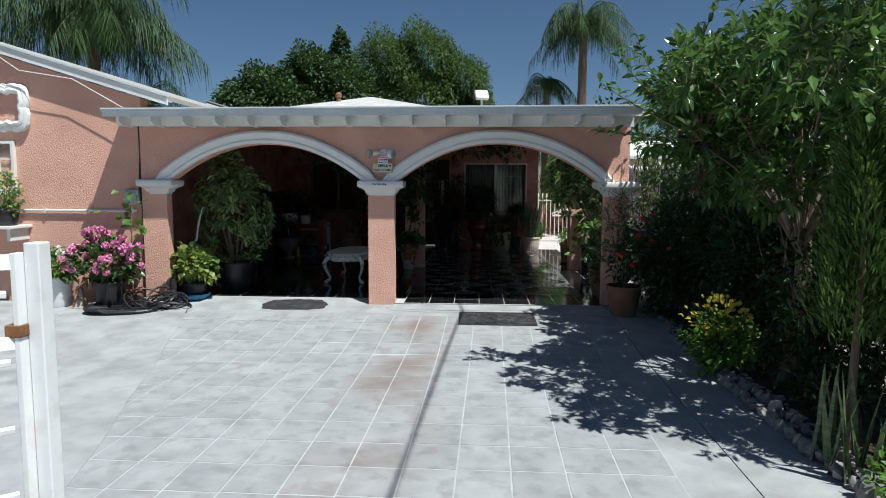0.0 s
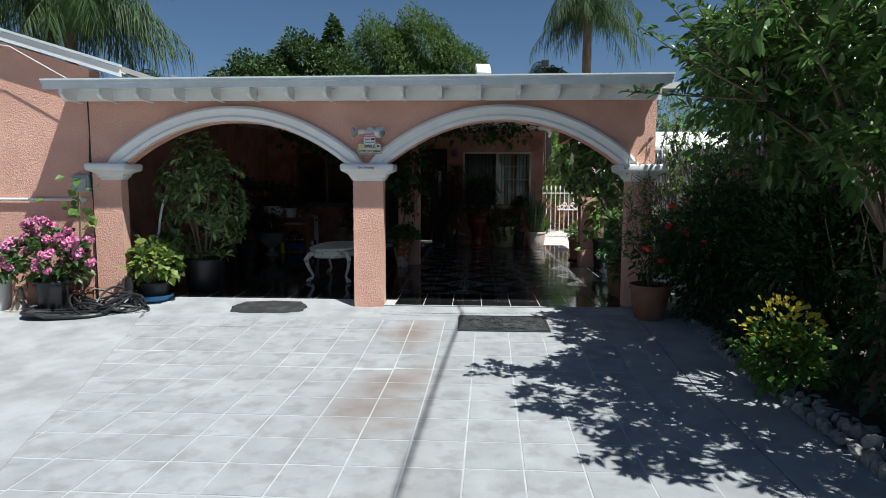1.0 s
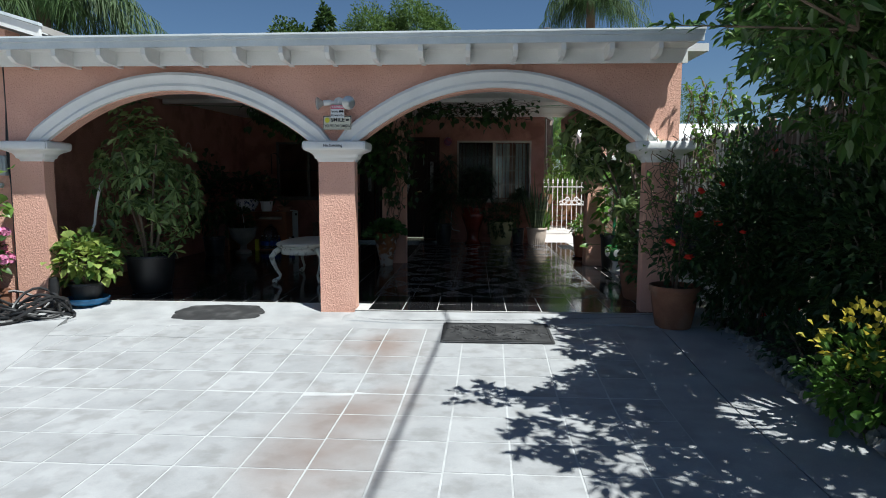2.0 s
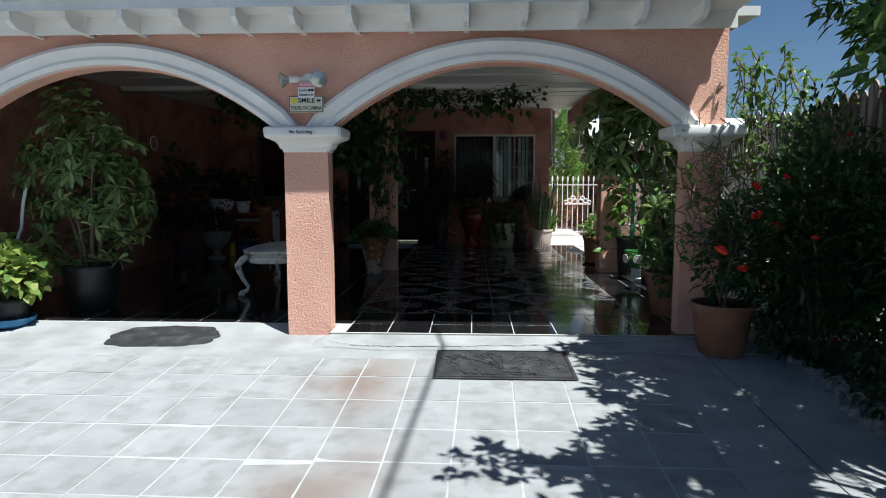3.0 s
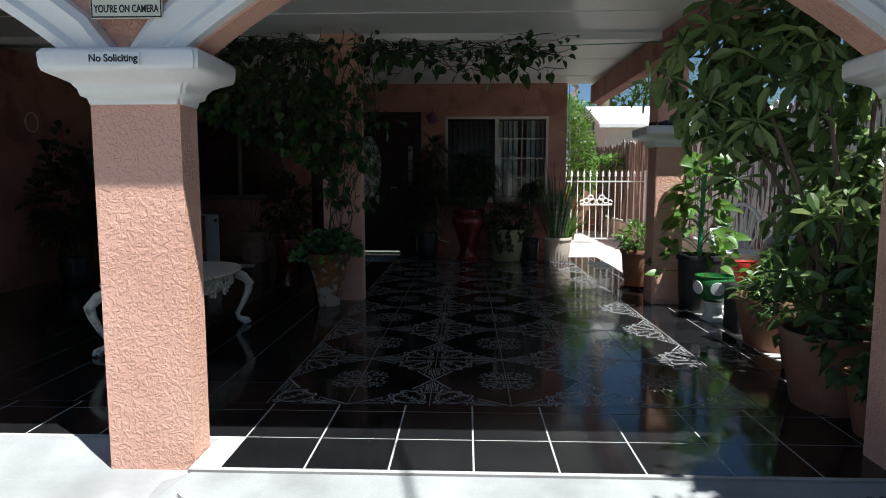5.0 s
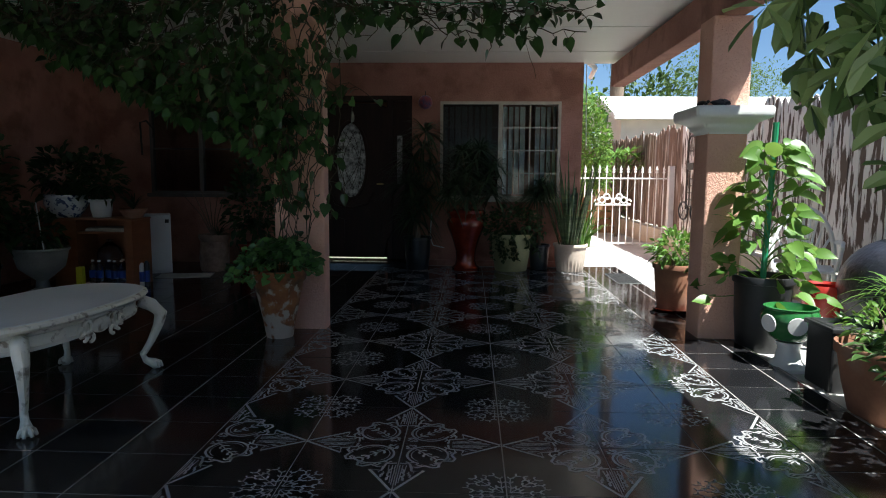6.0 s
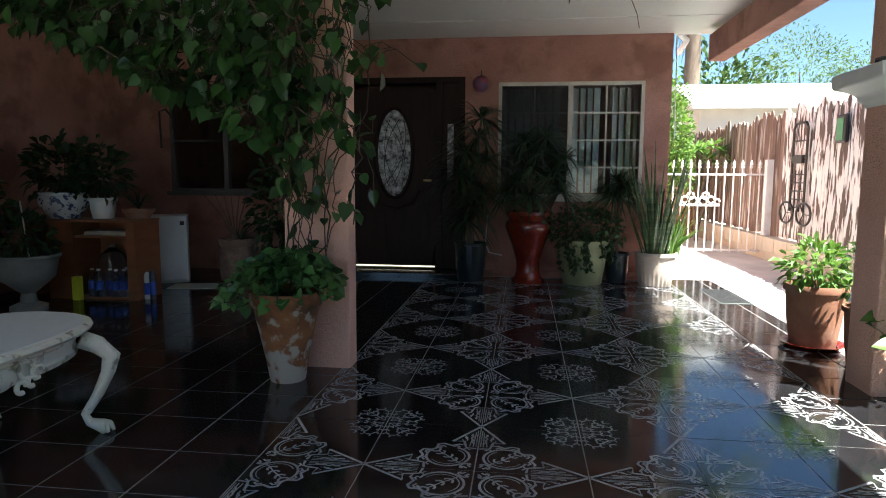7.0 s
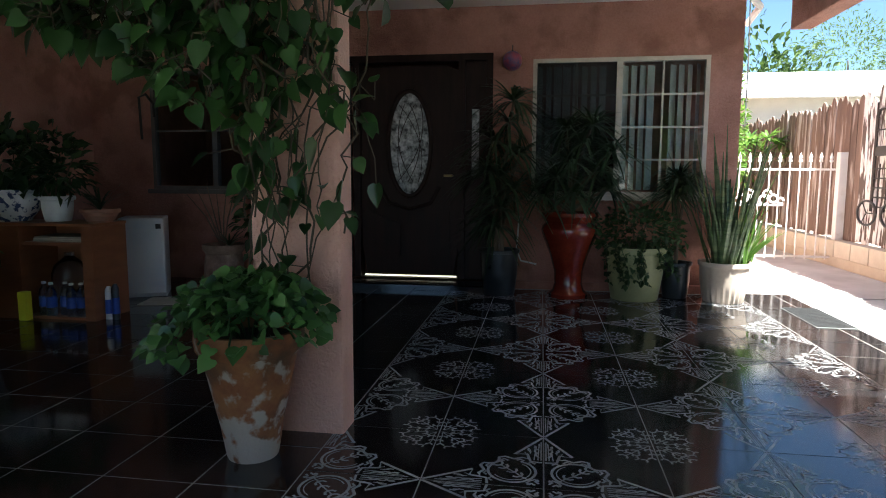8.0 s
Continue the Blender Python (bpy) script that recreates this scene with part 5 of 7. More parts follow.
part("threshold_gap", box(-0.44, 0.44, 0.02, 0.03, 0.003, 0.016), GAP, door, "strip of daylight under the door")
part("threshold", box(-0.78, 0.71, -0.06, 0.06, -0.02, 0.002), DARKWOOD, door)

# left house window, wall ornament, pipe and meter
window("window_3", -6.6, -5.42, 1.40, 2.07, HY - 0.03, 3, 3, [0.1 + 0.1 * k for k in range(10)], "white small-paned window in the gable wall")
part("backing", box(-6.6, -5.42, HY - 0.012, HY - 0.006, 1.42, 2.05), PLASTIC_BLACK, bpy.data.objects["window_3"])
orn = thing("wall_ornament", -5.46, HY, 2.5, "white moulded plaster frame on the pink wall", "ornament")
bm = bmesh.new()
for rad, th, y0 in ((1.0, 0.05, -0.03), (0.82, 0.04, -0.055)):
    pts = []
    for k in range(49):
        a = 2 * math.pi * k / 48
        r = (0.25 + 0.035 * math.cos(4 * a + math.pi) + 0.02 * abs(math.sin(6 * a))) * rad
        pts.append((r * math.cos(a), y0, r * 1.1 * math.sin(a)))
    add_tube(bm, pts, th, 8)
smooth(part("frame", bm, WHITE, orn))
pipe = thing("wall_pipe", -5.25, HY - 0.03, 1.16, "white pipe along the pink wall", "pipe")
part("pipe_run", tube([(-3, 0, 0), (1.45, 0, 0)], 0.017), WHITE, pipe)
for k in range(3):
    part("pipe_clip", box(0.2 + 0.6 * k, 0.23 + 0.6 * k, -0.02, 0.03, -0.03, 0.02), WHITE, pipe)
mt = thing("meter_box", -3.86, HY, 1.25, "grey utility box on the wall corner", "utility box")
GREYBOX = surface("grey_enamel", (0.3, 0.34, 0.35), (0.4, 0.44, 0.45), 0.5, 5, 50, 0.1, 0.001)
part("body", box(-0.08, 0.12, -0.07, 0, 0, 0.19, 0.008), GREYBOX, mt)
part("cover", box(-0.06, 0.10, -0.085, -0.072, 0.03, 0.16, 0.005), GREYBOX, mt)
wires = thing("corner_cables", -3.71, HY - 0.02, 2.3, "black cables running down the wall corner", "cable")
for k, (dx, zb) in enumerate(((0, -1.6), (0.02, -1.1), (-0.018, -2.3))):
    part("cable", tube([(dx, 0, 0.05), (dx + 0.012, -0.01, -0.4), (dx - 0.012, -0.01, -0.8), (dx + 0.02, -0.02, -1.15), (dx + 0.01, -0.01, zb)], 0.009, 6), PLASTIC_BLACK, wires)
gc = thing("gable_cable", -5.0, 7.68, 3.08, "thin slack cable hanging under the barge board", "cable")
part("cable", tube([(-0.6, 0, 0.15), (-0.2, 0, -0.12), (0.5, 0, -0.23), (1.2, 0, -0.62), (1.25, 0.1, -0.75)], 0.006, 5), PLASTIC_WHITE, gc)

# ---- lamp and signs over the middle pillar ----
lamp = thing("twin_floodlight", -0.505, WY0, 1.925, "white twin floodlight with two glass reflector bulbs", "floodlight")
LAMP_GLASS = surface("reflector_bulb", (0.45, 0.45, 0.42), (0.62, 0.62, 0.6), 0.12, 5, 30, 0.1, 0.001, metal=0.5)
smooth(part("base", lathe([(0.05, 0), (0.05, 0.02), (0.03, 0.035)], 20, Matrix.Rotation(math.pi / 2, 4, "X"), True), WHITE, lamp))
for s, d in ((-1, (-0.93, -0.3, -0.1)), (1, (0.4, -0.9, -0.12))):
    p = Vector((s * 0.075, -0.075, -0.005))
    arm = part("arm", tube([(s * 0.005, -0.03, 0), p], 0.018), WHITE, lamp)
    m = Matrix.Translation(p) @ Vector(d).to_track_quat("Z", "Y").to_matrix().to_4x4()
    smooth(part("holder", lathe([(0.024, -0.015), (0.026, 0.045), (0.024, 0.055)], 16, m, True), WHITE, arm))
    smooth(part("bulb", lathe([(0.02, 0.05), (0.028, 0.07), (0.055, 0.1), (0.061, 0.113), (0.042, 0.124), (0.001, 0.128)], 20, m), LAMP_GLASS, arm))
bm = bmesh.new()
for x, z0, z1 in ((-0.01, -0.13, 0.0), (0.02, -0.06, 0.0)):
    add_tube(bm, [(x, -0.08, z0), (x, -0.05, z1)], 0.003, 4)
part("sign_wire", bm, WHITE, lamp)


def lettering(text, size, x, y, z, material, parent, name="lettering", tilt=0, wide=None):
    cu = bpy.data.curves.new(name, "FONT")
    cu.body, cu.size, cu.align_x, cu.align_y, cu.extrude, cu.offset = text, size, "CENTER", "CENTER", 0.0006, size * 0.022
    tmp = new("letters_source", cu)
    dg = bpy.context.evaluated_depsgraph_get()
    me = bpy.data.meshes.new_from_object(tmp.evaluated_get(dg))
    w = max(v.co.x for v in me.vertices) - min(v.co.x for v in me.vertices)
    bpy.data.objects.remove(tmp)
    me.materials.clear()
    me.materials.append(material)
    ob = new(name, me)
    ob.parent = parent
    ob.matrix_basis = pose(x, y, z, 90, 0, tilt) @ Matrix.Diagonal(((wide / w if wide else 1), 1, 1, 1))
    return ob


INK = surface("black_ink", (0.012, 0.012, 0.012), (0.02, 0.02, 0.02), 0.6, 9, 60, 0.0)
SIGN_CREAM = surface("cream_sign", (0.6, 0.58, 0.46), (0.68, 0.66, 0.53), 0.5, 8, 70, 0.05, 0.0005, stain=(0.45, 0.4, 0.3), stain_amt=0.3)
SIGN_YELLOW = surface("yellow_ink", (0.65, 0.6, 0.03), (0.72, 0.68, 0.05), 0.5, 9, 60, 0.0)
SIGN_PINK = surface("red_pink_ink", (0.6, 0.1, 0.16), (0.66, 0.14, 0.2), 0.5, 9, 60, 0.0)
sg = thing("camera_sign", -0.508, WY0 - 0.085, 1.737, "cream sign reading smile you are on camera", "sign")
plate = part("plate", box(-0.13, 0.13, -0.003, 0.003, -0.062, 0.062, 0.002), SIGN_CREAM, sg)
bm = bmesh.new()
for a in ((-0.127, 0.127, 0.054, 0.059), (-0.127, 0.127, -0.059, -0.054), (-0.127, -0.123, -0.054, 0.054), (0.123, 0.127, -0.054, 0.054)):
    add_box(bm, a[0], a[1], -0.0045, -0.003, a[2], a[3])
part("border_line", bm, INK, sg)
lettering("SMILE", 0.05, 0.004, -0.0045, 0.026, INK, sg, wide=0.125)
lettering("YOU'RE ON CAMERA", 0.036, 0.0, -0.0045, -0.03, INK, sg, wide=0.235)
part("badge", lathe([(0.001, 0.0), (0.023, 0.0), (0.023, 0.002)], 20, Matrix.Translation((-0.092, -0.0035, 0.024)) @ Matrix.Rotation(math.pi / 2, 4, "X"), True), SIGN_YELLOW, sg, "round yellow badge")
part("camera_mark", box(0.08, 0.11, -0.005, -0.003, 0.018, 0.034, 0.002), INK, sg)
sg = thing("warning_sign", -0.503, WY0 - 0.095, 1.838, "white and red warning sign about security cameras", "sign", rz=0)
part("plate", box(-0.062, 0.062, -0.003, 0.003, -0.058, 0.058, 0.002), PLASTIC_WHITE, sg)
part("header_band", box(-0.06, 0.06, -0.0045, -0.003, 0.022, 0.055), SIGN_PINK, sg, "red band")
lettering("WARNING", 0.026, 0, -0.006, 0.038, PLASTIC_WHITE, sg, wide=0.105)
lettering("Security", 0.026, -0.024, -0.0045, -0.001, INK, sg, wide=0.062)
lettering("Cameras In Use", 0.024, 0, -0.0045, -0.034, INK, sg, wide=0.11)
for k in (0, 1):
    part("eye_mark", lathe([(0.001, 0.0), (0.011, 0.0), (0.011, 0.001)], 14, Matrix.Translation((0.024 + 0.022 * k, -0.0035, 0.0)) @ Matrix.Rotation(math.pi / 2, 4, "X"), True), INK, sg)
sg = thing("soliciting_sign", -0.545, WY0 - 0.124, 1.53, "small white no soliciting label on the capital", "sign")
part("plate", box(-0.095, 0.095, -0.002, 0.002, -0.022, 0.022), PLASTIC_WHITE, sg)
lettering("No Soliciting", 0.036, 0, -0.0035, 0, INK, sg, wide=0.175)

# ---- mats ----
RUBBER = surface("black_rubber", (0.018, 0.018, 0.019), (0.042, 0.042, 0.043), 0.7, 8, 80, 0.4, 0.003, stain=(0.11, 0.11, 0.11), stain_amt=0.45, stain_scale=9)
mat1 = thing("door_mat", 0.945, 7.07, drive_z(7.07) + 0.004, "black rubber door mat with raised leaf pattern", "mat")
sl = math.degrees(math.atan2(drive_z(7.35) - drive_z(6.8), 0.55))
mat1.matrix_world = pose(0.945, 7.08, drive_z(7.08) + 0.006, sl, 0, 0)
part("base", box(-0.455, 0.455, -0.285, 0.285, 0, 0.008, 0.004), RUBBER, mat1)
bm = bmesh.new()
for a in ((-0.44, 0.44, -0.272, -0.262), (-0.44, 0.44, 0.262, 0.272), (-0.44, -0.43, -0.26, 0.26), (0.43, 0.44, -0.26, 0.26)):
    add_box(bm, *a, 0.006, 0.014)
part("raised_border", bm, RUBBER, mat1)
bm, rg = bmesh.new(), random.Random(6)
for k in range(46):
    x, y = rg.uniform(-0.38, 0.38), rg.uniform(-0.13, 0.22)
    a, r = rg.uniform(0, 6.28), rg.uniform(0.025, 0.05)
    add_tube(bm, [(x + r * math.cos(a + u) * (1 - u / 6), y + r * math.sin(a + u) * (1 - u / 6), 0.009) for u in np.linspace(0, 4.2, 7)], 0.006, 5)
for k in range(-3, 4):
    add_tube(bm, bez((0, -0.1, 0.009), (k * 0.05, 0.05, 0.009), (k * 0.1, 0.2 - 0.02 * abs(k), 0.009), 5), 0.007, 5)
tagged(part("raised_leaves", bm, RUBBER, mat1), kind="stuff")
ob = lettering("WELCOME", 0.075, 0, -0.2, 0.009, RUBBER, mat1, wide=0.55)
ob.matrix_basis = pose(0, -0.2, 0.010) @ Matrix.Diagonal((0.55 / max(ob.dimensions.x, 0.01), 1, 6, 1))
mat2 = thing("oval_mat", -1.66, 7.62, -0.035, "dark grey oval mat with a frayed scalloped edge", "mat")
bm = bmesh.new()
pts = []
for k in range(64):
    a = 2 * math.pi * k / 64
    w = 1 + 0.035 * math.sin(9 * a) + 0.02 * math.sin(17 * a)
    sup = (abs(math.cos(a)) ** 3 + abs(math.sin(a)) ** 3) ** (-1 / 3)
    pts.append((0.41 * math.cos(a) * w * sup, 0.25 * math.sin(a) * w * sup))
va = [bm.verts.new((x, y, 0.0)) for x, y in pts]
vb = [bm.verts.new((x * 0.98, y * 0.98, 0.012)) for x, y in pts]
bm.faces.new(vb)
for k in range(64):
    bm.faces.new((va[k], va[(k + 1) % 64], vb[(k + 1) % 64], vb[k]))
part("mat", bm, RUBBER, mat2)
mat2.matrix_world = pose(-1.66, 7.66, -0.044, 5.5, 0, 4)

# ---- things by the left pillar ----
gz0 = drive_z(7.4)
hose = thing("hose_coil", -3.35, 7.42, gz0, "coiled black garden hose on the concrete", "hose")
rg = random.Random(3)
for k in range(11):
    cx, cy, r = rg.uniform(-0.14, 0.14), rg.uniform(-0.06, 0.09), rg.uniform(0.22, 0.36)
    bm = bmesh.new()
    add_tube(bm, [(cx + r * math.cos(a), cy + r * 0.7 * math.sin(a), 0.014 + 0.022 * k * (0.5 + 0.5 * math.sin(a * 2 + k))) for a in np.linspace(0, 6.2, 26)], 0.013, 6)
    smooth(part("loop", bm, PLASTIC_BLACK, hose))
pad = thing("folded_screen", -3.7, 7.22, gz0, "flat black mesh screen lying on the drive", "screen", rz=14)
bm = bmesh.new()
pts = [(0.42 * math.copysign(abs(math.cos(a)) ** 0.7, math.cos(a)), 0.27 * math.copysign(abs(math.sin(a)) ** 0.7, math.sin(a)), 0.025 + 0.03 * (math.cos(a) < -0.3)) for a in np.linspace(0, 2 * math.pi, 33)]
add_tube(bm, pts, 0.02, 8)
part("rim", bm, PLASTIC_BLACK, pad)
bm = bmesh.new()
c = bm.verts.new((0, 0, 0.012))
rv = [bm.verts.new((x * 0.97, y * 0.97, z)) for x, y, z in pts[:-1]]
for k in range(len(rv)):
    bm.faces.new((c, rv[k], rv[(k + 1) % len(rv)]))
part("mesh_panel", bm, RUBBER, pad)
for yy in (-0.07, 0.07):
    part("cross_bar", box(-0.31, 0.31, yy - 0.012, yy + 0.012, 0.028, 0.05, 0.005), PLASTIC_BLACK, pad)

PINK_PETAL = surface("pink_petal", (0.55, 0.14, 0.3), (0.75, 0.32, 0.48), 0.6, 20, 90, 0.05, 0.001, island=0.25)
WHITE_PETAL = surface("white_petal", (0.7, 0.72, 0.6), (0.8, 0.8, 0.7), 0.6, 20, 90, 0.05, 0.001)


def potted_leaves(t, centre, radii, n, leaf, material, seed, wide=0.6, name="foliage", shell=0.4, droop=0.25):
    rng = np.random.default_rng(seed)
    P, D = cloud(rng, n, centre, radii, shell)
    leaf_part(name, P, D + rng.normal(0, 0.45, D.shape) + [0, 0, 0.25], leaf * rng.uniform(0.6, 1.2, n), material, t, wide=wide, rng=rng, droop=droop)
    bm = bmesh.new()
    for k in range(6):
        q = P[k * (n // 6)]
        add_tube(bm, bez((0.02 * math.cos(k), 0.02 * math.sin(k), centre[2] - radii[2] * 1.3), (q[0] * 0.4, q[1] * 0.4, centre[2] - 0.2 * radii[2]), tuple(q), 5), [0.008 * (1 - 0.12 * j) for j in range(6)], 5)
    part("branching", bm, BARK, t)
    return P, D


def flower_heads(t, places, size, material, seed):
    """Round heads of many small petals."""
    rng = np.random.default_rng(seed)
    me = None
    for p in places:
        if me is None:
            d = rng.normal(size=(46, 3))
            d /= np.linalg.norm(d, axis=1, keepdims=True)
            me = leaves_mesh("flower_head", d * size * 0.6, np.cross(d, rng.normal(size=(46, 3))), size * 0.75, material, wide=0.9, fold=0.1, droop=0.0, rng=rng)
        ob = new("flower_head", me)
        ob.parent = t
        ob.matrix_basis = pose(*p, *rng.uniform(0, 360, 3)) @ Matrix.Diagonal((*(rng.uniform(0.7, 1.2, 1).repeat(3)), 1))


t = pot("pink_hydrangea", -4.0, 7.45, gz0, pot_profile(0.16, 0.2, 0.34), PLASTIC_BLACK, "pink hydrangea in full bloom in a black pot", category="potted plant")
P, D = potted_leaves(t, (0, 0, 0.6), (0.42, 0.3, 0.28), 620, 0.1, LEAF, 81)
P, D = cloud(np.random.default_rng(82), 80, (0, 0, 0.62), (0.46, 0.33, 0.32), 0.92)
flower_heads(t, [tuple(p) for p, d in zip(P, D) if d[2] > -0.45][:60], 0.062, PINK_PETAL, 83)
t = pot("white_hydrangea", -4.68, 7.4, gz0, [(0.14, 0), (0.145, 0.01), (0.165, 0.06), (0.19, 0.3), (0.2, 0.36), (0.215, 0.37), (0.215, 0.4), (0.195, 0.4), (0.185, 0.36)], PLASTIC_WHITE, "white hydrangea in a white plastic tub", category="potted plant")
potted_leaves(t, (0, 0, 0.52), (0.28, 0.25, 0.2), 300, 0.12, LEAF_LIME, 84)
flower_heads(t, [(-0.05, -0.12, 0.68), (0.16, -0.1, 0.7), (0.02, 0.05, 0.74), (-0.2, 0, 0.62)], 0.06, WHITE_PETAL, 85)
t = thing("clay_cone", -4.36, 7.38, gz0, "small weathered orange cone between the pots", "cone")
part("base", box(-0.11, 0.11, -0.11, 0.11, 0, 0.02, 0.006), TERRA_WORN, t)
smooth(part("body", lathe([(0.085, 0.02), (0.04, 0.24), (0.03, 0.27), (0.02, 0.265)], 20), TERRA_WORN, t))
GERANIUM = leafy("variegated_leaf", (0.06, 0.14, 0.025), (0.33, 0.4, 0.1), 0.5)
t = pot("geranium", -3.1, 7.93, 0.0, pot_profile(0.12, 0.17, 0.2), PLASTIC_BLACK, "bright variegated geranium in a pot on a blue saucer", category="potted plant")
smooth(part("saucer", lathe([(0.15, -0.02), (0.19, 0.01), (0.2, 0.05), (0.185, 0.045), (0.16, 0.0)], 28), BLUE_POT, t, "blue plastic saucer"))
potted_leaves(t, (0, 0, 0.46), (0.32, 0.26, 0.24), 480, 0.085, GERANIUM, 86, wide=0.95)
t = pot("climbing_plant", -3.78, 7.6, gz0, pot_profile(0.1, 0.13, 0.22), TERRA, "thin plant with broad leaves climbing a stake", category="potted plant")
part("stake", tube([(0, 0, 0.1), (0.01, 0.02, 1.3)], 0.01, 6), BARK, t)
rg = np.random.default_rng(87)
leaf_part("leaves", [(rg.normal(0, 0.14), rg.normal(0, 0.06), rg.uniform(0.85, 1.5)) for _ in range(26)], rg.normal(0, 1, (26, 3)) + [0, -0.4, 0.1], rg.uniform(0.08, 0.14, 26), LEAF_LIME, t, wide=0.9, rng=rg)
t = pot("faucet_urn", -3.3, 7.72, -0.03, [(0.05, 0), (0.06, 0.02), (0.03, 0.1), (0.05, 0.2), (0.04, 0.3), (0.02, 0.31)], PLASTIC_BLACK, "small dark garden tap post by the pillar", soil=False, category="tap")
# shelf with flowers by the gable window
t = thing("wall_shelf", -5.55, 7.6, 0.93, "white wooden shelf under the gable window", "shelf")
part("board", box(-0.8, 0.3, -0.2, 0.23, 0, 0.04, 0.006), WHITE, t)
for sx in (-0.6, 0.2):
    part("bracket", box(sx, sx + 0.05, -0.12, 0.23, -0.16, -0.002, 0.006), WHITE, t)
t = pot("flowering_pot", -5.38, 7.56, 0.97, pot_profile(0.1, 0.14, 0.2), PLASTIC_BLACK, "pale yellow flowering plant in a black pot on a shelf", category="potted plant")
potted_leaves(t, (0, 0, 0.42), (0.19, 0.18, 0.26), 420, 0.06, LEAF_LIME, 88)
P, D = cloud(np.random.default_rng(89), 26, (0, 0, 0.44), (0.2, 0.19, 0.27), 0.95)
flower_heads(t, [tuple(p) for p in P], 0.022, surface("cream_petal", (0.7, 0.55, 0.25), (0.8, 0.7, 0.45), 0.6, 20, 90, 0.05, 0.001), 90)
t = thing("white_lantern", -5.68, 7.52, 0.97, "white plaster garden ornament on the shelf", "ornament")
smooth(part("body", lathe([(0.1, 0), (0.1, 0.04), (0.05, 0.08), (0.09, 0.2), (0.1, 0.24), (0.001, 0.3)], 16), WHITE, t))

# ---- umbrella plants at both sides of the porch ----
SCHEFF = leafy("umbrella_leaf", (0.045, 0.1, 0.025), (0.3, 0.4, 0.15), 0.35)
t = pot("umbrella_plant", -2.8, 8.62, 0, pot_profile(0.2, 0.26, 0.4), PLASTIC_BLACK, "large umbrella plant in a black tub inside the arch", category="potted plant")
umbrella_plant(t, np.random.default_rng(91), (0.03, 0, 1.15), (0.58, 0.48, 0.8), 300, SCHEFF, 0.11)
bm = bmesh.new()
for k in range(7):
    a = k * 0.9
    add_tube(bm, bez((0.05 * math.cos(a), 0.05 * math.sin(a), 0.3), (0.1 * math.cos(a), 0.1 * math.sin(a), 0.9), (0.4 * math.cos(a), 0.35 * math.sin(a), 1.1 + 0.08 * k), 6), [0.018 * (1 - 0.1 * q) for q in range(7)], 6)
part("branching", bm, BARK, t)
t = thing("bent_stick", -3.28, 8.3, 0, "pale bent stick leaning in the umbrella plant", "stick")
part("stick", tube(bez((0.05, -0.2, 0.0), (0.0, 0, 0.7), (0.05, 0.02, 0.75), 6) + bez((0.05, 0.02, 0.75), (0.1, 0, 1.1), (0.18, 0, 1.2), 5)[1:], 0.014, 7), PLASTIC_WHITE, t)
t = pot("umbrella_plant", 2.5, 8.5, 0, pot_profile(0.18, 0.24, 0.38), TERRA, "tall umbrella plant in a clay pot by the pillar", category="potted plant")
umbrella_plant(t, np.random.default_rng(92), (-0.33, -0.03, 1.62), (0.52, 0.38, 0.5), 190, SCHEFF, 0.13)
umbrella_plant(t, np.random.default_rng(93), (0.0, 0.0, 0.9), (0.34, 0.34, 0.45), 110, SCHEFF, 0.13, "lower_foliage")
bm = bmesh.new()
for k in range(7):
    a = k * 0.9
    add_tube(bm, bez((0.05 * math.cos(a), 0.05 * math.sin(a), 0.3), (0.1 * math.cos(a), 0.1 * math.sin(a), 0.9), (0.35 * math.cos(a) - 0.25, 0.3 * math.sin(a), 1.3 + 0.09 * k), 6), [0.02 * (1 - 0.1 * q) for q in range(7)], 6)
part("branching", bm, BARK, t)
t = pot("shade_plant", 2.52, 8.12, 0, pot_profile(0.12, 0.17, 0.27), TERRA, "leafy green plant in a clay pot", category="potted plant")
potted_leaves(t, (0, 0, 0.45), (0.26, 0.26, 0.24), 420, 0.08, LEAF, 93)
t = pot("shade_plant", 2.72, 9.1, -0.03, pot_profile(0.14, 0.19, 0.3), TERRA, "leafy green plant in a clay pot", category="potted plant")
potted_leaves(t, (-0.03, 0, 0.5), (0.3, 0.3, 0.27), 500, 0.08, LEAF, 94)
# rose pot and the climber round the right pillar
t = pot("rose_pot", 2.5, 7.42, drive_z(7.4), pot_profile(0.15, 0.21, 0.37, 0.05), TERRA, "red rose bush in a round clay pot", category="potted plant")
potted_leaves(t, (0.08, 0, 0.72), (0.27, 0.25, 0.35), 520, 0.07, LEAF_DARK, 95, wide=0.55)
blossoms(t, [(-0.12, -0.22, 0.75), (0.1, -0.26, 0.98), (0.3, -0.1, 0.9), (0.05, -0.2, 0.62)], 0.05, RED, 9)
t = thing("pillar_climber", 2.5, 7.72, -0.05, "tangled dry climber with sparse leaves on the pillar", "vine")
bm, rg = bmesh.new(), np.random.default_rng(96)
pl = []
for k in range(60):
    p = Vector((rg.uniform(-0.2, 0.35), rg.uniform(-0.12, 0.02), rg.uniform(0.35, 1.35)))
    pts = [p]
    for q in range(8):
        p = p + Vector((rg.normal(0, 0.06), rg.normal(0, 0.025) - 0.003, rg.uniform(0.0, 0.1)))
        p.y = min(p.y, 0.03)
        pts.append(p)
        if rg.random() < 0.5:
            pl.append(p)
    add_tube(bm, pts, 0.004, 4)
part("branching", bm, BARK, t)
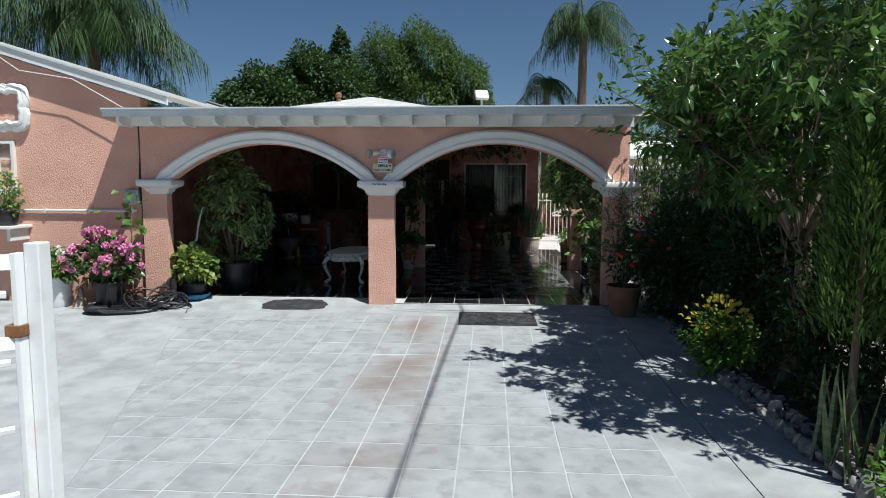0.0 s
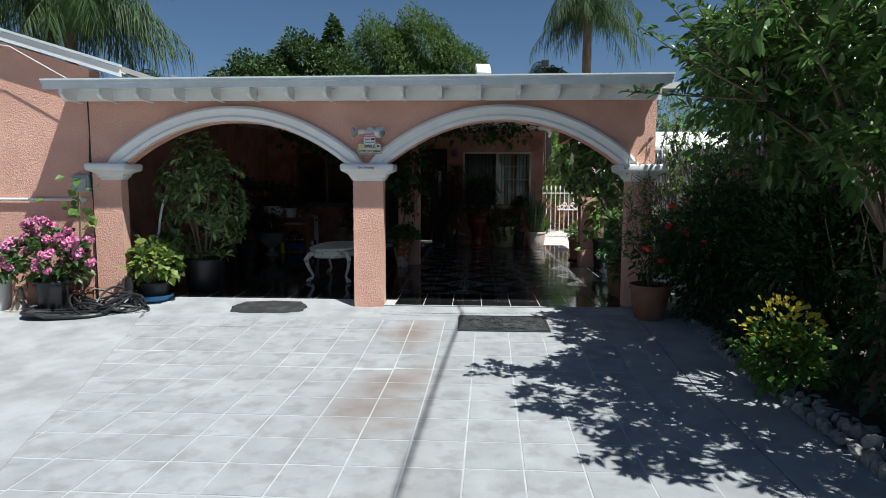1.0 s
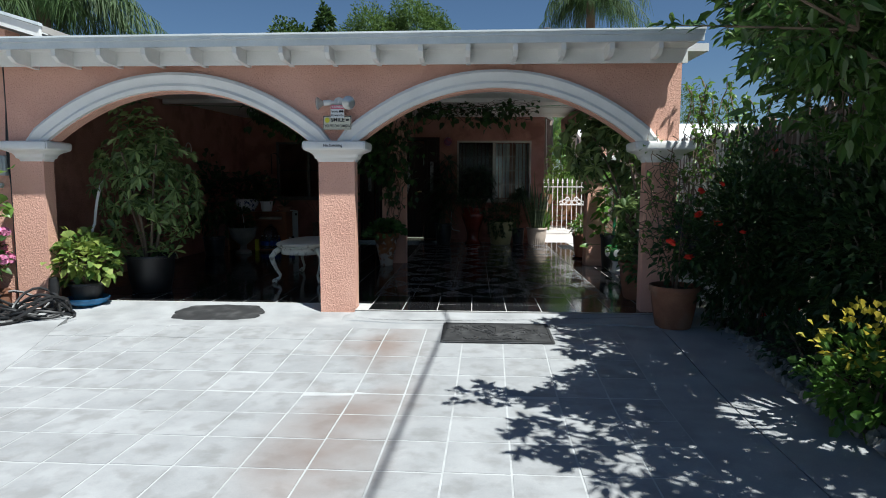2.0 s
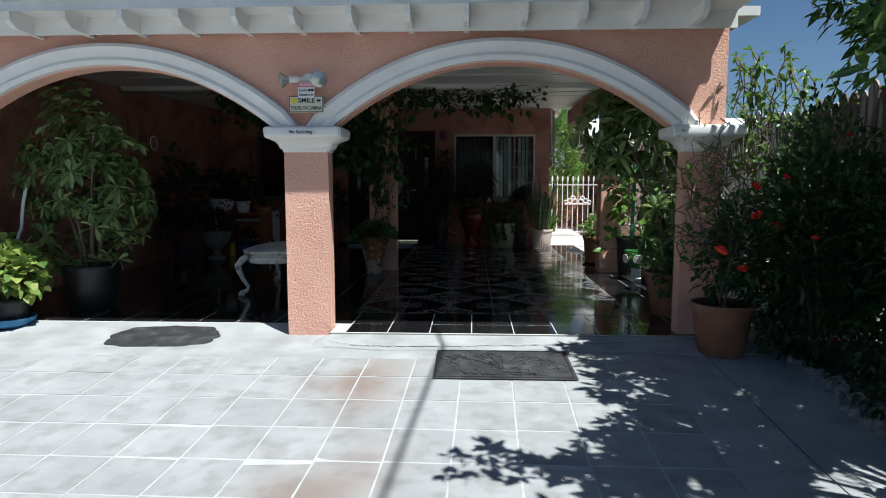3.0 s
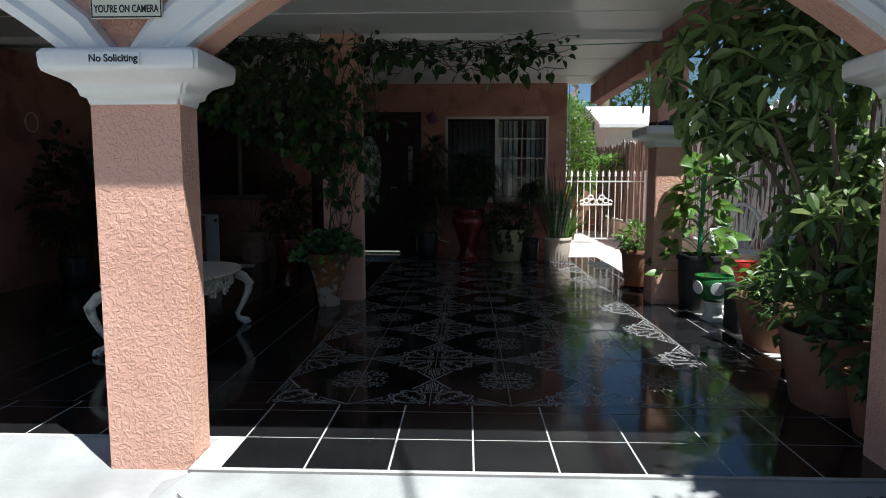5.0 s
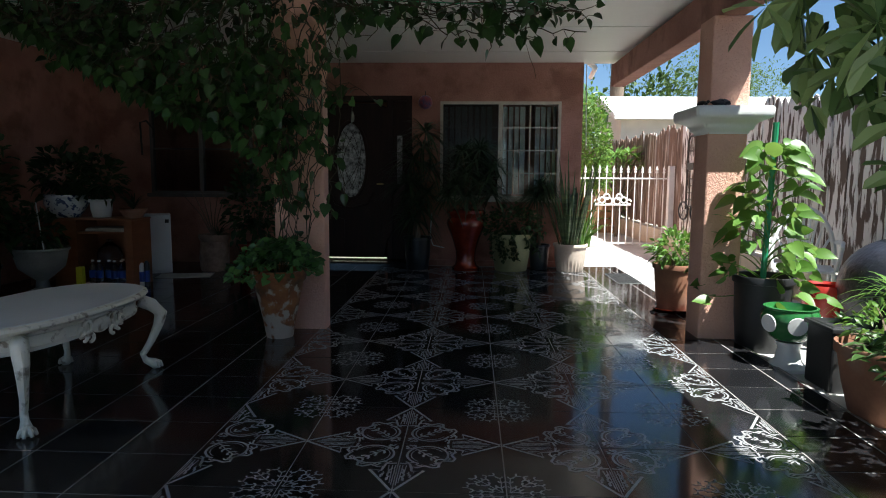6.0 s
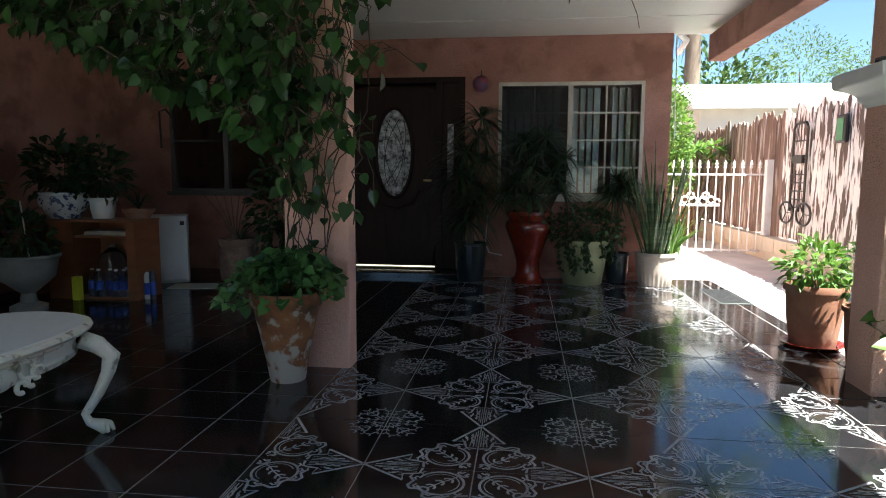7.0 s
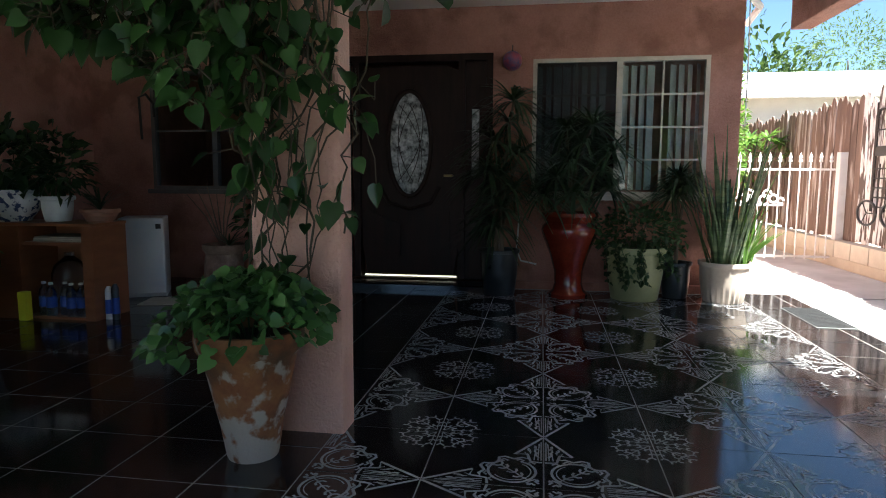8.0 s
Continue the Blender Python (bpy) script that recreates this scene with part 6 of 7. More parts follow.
leaf_part("leaves", pl, rg.normal(0, 1, (len(pl), 3)) + [0, -0.6, 0.2], rg.uniform(0.04, 0.08, len(pl)), LEAF_LIME, t, wide=0.6, rng=rg)
t = thing("upper_climber", 3.0, 7.8, 1.2, "airy climber rising beside the porch corner", "vine")
bm, pl = bmesh.new(), []
for k in range(22):
    p = Vector((rg.uniform(-0.3, 0.3), rg.uniform(-0.2, 0.2), 0))
    pts = [p]
    lean = rg.uniform(-0.03, 0.03)
    for q in range(9):
        p = p + Vector((rg.normal(lean, 0.03), rg.normal(0, 0.03), rg.uniform(0.06, 0.13)))
        pts.append(p)
        pl += [p] * 4
    add_tube(bm, pts, 0.005, 4)
part("branching", bm, BARK, t)
leaf_part("leaves", pl, rg.normal(0, 1, (len(pl), 3)), rg.uniform(0.04, 0.08, len(pl)), LEAF_LIME, t, wide=0.5, rng=rg)
# ---- carved low table ----
CREAMPAINT = surface("aged_cream_paint", (0.68, 0.66, 0.57), (0.78, 0.76, 0.67), 0.45, 6, 60, 0.3, 0.003, stain=(0.16, 0.11, 0.06), stain_scale=22, stain_amt=0.75, stain_at=(0.56, 0.68))
TABLETOP = surface("white_laminate", (0.66, 0.68, 0.67), (0.74, 0.75, 0.74), 0.35, 3, 60, 0.08, 0.001)
tb = thing("coffee_table", -1.31, 9.71, 0, "oval cream carved coffee table with claw feet", "coffee table", rz=-3)


def superoval(rx, ry, n=48, p=2.6):
    out = []
    for k in range(n):
        a = 2 * math.pi * k / n
        c, s = math.cos(a), math.sin(a)
        r = (abs(c) ** p + abs(s) ** p) ** (-1 / p)
        out.append((rx * c * r, ry * s * r))
    return out


def stack(levels, n=48):
    """A solid from super-ovals at rising heights: (rx, ry, z)."""
    bm = bmesh.new()
    rings = [[bm.verts.new((x, y, z)) for x, y in superoval(rx, ry, n)] for rx, ry, z in levels]
    for a, b in zip(rings, rings[1:]):
        for i in range(n):
            bm.faces.new((a[i], a[(i + 1) % n], b[(i + 1) % n], b[i]))
    bm.faces.new(list(reversed(rings[0]))), bm.faces.new(rings[-1])
    return bm


smooth(part("tabletop", stack([(0.31, 0.58, 0.43), (0.335, 0.605, 0.437), (0.345, 0.615, 0.45), (0.34, 0.61, 0.462), (0.325, 0.595, 0.468)]), CREAMPAINT, tb))
part("top_inlay", stack([(0.322, 0.592, 0.4685), (0.32, 0.59, 0.471)]), TABLETOP, tb, "pale smooth inset top")
smooth(part("apron", stack([(0.27, 0.54, 0.335), (0.285, 0.555, 0.34), (0.29, 0.56, 0.36), (0.282, 0.552, 0.37), (0.282, 0.552, 0.405), (0.3, 0.57, 0.415), (0.3, 0.57, 0.4295)]), CREAMPAINT, tb))
for sx in (-1, 1):
    md = part("medallion", lathe([(0.075, 0), (0.075, 0.012), (0.06, 0.02), (0.001, 0.024)], 24, Matrix.Translation((sx * 0.284, 0, 0.372)) @ Matrix.Rotation(sx * math.pi / 2, 4, "Y") @ Matrix.Diagonal((0.5, 1, 1, 1))), CREAMPAINT, tb)
    smooth(md)
    bm = bmesh.new()
    for s2 in (-1, 1):
        for r, dy, dz in ((0.03, 0.11, 0.01), (0.022, 0.155, -0.008), (0.018, 0.13, -0.035), (0.02, 0.085, -0.045)):
            add_tube(bm, [(sx * 0.298, s2 * (dy + r * math.cos(a)), 0.372 + dz + r * math.sin(a)) for a in np.linspace(0, 5, 10)], 0.009, 6)
    smooth(part("carved_scrolls", bm, CREAMPAINT, tb))
leg_x, leg_y = 0.228, 0.448
bm = bmesh.new()
pts = [(0, 0, 0.40), (0.025, 0.022, 0.37), (0.042, 0.038, 0.32), (0.036, 0.033, 0.25), (0.018, 0.018, 0.16), (0.0, 0.0, 0.09), (0.006, 0.006, 0.055), (0.024, 0.024, 0.03), (0.03, 0.03, 0.012)]
pts = [(1.75 * x, 1.75 * y, z) for x, y, z in pts]
add_tube(bm, pts, [0.036, 0.036, 0.03, 0.023, 0.018, 0.016, 0.018, 0.028, 0.026], 10)
for k in range(4):
    a = radians(-30 + 50 * k)
    add_tube(bm, [(0.045, 0.045, 0.05), (0.047 + 0.026 * math.cos(a), 0.047 + 0.026 * math.sin(a), 0.032), (0.047 + 0.036 * math.cos(a), 0.047 + 0.036 * math.sin(a), 0.008)], [0.009, 0.011, 0.007], 6)
leg_me = mesh_from("leg", bm, CREAMPAINT)
leg_me.shade_smooth()
bm = bmesh.new()
add_tube(bm, [(0.066, 0.06, 0.372), (0.096, 0.088, 0.32), (0.08, 0.074, 0.25), (0.045, 0.045, 0.16), (0.012, 0.012, 0.09)], [0.008, 0.01, 0.009, 0.007, 0.005], 6)
ridge_me = mesh_from("leg_ridge", bm, CREAMPAINT)
for sx, sy, rz in ((1, 1, 0), (-1, 1, 90), (-1, -1, 180), (1, -1, 270)):
    ob = new("leg", leg_me)
    ob.parent = tb
    ob.matrix_basis = pose(sx * leg_x, sy * leg_y, 0, 0, 0, rz)
    rd = new("leg_ridge", ridge_me)
    rd.parent = ob

# ---- clay pot with creeping plant, vine on the middle pier ----
t = pot("creeper_pot", -0.52, 10.96, 0, [(0.088, 0), (0.092, 0.01), (0.11, 0.12), (0.14, 0.26), (0.165, 0.38), (0.185, 0.4), (0.192, 0.44), (0.19, 0.47), (0.172, 0.47), (0.165, 0.43)], TERRA_WORN, "tall worn orange clay pot with a trailing round-leaved plant", category="potted plant")
ROUND_LEAF = leafy("round_leaf", (0.02, 0.06, 0.014), (0.11, 0.24, 0.065), 0.35, 0.2)
rg = np.random.default_rng(101)
pl, wy = [], []
for k in range(620):
    a = rg.uniform(0, 2 * math.pi)
    r = rg.uniform(0.02, 0.31) * (1.0 + 0.12 * math.cos(a - 3.6))
    z = 0.47 + 0.14 * (1 - (r / 0.33) ** 2) + rg.uniform(-0.05, 0.06) - max(r - 0.2, 0) * 0.4
    y = r * math.sin(a)
    z = max(z, 0.44)
    pl.append((r * math.cos(a), min(y, 0.17), z)), wy.append((math.cos(a) + rg.normal(0, 0.4), math.sin(a) + rg.normal(0, 0.4), rg.normal(0.1, 0.4)))
heart_part("leaves", pl, wy, rg.uniform(0.03, 0.062, len(pl)), ROUND_LEAF, t, wide=1.12, droop=0.3, rng=rg)
bm = bmesh.new()
for k in range(16):
    a = k * 0.41
    add_tube(bm, bez((0.05 * math.cos(a), 0.05 * math.sin(a), 0.44), (0.15 * math.cos(a), 0.15 * math.sin(a), 0.6), (0.26 * math.cos(a), min(0.26 * math.sin(a), 0.16), 0.47), 6), 0.004, 5)
part("branching", bm, LEAF_DARK, t)

STEM = surface("vine_stem", (0.035, 0.026, 0.015), (0.085, 0.06, 0.03), 0.8, 9, 60, 0.3, 0.002)
POTHOS = leafy("pothos_leaf", (0.012, 0.04, 0.009), (0.045, 0.11, 0.025), 0.28, 0.22)
vine = thing("pothos_vine", -0.43, 11.12, 0.4, "large pothos vine climbing the pier and along the ceiling", "vine")
rg = np.random.default_rng(102)
bm, pl, wy, ln = bmesh.new(), [], [], []


def runner(p, steps, step, drift, leaf_rate, size, limit=None):
    """A winding stem with leaves on stalks."""
    p = Vector(p)
    pts = [p.copy()]
    for q in range(steps):
        p = p + Vector(drift) * step + Vector(rg.normal(0, 0.35, 3)) * step
        if limit:
            p = Vector(limit(p))
        pts.append(p.copy())
        if rg.random() < leaf_rate:
            d = Vector((rg.normal(0, 0.7), -abs(rg.normal(0.5, 0.5)), rg.normal(-0.35, 0.5)))
            tip = p + d.normalized() * rg.uniform(0.03, 0.09)
            add_tube(bm, [p, tip], 0.0025, 3)
            pl.append(tip), wy.append(tuple(d + Vector((0, 0, -0.4)))), ln.append(size * rg.uniform(0.6, 1.25))
    add_tube(bm, pts, rg.uniform(0.002, 0.0048), 5)


on_pier = lambda p: (min(max(p.x, -0.3), 0.32), min(max(p.y, -0.2), 0.02), p.z)
for k in range(22):
    runner((rg.uniform(-0.15, 0.15), rg.uniform(-0.12, 0.0), rg.uniform(0.0, 0.6)), 22, 0.07, (rg.normal(0, 0.15), 0, 1.0), 0.34, 0.075, on_pier)
for k in range(9):
    runner((rg.uniform(-0.2, 0.2), rg.uniform(-0.15, 0.0), rg.uniform(1.2, 1.95)), 15, 0.06, (rg.normal(0, 0.2), -0.03, -0.9), 0.6, 0.07, lambda p: (p.x, min(p.y, 0.02), max(p.z, 0.1)))
# hanging mass left of the pier
for k in range(190):
    x0 = -1.7 * rg.random() - 0.12
    low = 0.8 - 0.55 * x0
    runner((x0, rg.uniform(-0.3, 0.15), rg.uniform(max(low, 1.2), 1.95)), 11, 0.065, (rg.normal(0, 0.45), -0.05, -0.6), 0.8, 0.072, lambda p: (p.x, p.y, min(max(p.z, 0.75 - 0.55 * p.x), 1.93)))
for k in range(12):
    runner((-0.1, 0.05, 1.9), 24, 0.08, (-1.0, rg.normal(0, 0.05), rg.normal(0.0, 0.06)), 0.9, 0.075, lambda p: (p.x, p.y, min(max(p.z, 1.55), 1.97)))
# garland right of the pier, along the cord
for k in range(10):
    runner((0.1, 0.06, 1.88), 25, 0.075, (1.0, rg.normal(0, 0.05), rg.normal(0.0, 0.05)), 0.7, 0.072, lambda p: (p.x, p.y, min(max(p.z, 1.7), 1.96)))
for k in range(17):
    runner((rg.uniform(0.1, 1.75), rg.uniform(-0.05, 0.1), 1.88), int(rg.integers(3, 7)), 0.06, (rg.normal(0, 0.4), 0, -0.7), 0.75, 0.08)
runner((1.5, 0.0, 1.85), 9, 0.06, (0.1, 0, -0.9), 0.4, 0.1)
tagged(part("stem_tangle", bm, STEM, vine), kind="stuff")
heart_part("leaves", pl, wy, ln, POTHOS, vine, wide=0.95, droop=0.25, rng=rg)
cord = thing("clothesline", 0, 11.15, 2.28, "thin green cord strung under the porch ceiling", "cord")
GREEN_PLASTIC = surface("green_plastic", (0.02, 0.2, 0.09), (0.04, 0.3, 0.14), 0.4, 5, 60, 0.05, 0.001)
part("cord", tube([(-3.85, 0, 0.04), (-2, 0, 0.0), (-0.6, 0, 0.04), (0.8, 0, -0.02), (2.42, 0, 0.03)], 0.004, 5), GREEN_PLASTIC, cord)

# ---- pots along the window wall ----
RED_GLAZE = surface("red_glazed_ceramic", (0.12, 0.013, 0.008), (0.21, 0.028, 0.013), 0.18, 5, 40, 0.1, 0.002, coat=0.5)
GREEN_PAINT = surface("sage_green_plastic", (0.27, 0.27, 0.13), (0.36, 0.36, 0.19), 0.5, 5, 50, 0.1, 0.001)
CREAM_FLUTED = surface("cream_fluted_clay", (0.5, 0.4, 0.33), (0.62, 0.52, 0.44), 0.7, 5, 50, 0.2, 0.002)
NIGHT = surface("dark_glazed_pot", (0.012, 0.016, 0.02), (0.03, 0.035, 0.04), 0.3, 5, 50, 0.1, 0.001)
DRAC = leafy("dark_strap_leaf", (0.018, 0.04, 0.015), (0.045, 0.085, 0.03), 0.4, 0.2)


def dracaena(t, rg, stems, ln=0.34, wd=0.014, n=34):
    bm, sp = bmesh.new(), []
    for base, tip in stems:
        add_tube(bm, bez(base, (base[0], base[1], (base[2] + tip[2]) / 2), tip, 5), [0.016, 0.015, 0.014, 0.013, 0.012, 0.011], 6)
        sp += rosette(rg, tip, n, ln, wd, 0.55)
    part("branching", bm, BARK, t)
    blades("leaves", sp, DRAC, t, seg=4)


rg2 = random.Random(22)
t = pot("dracaena_pot", 0.15, 14.28, 0, pot_profile(0.13, 0.17, 0.39), NIGHT, "dark glazed pot with a tall dracaena by the door", category="potted plant")
dracaena(t, rg2, [((0.02, 0, 0.35), (0.06, 0.0, 1.45)), ((-0.03, 0, 0.35), (-0.1, -0.05, 1.05)), ((0, 0.02, 0.35), (0.16, -0.02, 1.2)), ((0, -0.02, 0.35), (0.02, -0.12, 0.75)), ((0, 0, 0.35), (0.0, -0.05, 1.0)), ((0, 0, 0.35), (-0.06, 0.0, 1.3)), ((0, 0, 0.35), (0.1, -0.04, 1.62)), ((0, 0, 0.35), (-0.04, -0.1, 0.6)), ((0, 0, 0.35), (0.12, -0.12, 0.9))], 0.44, 0.015, 64)
t = pot("red_urn", 0.73, 14.27, 0, [(0.16, 0), (0.165, 0.03), (0.13, 0.06), (0.115, 0.12), (0.12, 0.22), (0.16, 0.36), (0.215, 0.5), (0.235, 0.56), (0.225, 0.6), (0.2, 0.625), (0.215, 0.65), (0.235, 0.68), (0.23, 0.71), (0.21, 0.705), (0.2, 0.66)], RED_GLAZE, "large glossy red ceramic urn with a spiky yucca", category="potted plant")
dracaena(t, rg2, [((0, 0, 0.66), (0.1, -0.05, 1.28)), ((0, 0, 0.66), (-0.12, -0.06, 1.0)), ((0, 0, 0.66), (0.22, -0.02, 1.05)), ((0, 0, 0.66), (0.02, -0.1, 0.86)), ((0, 0, 0.66), (0.0, -0.08, 1.12)), ((0, 0, 0.66), (0.3, -0.06, 0.9)), ((0, 0, 0.66), (-0.22, -0.06, 0.85)), ((0, 0, 0.66), (0.16, -0.06, 1.42)), ((0, 0, 0.66), (-0.05, -0.06, 1.38)), ((0, 0, 0.66), (0.32, -0.04, 1.2))], 0.36, 0.015, 80)
t = pot("green_pot", 1.27, 14.27, 0, pot_profile(0.19, 0.25, 0.44, 0.05), GREEN_PAINT, "sage green pot with trailing leafy plant", category="potted plant")
rg = np.random.default_rng(110)
P, D = potted_leaves(t, (0.02, -0.03, 0.57), (0.4, 0.26, 0.2), 900, 0.05, LEAF_DARK, 111, wide=0.8)
pl = []
bm = bmesh.new()
for k in range(26):
    a = rg.uniform(2.9, 6.7)
    p = Vector((0.26 * math.cos(a), 0.24 * math.sin(a), 0.46))
    pts = [p.copy()]
    for q in range(int(rg.integers(3, 8))):
        p = p + Vector((rg.normal(0.01, 0.012), rg.normal(-0.003, 0.01), -0.045))
        pts.append(p.copy())
        pl += [p.copy()] * 3
    add_tube(bm, pts, 0.003, 4)
part("trailing_shoots", bm, LEAF_DARK, t)
leaf_part("trailing_leaves", pl, rg.normal(0, 1, (len(pl), 3)), rg.uniform(0.03, 0.055, len(pl)), LEAF_DARK, t, wide=0.8, rng=rg)
t = thing("spiky_plant", 1.62, 14.4, 0, "spiky dark dracaena behind the green pot", "plant")
smooth(part("pot", lathe(pot_profile(0.1, 0.13, 0.3)), NIGHT, t))
dracaena(t, rg2, [((0, 0, 0.26), (0.0, 0.0, 1.0)), ((0, 0, 0.26), (0.05, -0.04, 0.92)), ((0, 0, 0.26), (-0.06, -0.05, 0.86))], 0.34, 0.012, 110)
fl_prof = pot_profile(0.15, 0.2, 0.33, 0.04)
t = thing("snake_plant", 1.97, 14.26, 0, "tall snake plant in a cream fluted pot", "potted plant")
bm = lathe(fl_prof, 48)
for v in bm.verts:
    if v.co.z < 0.28:
        a = math.atan2(v.co.y, v.co.x)
        s = 1 + 0.035 * math.cos(24 * a)
        v.co.x, v.co.y = v.co.x * s, v.co.y * s
smooth(part("pot", bm, CREAM_FLUTED, t))
part("soil", lathe([(0.001, 0.29), (0.18, 0.285)], 20), SOIL, t)
sp = []
for k in range(64):
    a = rg2.uniform(0, 6.28)
    r = rg2.uniform(0, 0.14)
    sp.append(((r * math.cos(a), r * math.sin(a), 0.27), (0.3 * math.cos(a) + rg2.uniform(-0.16, 0.16), 0.3 * math.sin(a) + rg2.uniform(-0.1, 0.1), 1), rg2.uniform(0.3, 1.0) if k % 4 else rg2.uniform(0.9, 1.2), rg2.uniform(0.018, 0.03), rg2.uniform(-0.08, 0.12)))
blades("leaves", sp, SNAKE, t, seg=7, keel=0.45)
blades("sunny_leaves", [((0.1, -0.05, 0.27), (0.2 + 0.08 * k, -0.15 + 0.05 * k, 1), 0.45 + 0.05 * (k % 5), 0.022, 0.25) for k in range(9)] + [((0.12 + 0.01 * k, -0.1 + 0.02 * k, 0.27), (0.12 * math.sin(2.1 * k), -0.1 + 0.1 * math.cos(1.7 * k), 1), 0.4 + 0.06 * (k % 6), 0.017, 0.1 + 0.05 * (k % 4)) for k in range(14)], LEAF_LIME, t, "bright narrow leaves", seg=5)
ball = thing("ceramic_ball", 0.22, BACK_Y - 0.08, 2.0, "small painted round ornament hanging on the wall", "ornament")
bm = bmesh.new()
bmesh.ops.create_uvsphere(bm, u_segments=24, v_segments=16, radius=0.085)
smooth(part("ball", bm, surface("painted_ceramic", (0.05, 0.08, 0.2), (0.4, 0.06, 0.06), 0.3, 16, 60, 0.1, 0.001), ball))
part("hanger", tube([(0, 0, 0.08), (0, 0.04, 0.14), (0, 0.078, 0.15)], 0.004, 5), PLASTIC_BLACK, ball)
hose2 = thing("white_wall_hose", 0.3, BACK_Y - 0.015, 0.3, "thin white tube looped on the wall below the window", "tube")
part("tube", tube([(0.0, 0, 0.35), (-0.02, 0, 0.05), (0.02, 0, -0.05), (0.16, 0, -0.08)], 0.008, 6), PLASTIC_WHITE, hose2)
grate = thing("drain_grate", 2.47, 13.72, -0.002, "grey ribbed drain mat on the path", "drain mat")
part("base", box(-0.13, 0.13, -0.33, 0.33, 0, 0.006), surface("grey_rubber", (0.16, 0.17, 0.16), (0.25, 0.26, 0.25), 0.8, 7, 60, 0.3, 0.002), grate)
rib = mesh_from("rib", box(-0.125, 0.125, -0.006, 0.006, 0.006, 0.012), RUBBER)
for k in range(24):
    ob = new("rib", rib)
    ob.parent = grate
    ob.location = (0, -0.31 + 0.027 * k, 0)
gutter = thing("downpipe", 2.2, BACK_Y + 0.1, 2.35, "white gutter end and thin cable at the house corner", "gutter")
part("elbow", tube([(0.0, 0, 0.15), (0.1, 0.1, 0.1), (0.12, 0.5, 0.05)], 0.03, 8), WHITE, gutter)
part("cable", tube([(-0.04, -0.1, 0.1), (-0.03, -0.1, -0.4), (0.0, 0, -0.9)], 0.006, 5), WHITE, gutter)

# ---- pots and things on the right side ----
t = pot("succulent_pot", 2.5, 12.05, 0, pot_profile(0.13, 0.18, 0.4, 0.045), TERRA, "clay pot with bright leafy plant beside the pier", category="potted plant")
smooth(part("saucer", lathe([(0.15, 0), (0.19, 0.03), (0.18, 0.03), (0.14, 0.008)], 24), RED_GLAZE, t, "red glazed saucer"))
potted_leaves(t, (0, 0, 0.52), (0.17, 0.17, 0.14), 260, 0.09, LEAF_LIME, 121, wide=0.4)
t = pot("small_dark_pot", 2.62, 11.62, 0, pot_profile(0.11, 0.15, 0.34), TERRA, "small dark clay pot with a woody shrub", category="potted plant")
potted_leaves(t, (0, 0, 0.56), (0.16, 0.14, 0.25), 320, 0.045, LEAF, 122)
t = pot("pothos_pot", 2.74, 10.98, -0.03, pot_profile(0.15, 0.19, 0.5, 0.05), PLASTIC_BLACK, "black plastic tub with sunlit pothos on a green pole", category="potted plant")
part("climbing_pole", tube([(0.0, 0.02, 0.3), (0.02, 0.03, 1.0), (0.03, 0.03, 1.5)], 0.02, 8), GREEN_PLASTIC, t, "green plastic pole")
rg = np.random.default_rng(123)
pl, wy, ln = [], [], []
for k in range(150):
    z = rg.uniform(0.42, 1.38)
    w = 0.33 * (1 - (z - 0.42) / 1.15) + 0.08
    a = rg.uniform(0, 6.28)
    r = w * rg.uniform(0.4, 1.0)
    pl.append((r * math.cos(a), 0.85 * r * math.sin(a), z - 0.1 * (r > 0.3))), wy.append((math.cos(a) + rg.normal(0, 0.4), math.sin(a) + rg.normal(0, 0.4) - 0.2, rg.normal(0.0, 0.5))), ln.append(rg.uniform(0.08, 0.16))
heart_part("leaves", pl, wy, ln, LEAF_LIME, t, wide=0.75, droop=0.3, rng=rg)
bm = bmesh.new()
for k in range(0, 150, 3):
    p = pl[k]
    add_tube(bm, bez((0.02, 0.02, max(p[2] - 0.12, 0.4)), (p[0] * 0.5, p[1] * 0.5, p[2]), p, 4), 0.004, 4)
part("branching", bm, LEAF_LIME, t)
t = thing("painted_bowl", 2.7, 10.52, 0, "green and white painted pedestal bowl", "plant pot")
GREEN_GLAZE = surface("green_glaze", (0.02, 0.11, 0.03), (0.04, 0.18, 0.05), 0.25, 5, 40, 0.1, 0.001)
WHITE_GLAZE = surface("white_glaze", (0.7, 0.7, 0.68), (0.78, 0.78, 0.76), 0.25, 5, 40, 0.1, 0.001)
smooth(part("bowl", lathe([(0.06, 0.14), (0.1, 0.16), (0.155, 0.23), (0.165, 0.29), (0.145, 0.335), (0.15, 0.35), (0.135, 0.352), (0.13, 0.32), (0.1, 0.27), (0.001, 0.25)], 32), GREEN_GLAZE, t))
smooth(part("pedestal", lathe([(0.11, -0.03), (0.115, -0.01), (0.075, 0.03), (0.06, 0.1), (0.075, 0.14)], 28), WHITE_GLAZE, t, "white foot"))
for a in (200, 258, 316):
    part("painted_spot", lathe([(0.001, 0.004), (0.052, 0.002), (0.054, -0.004)], 18, Matrix.Rotation(radians(a), 4, "Z") @ Matrix.Translation((0.162, 0, 0.26)) @ Matrix.Rotation(math.pi / 2 + 0.1, 4, "Y") @ Matrix.Diagonal((1, 1, 1, 1))), WHITE_GLAZE, t, "white painted spot")
t = thing("black_planter", 2.82, 10.2, -0.03, "square black plastic planter with a small succulent", "plant pot")
part("box", box(-0.12, 0.12, -0.13, 0.13, 0, 0.36, 0.012), PLASTIC_BLACK, t)
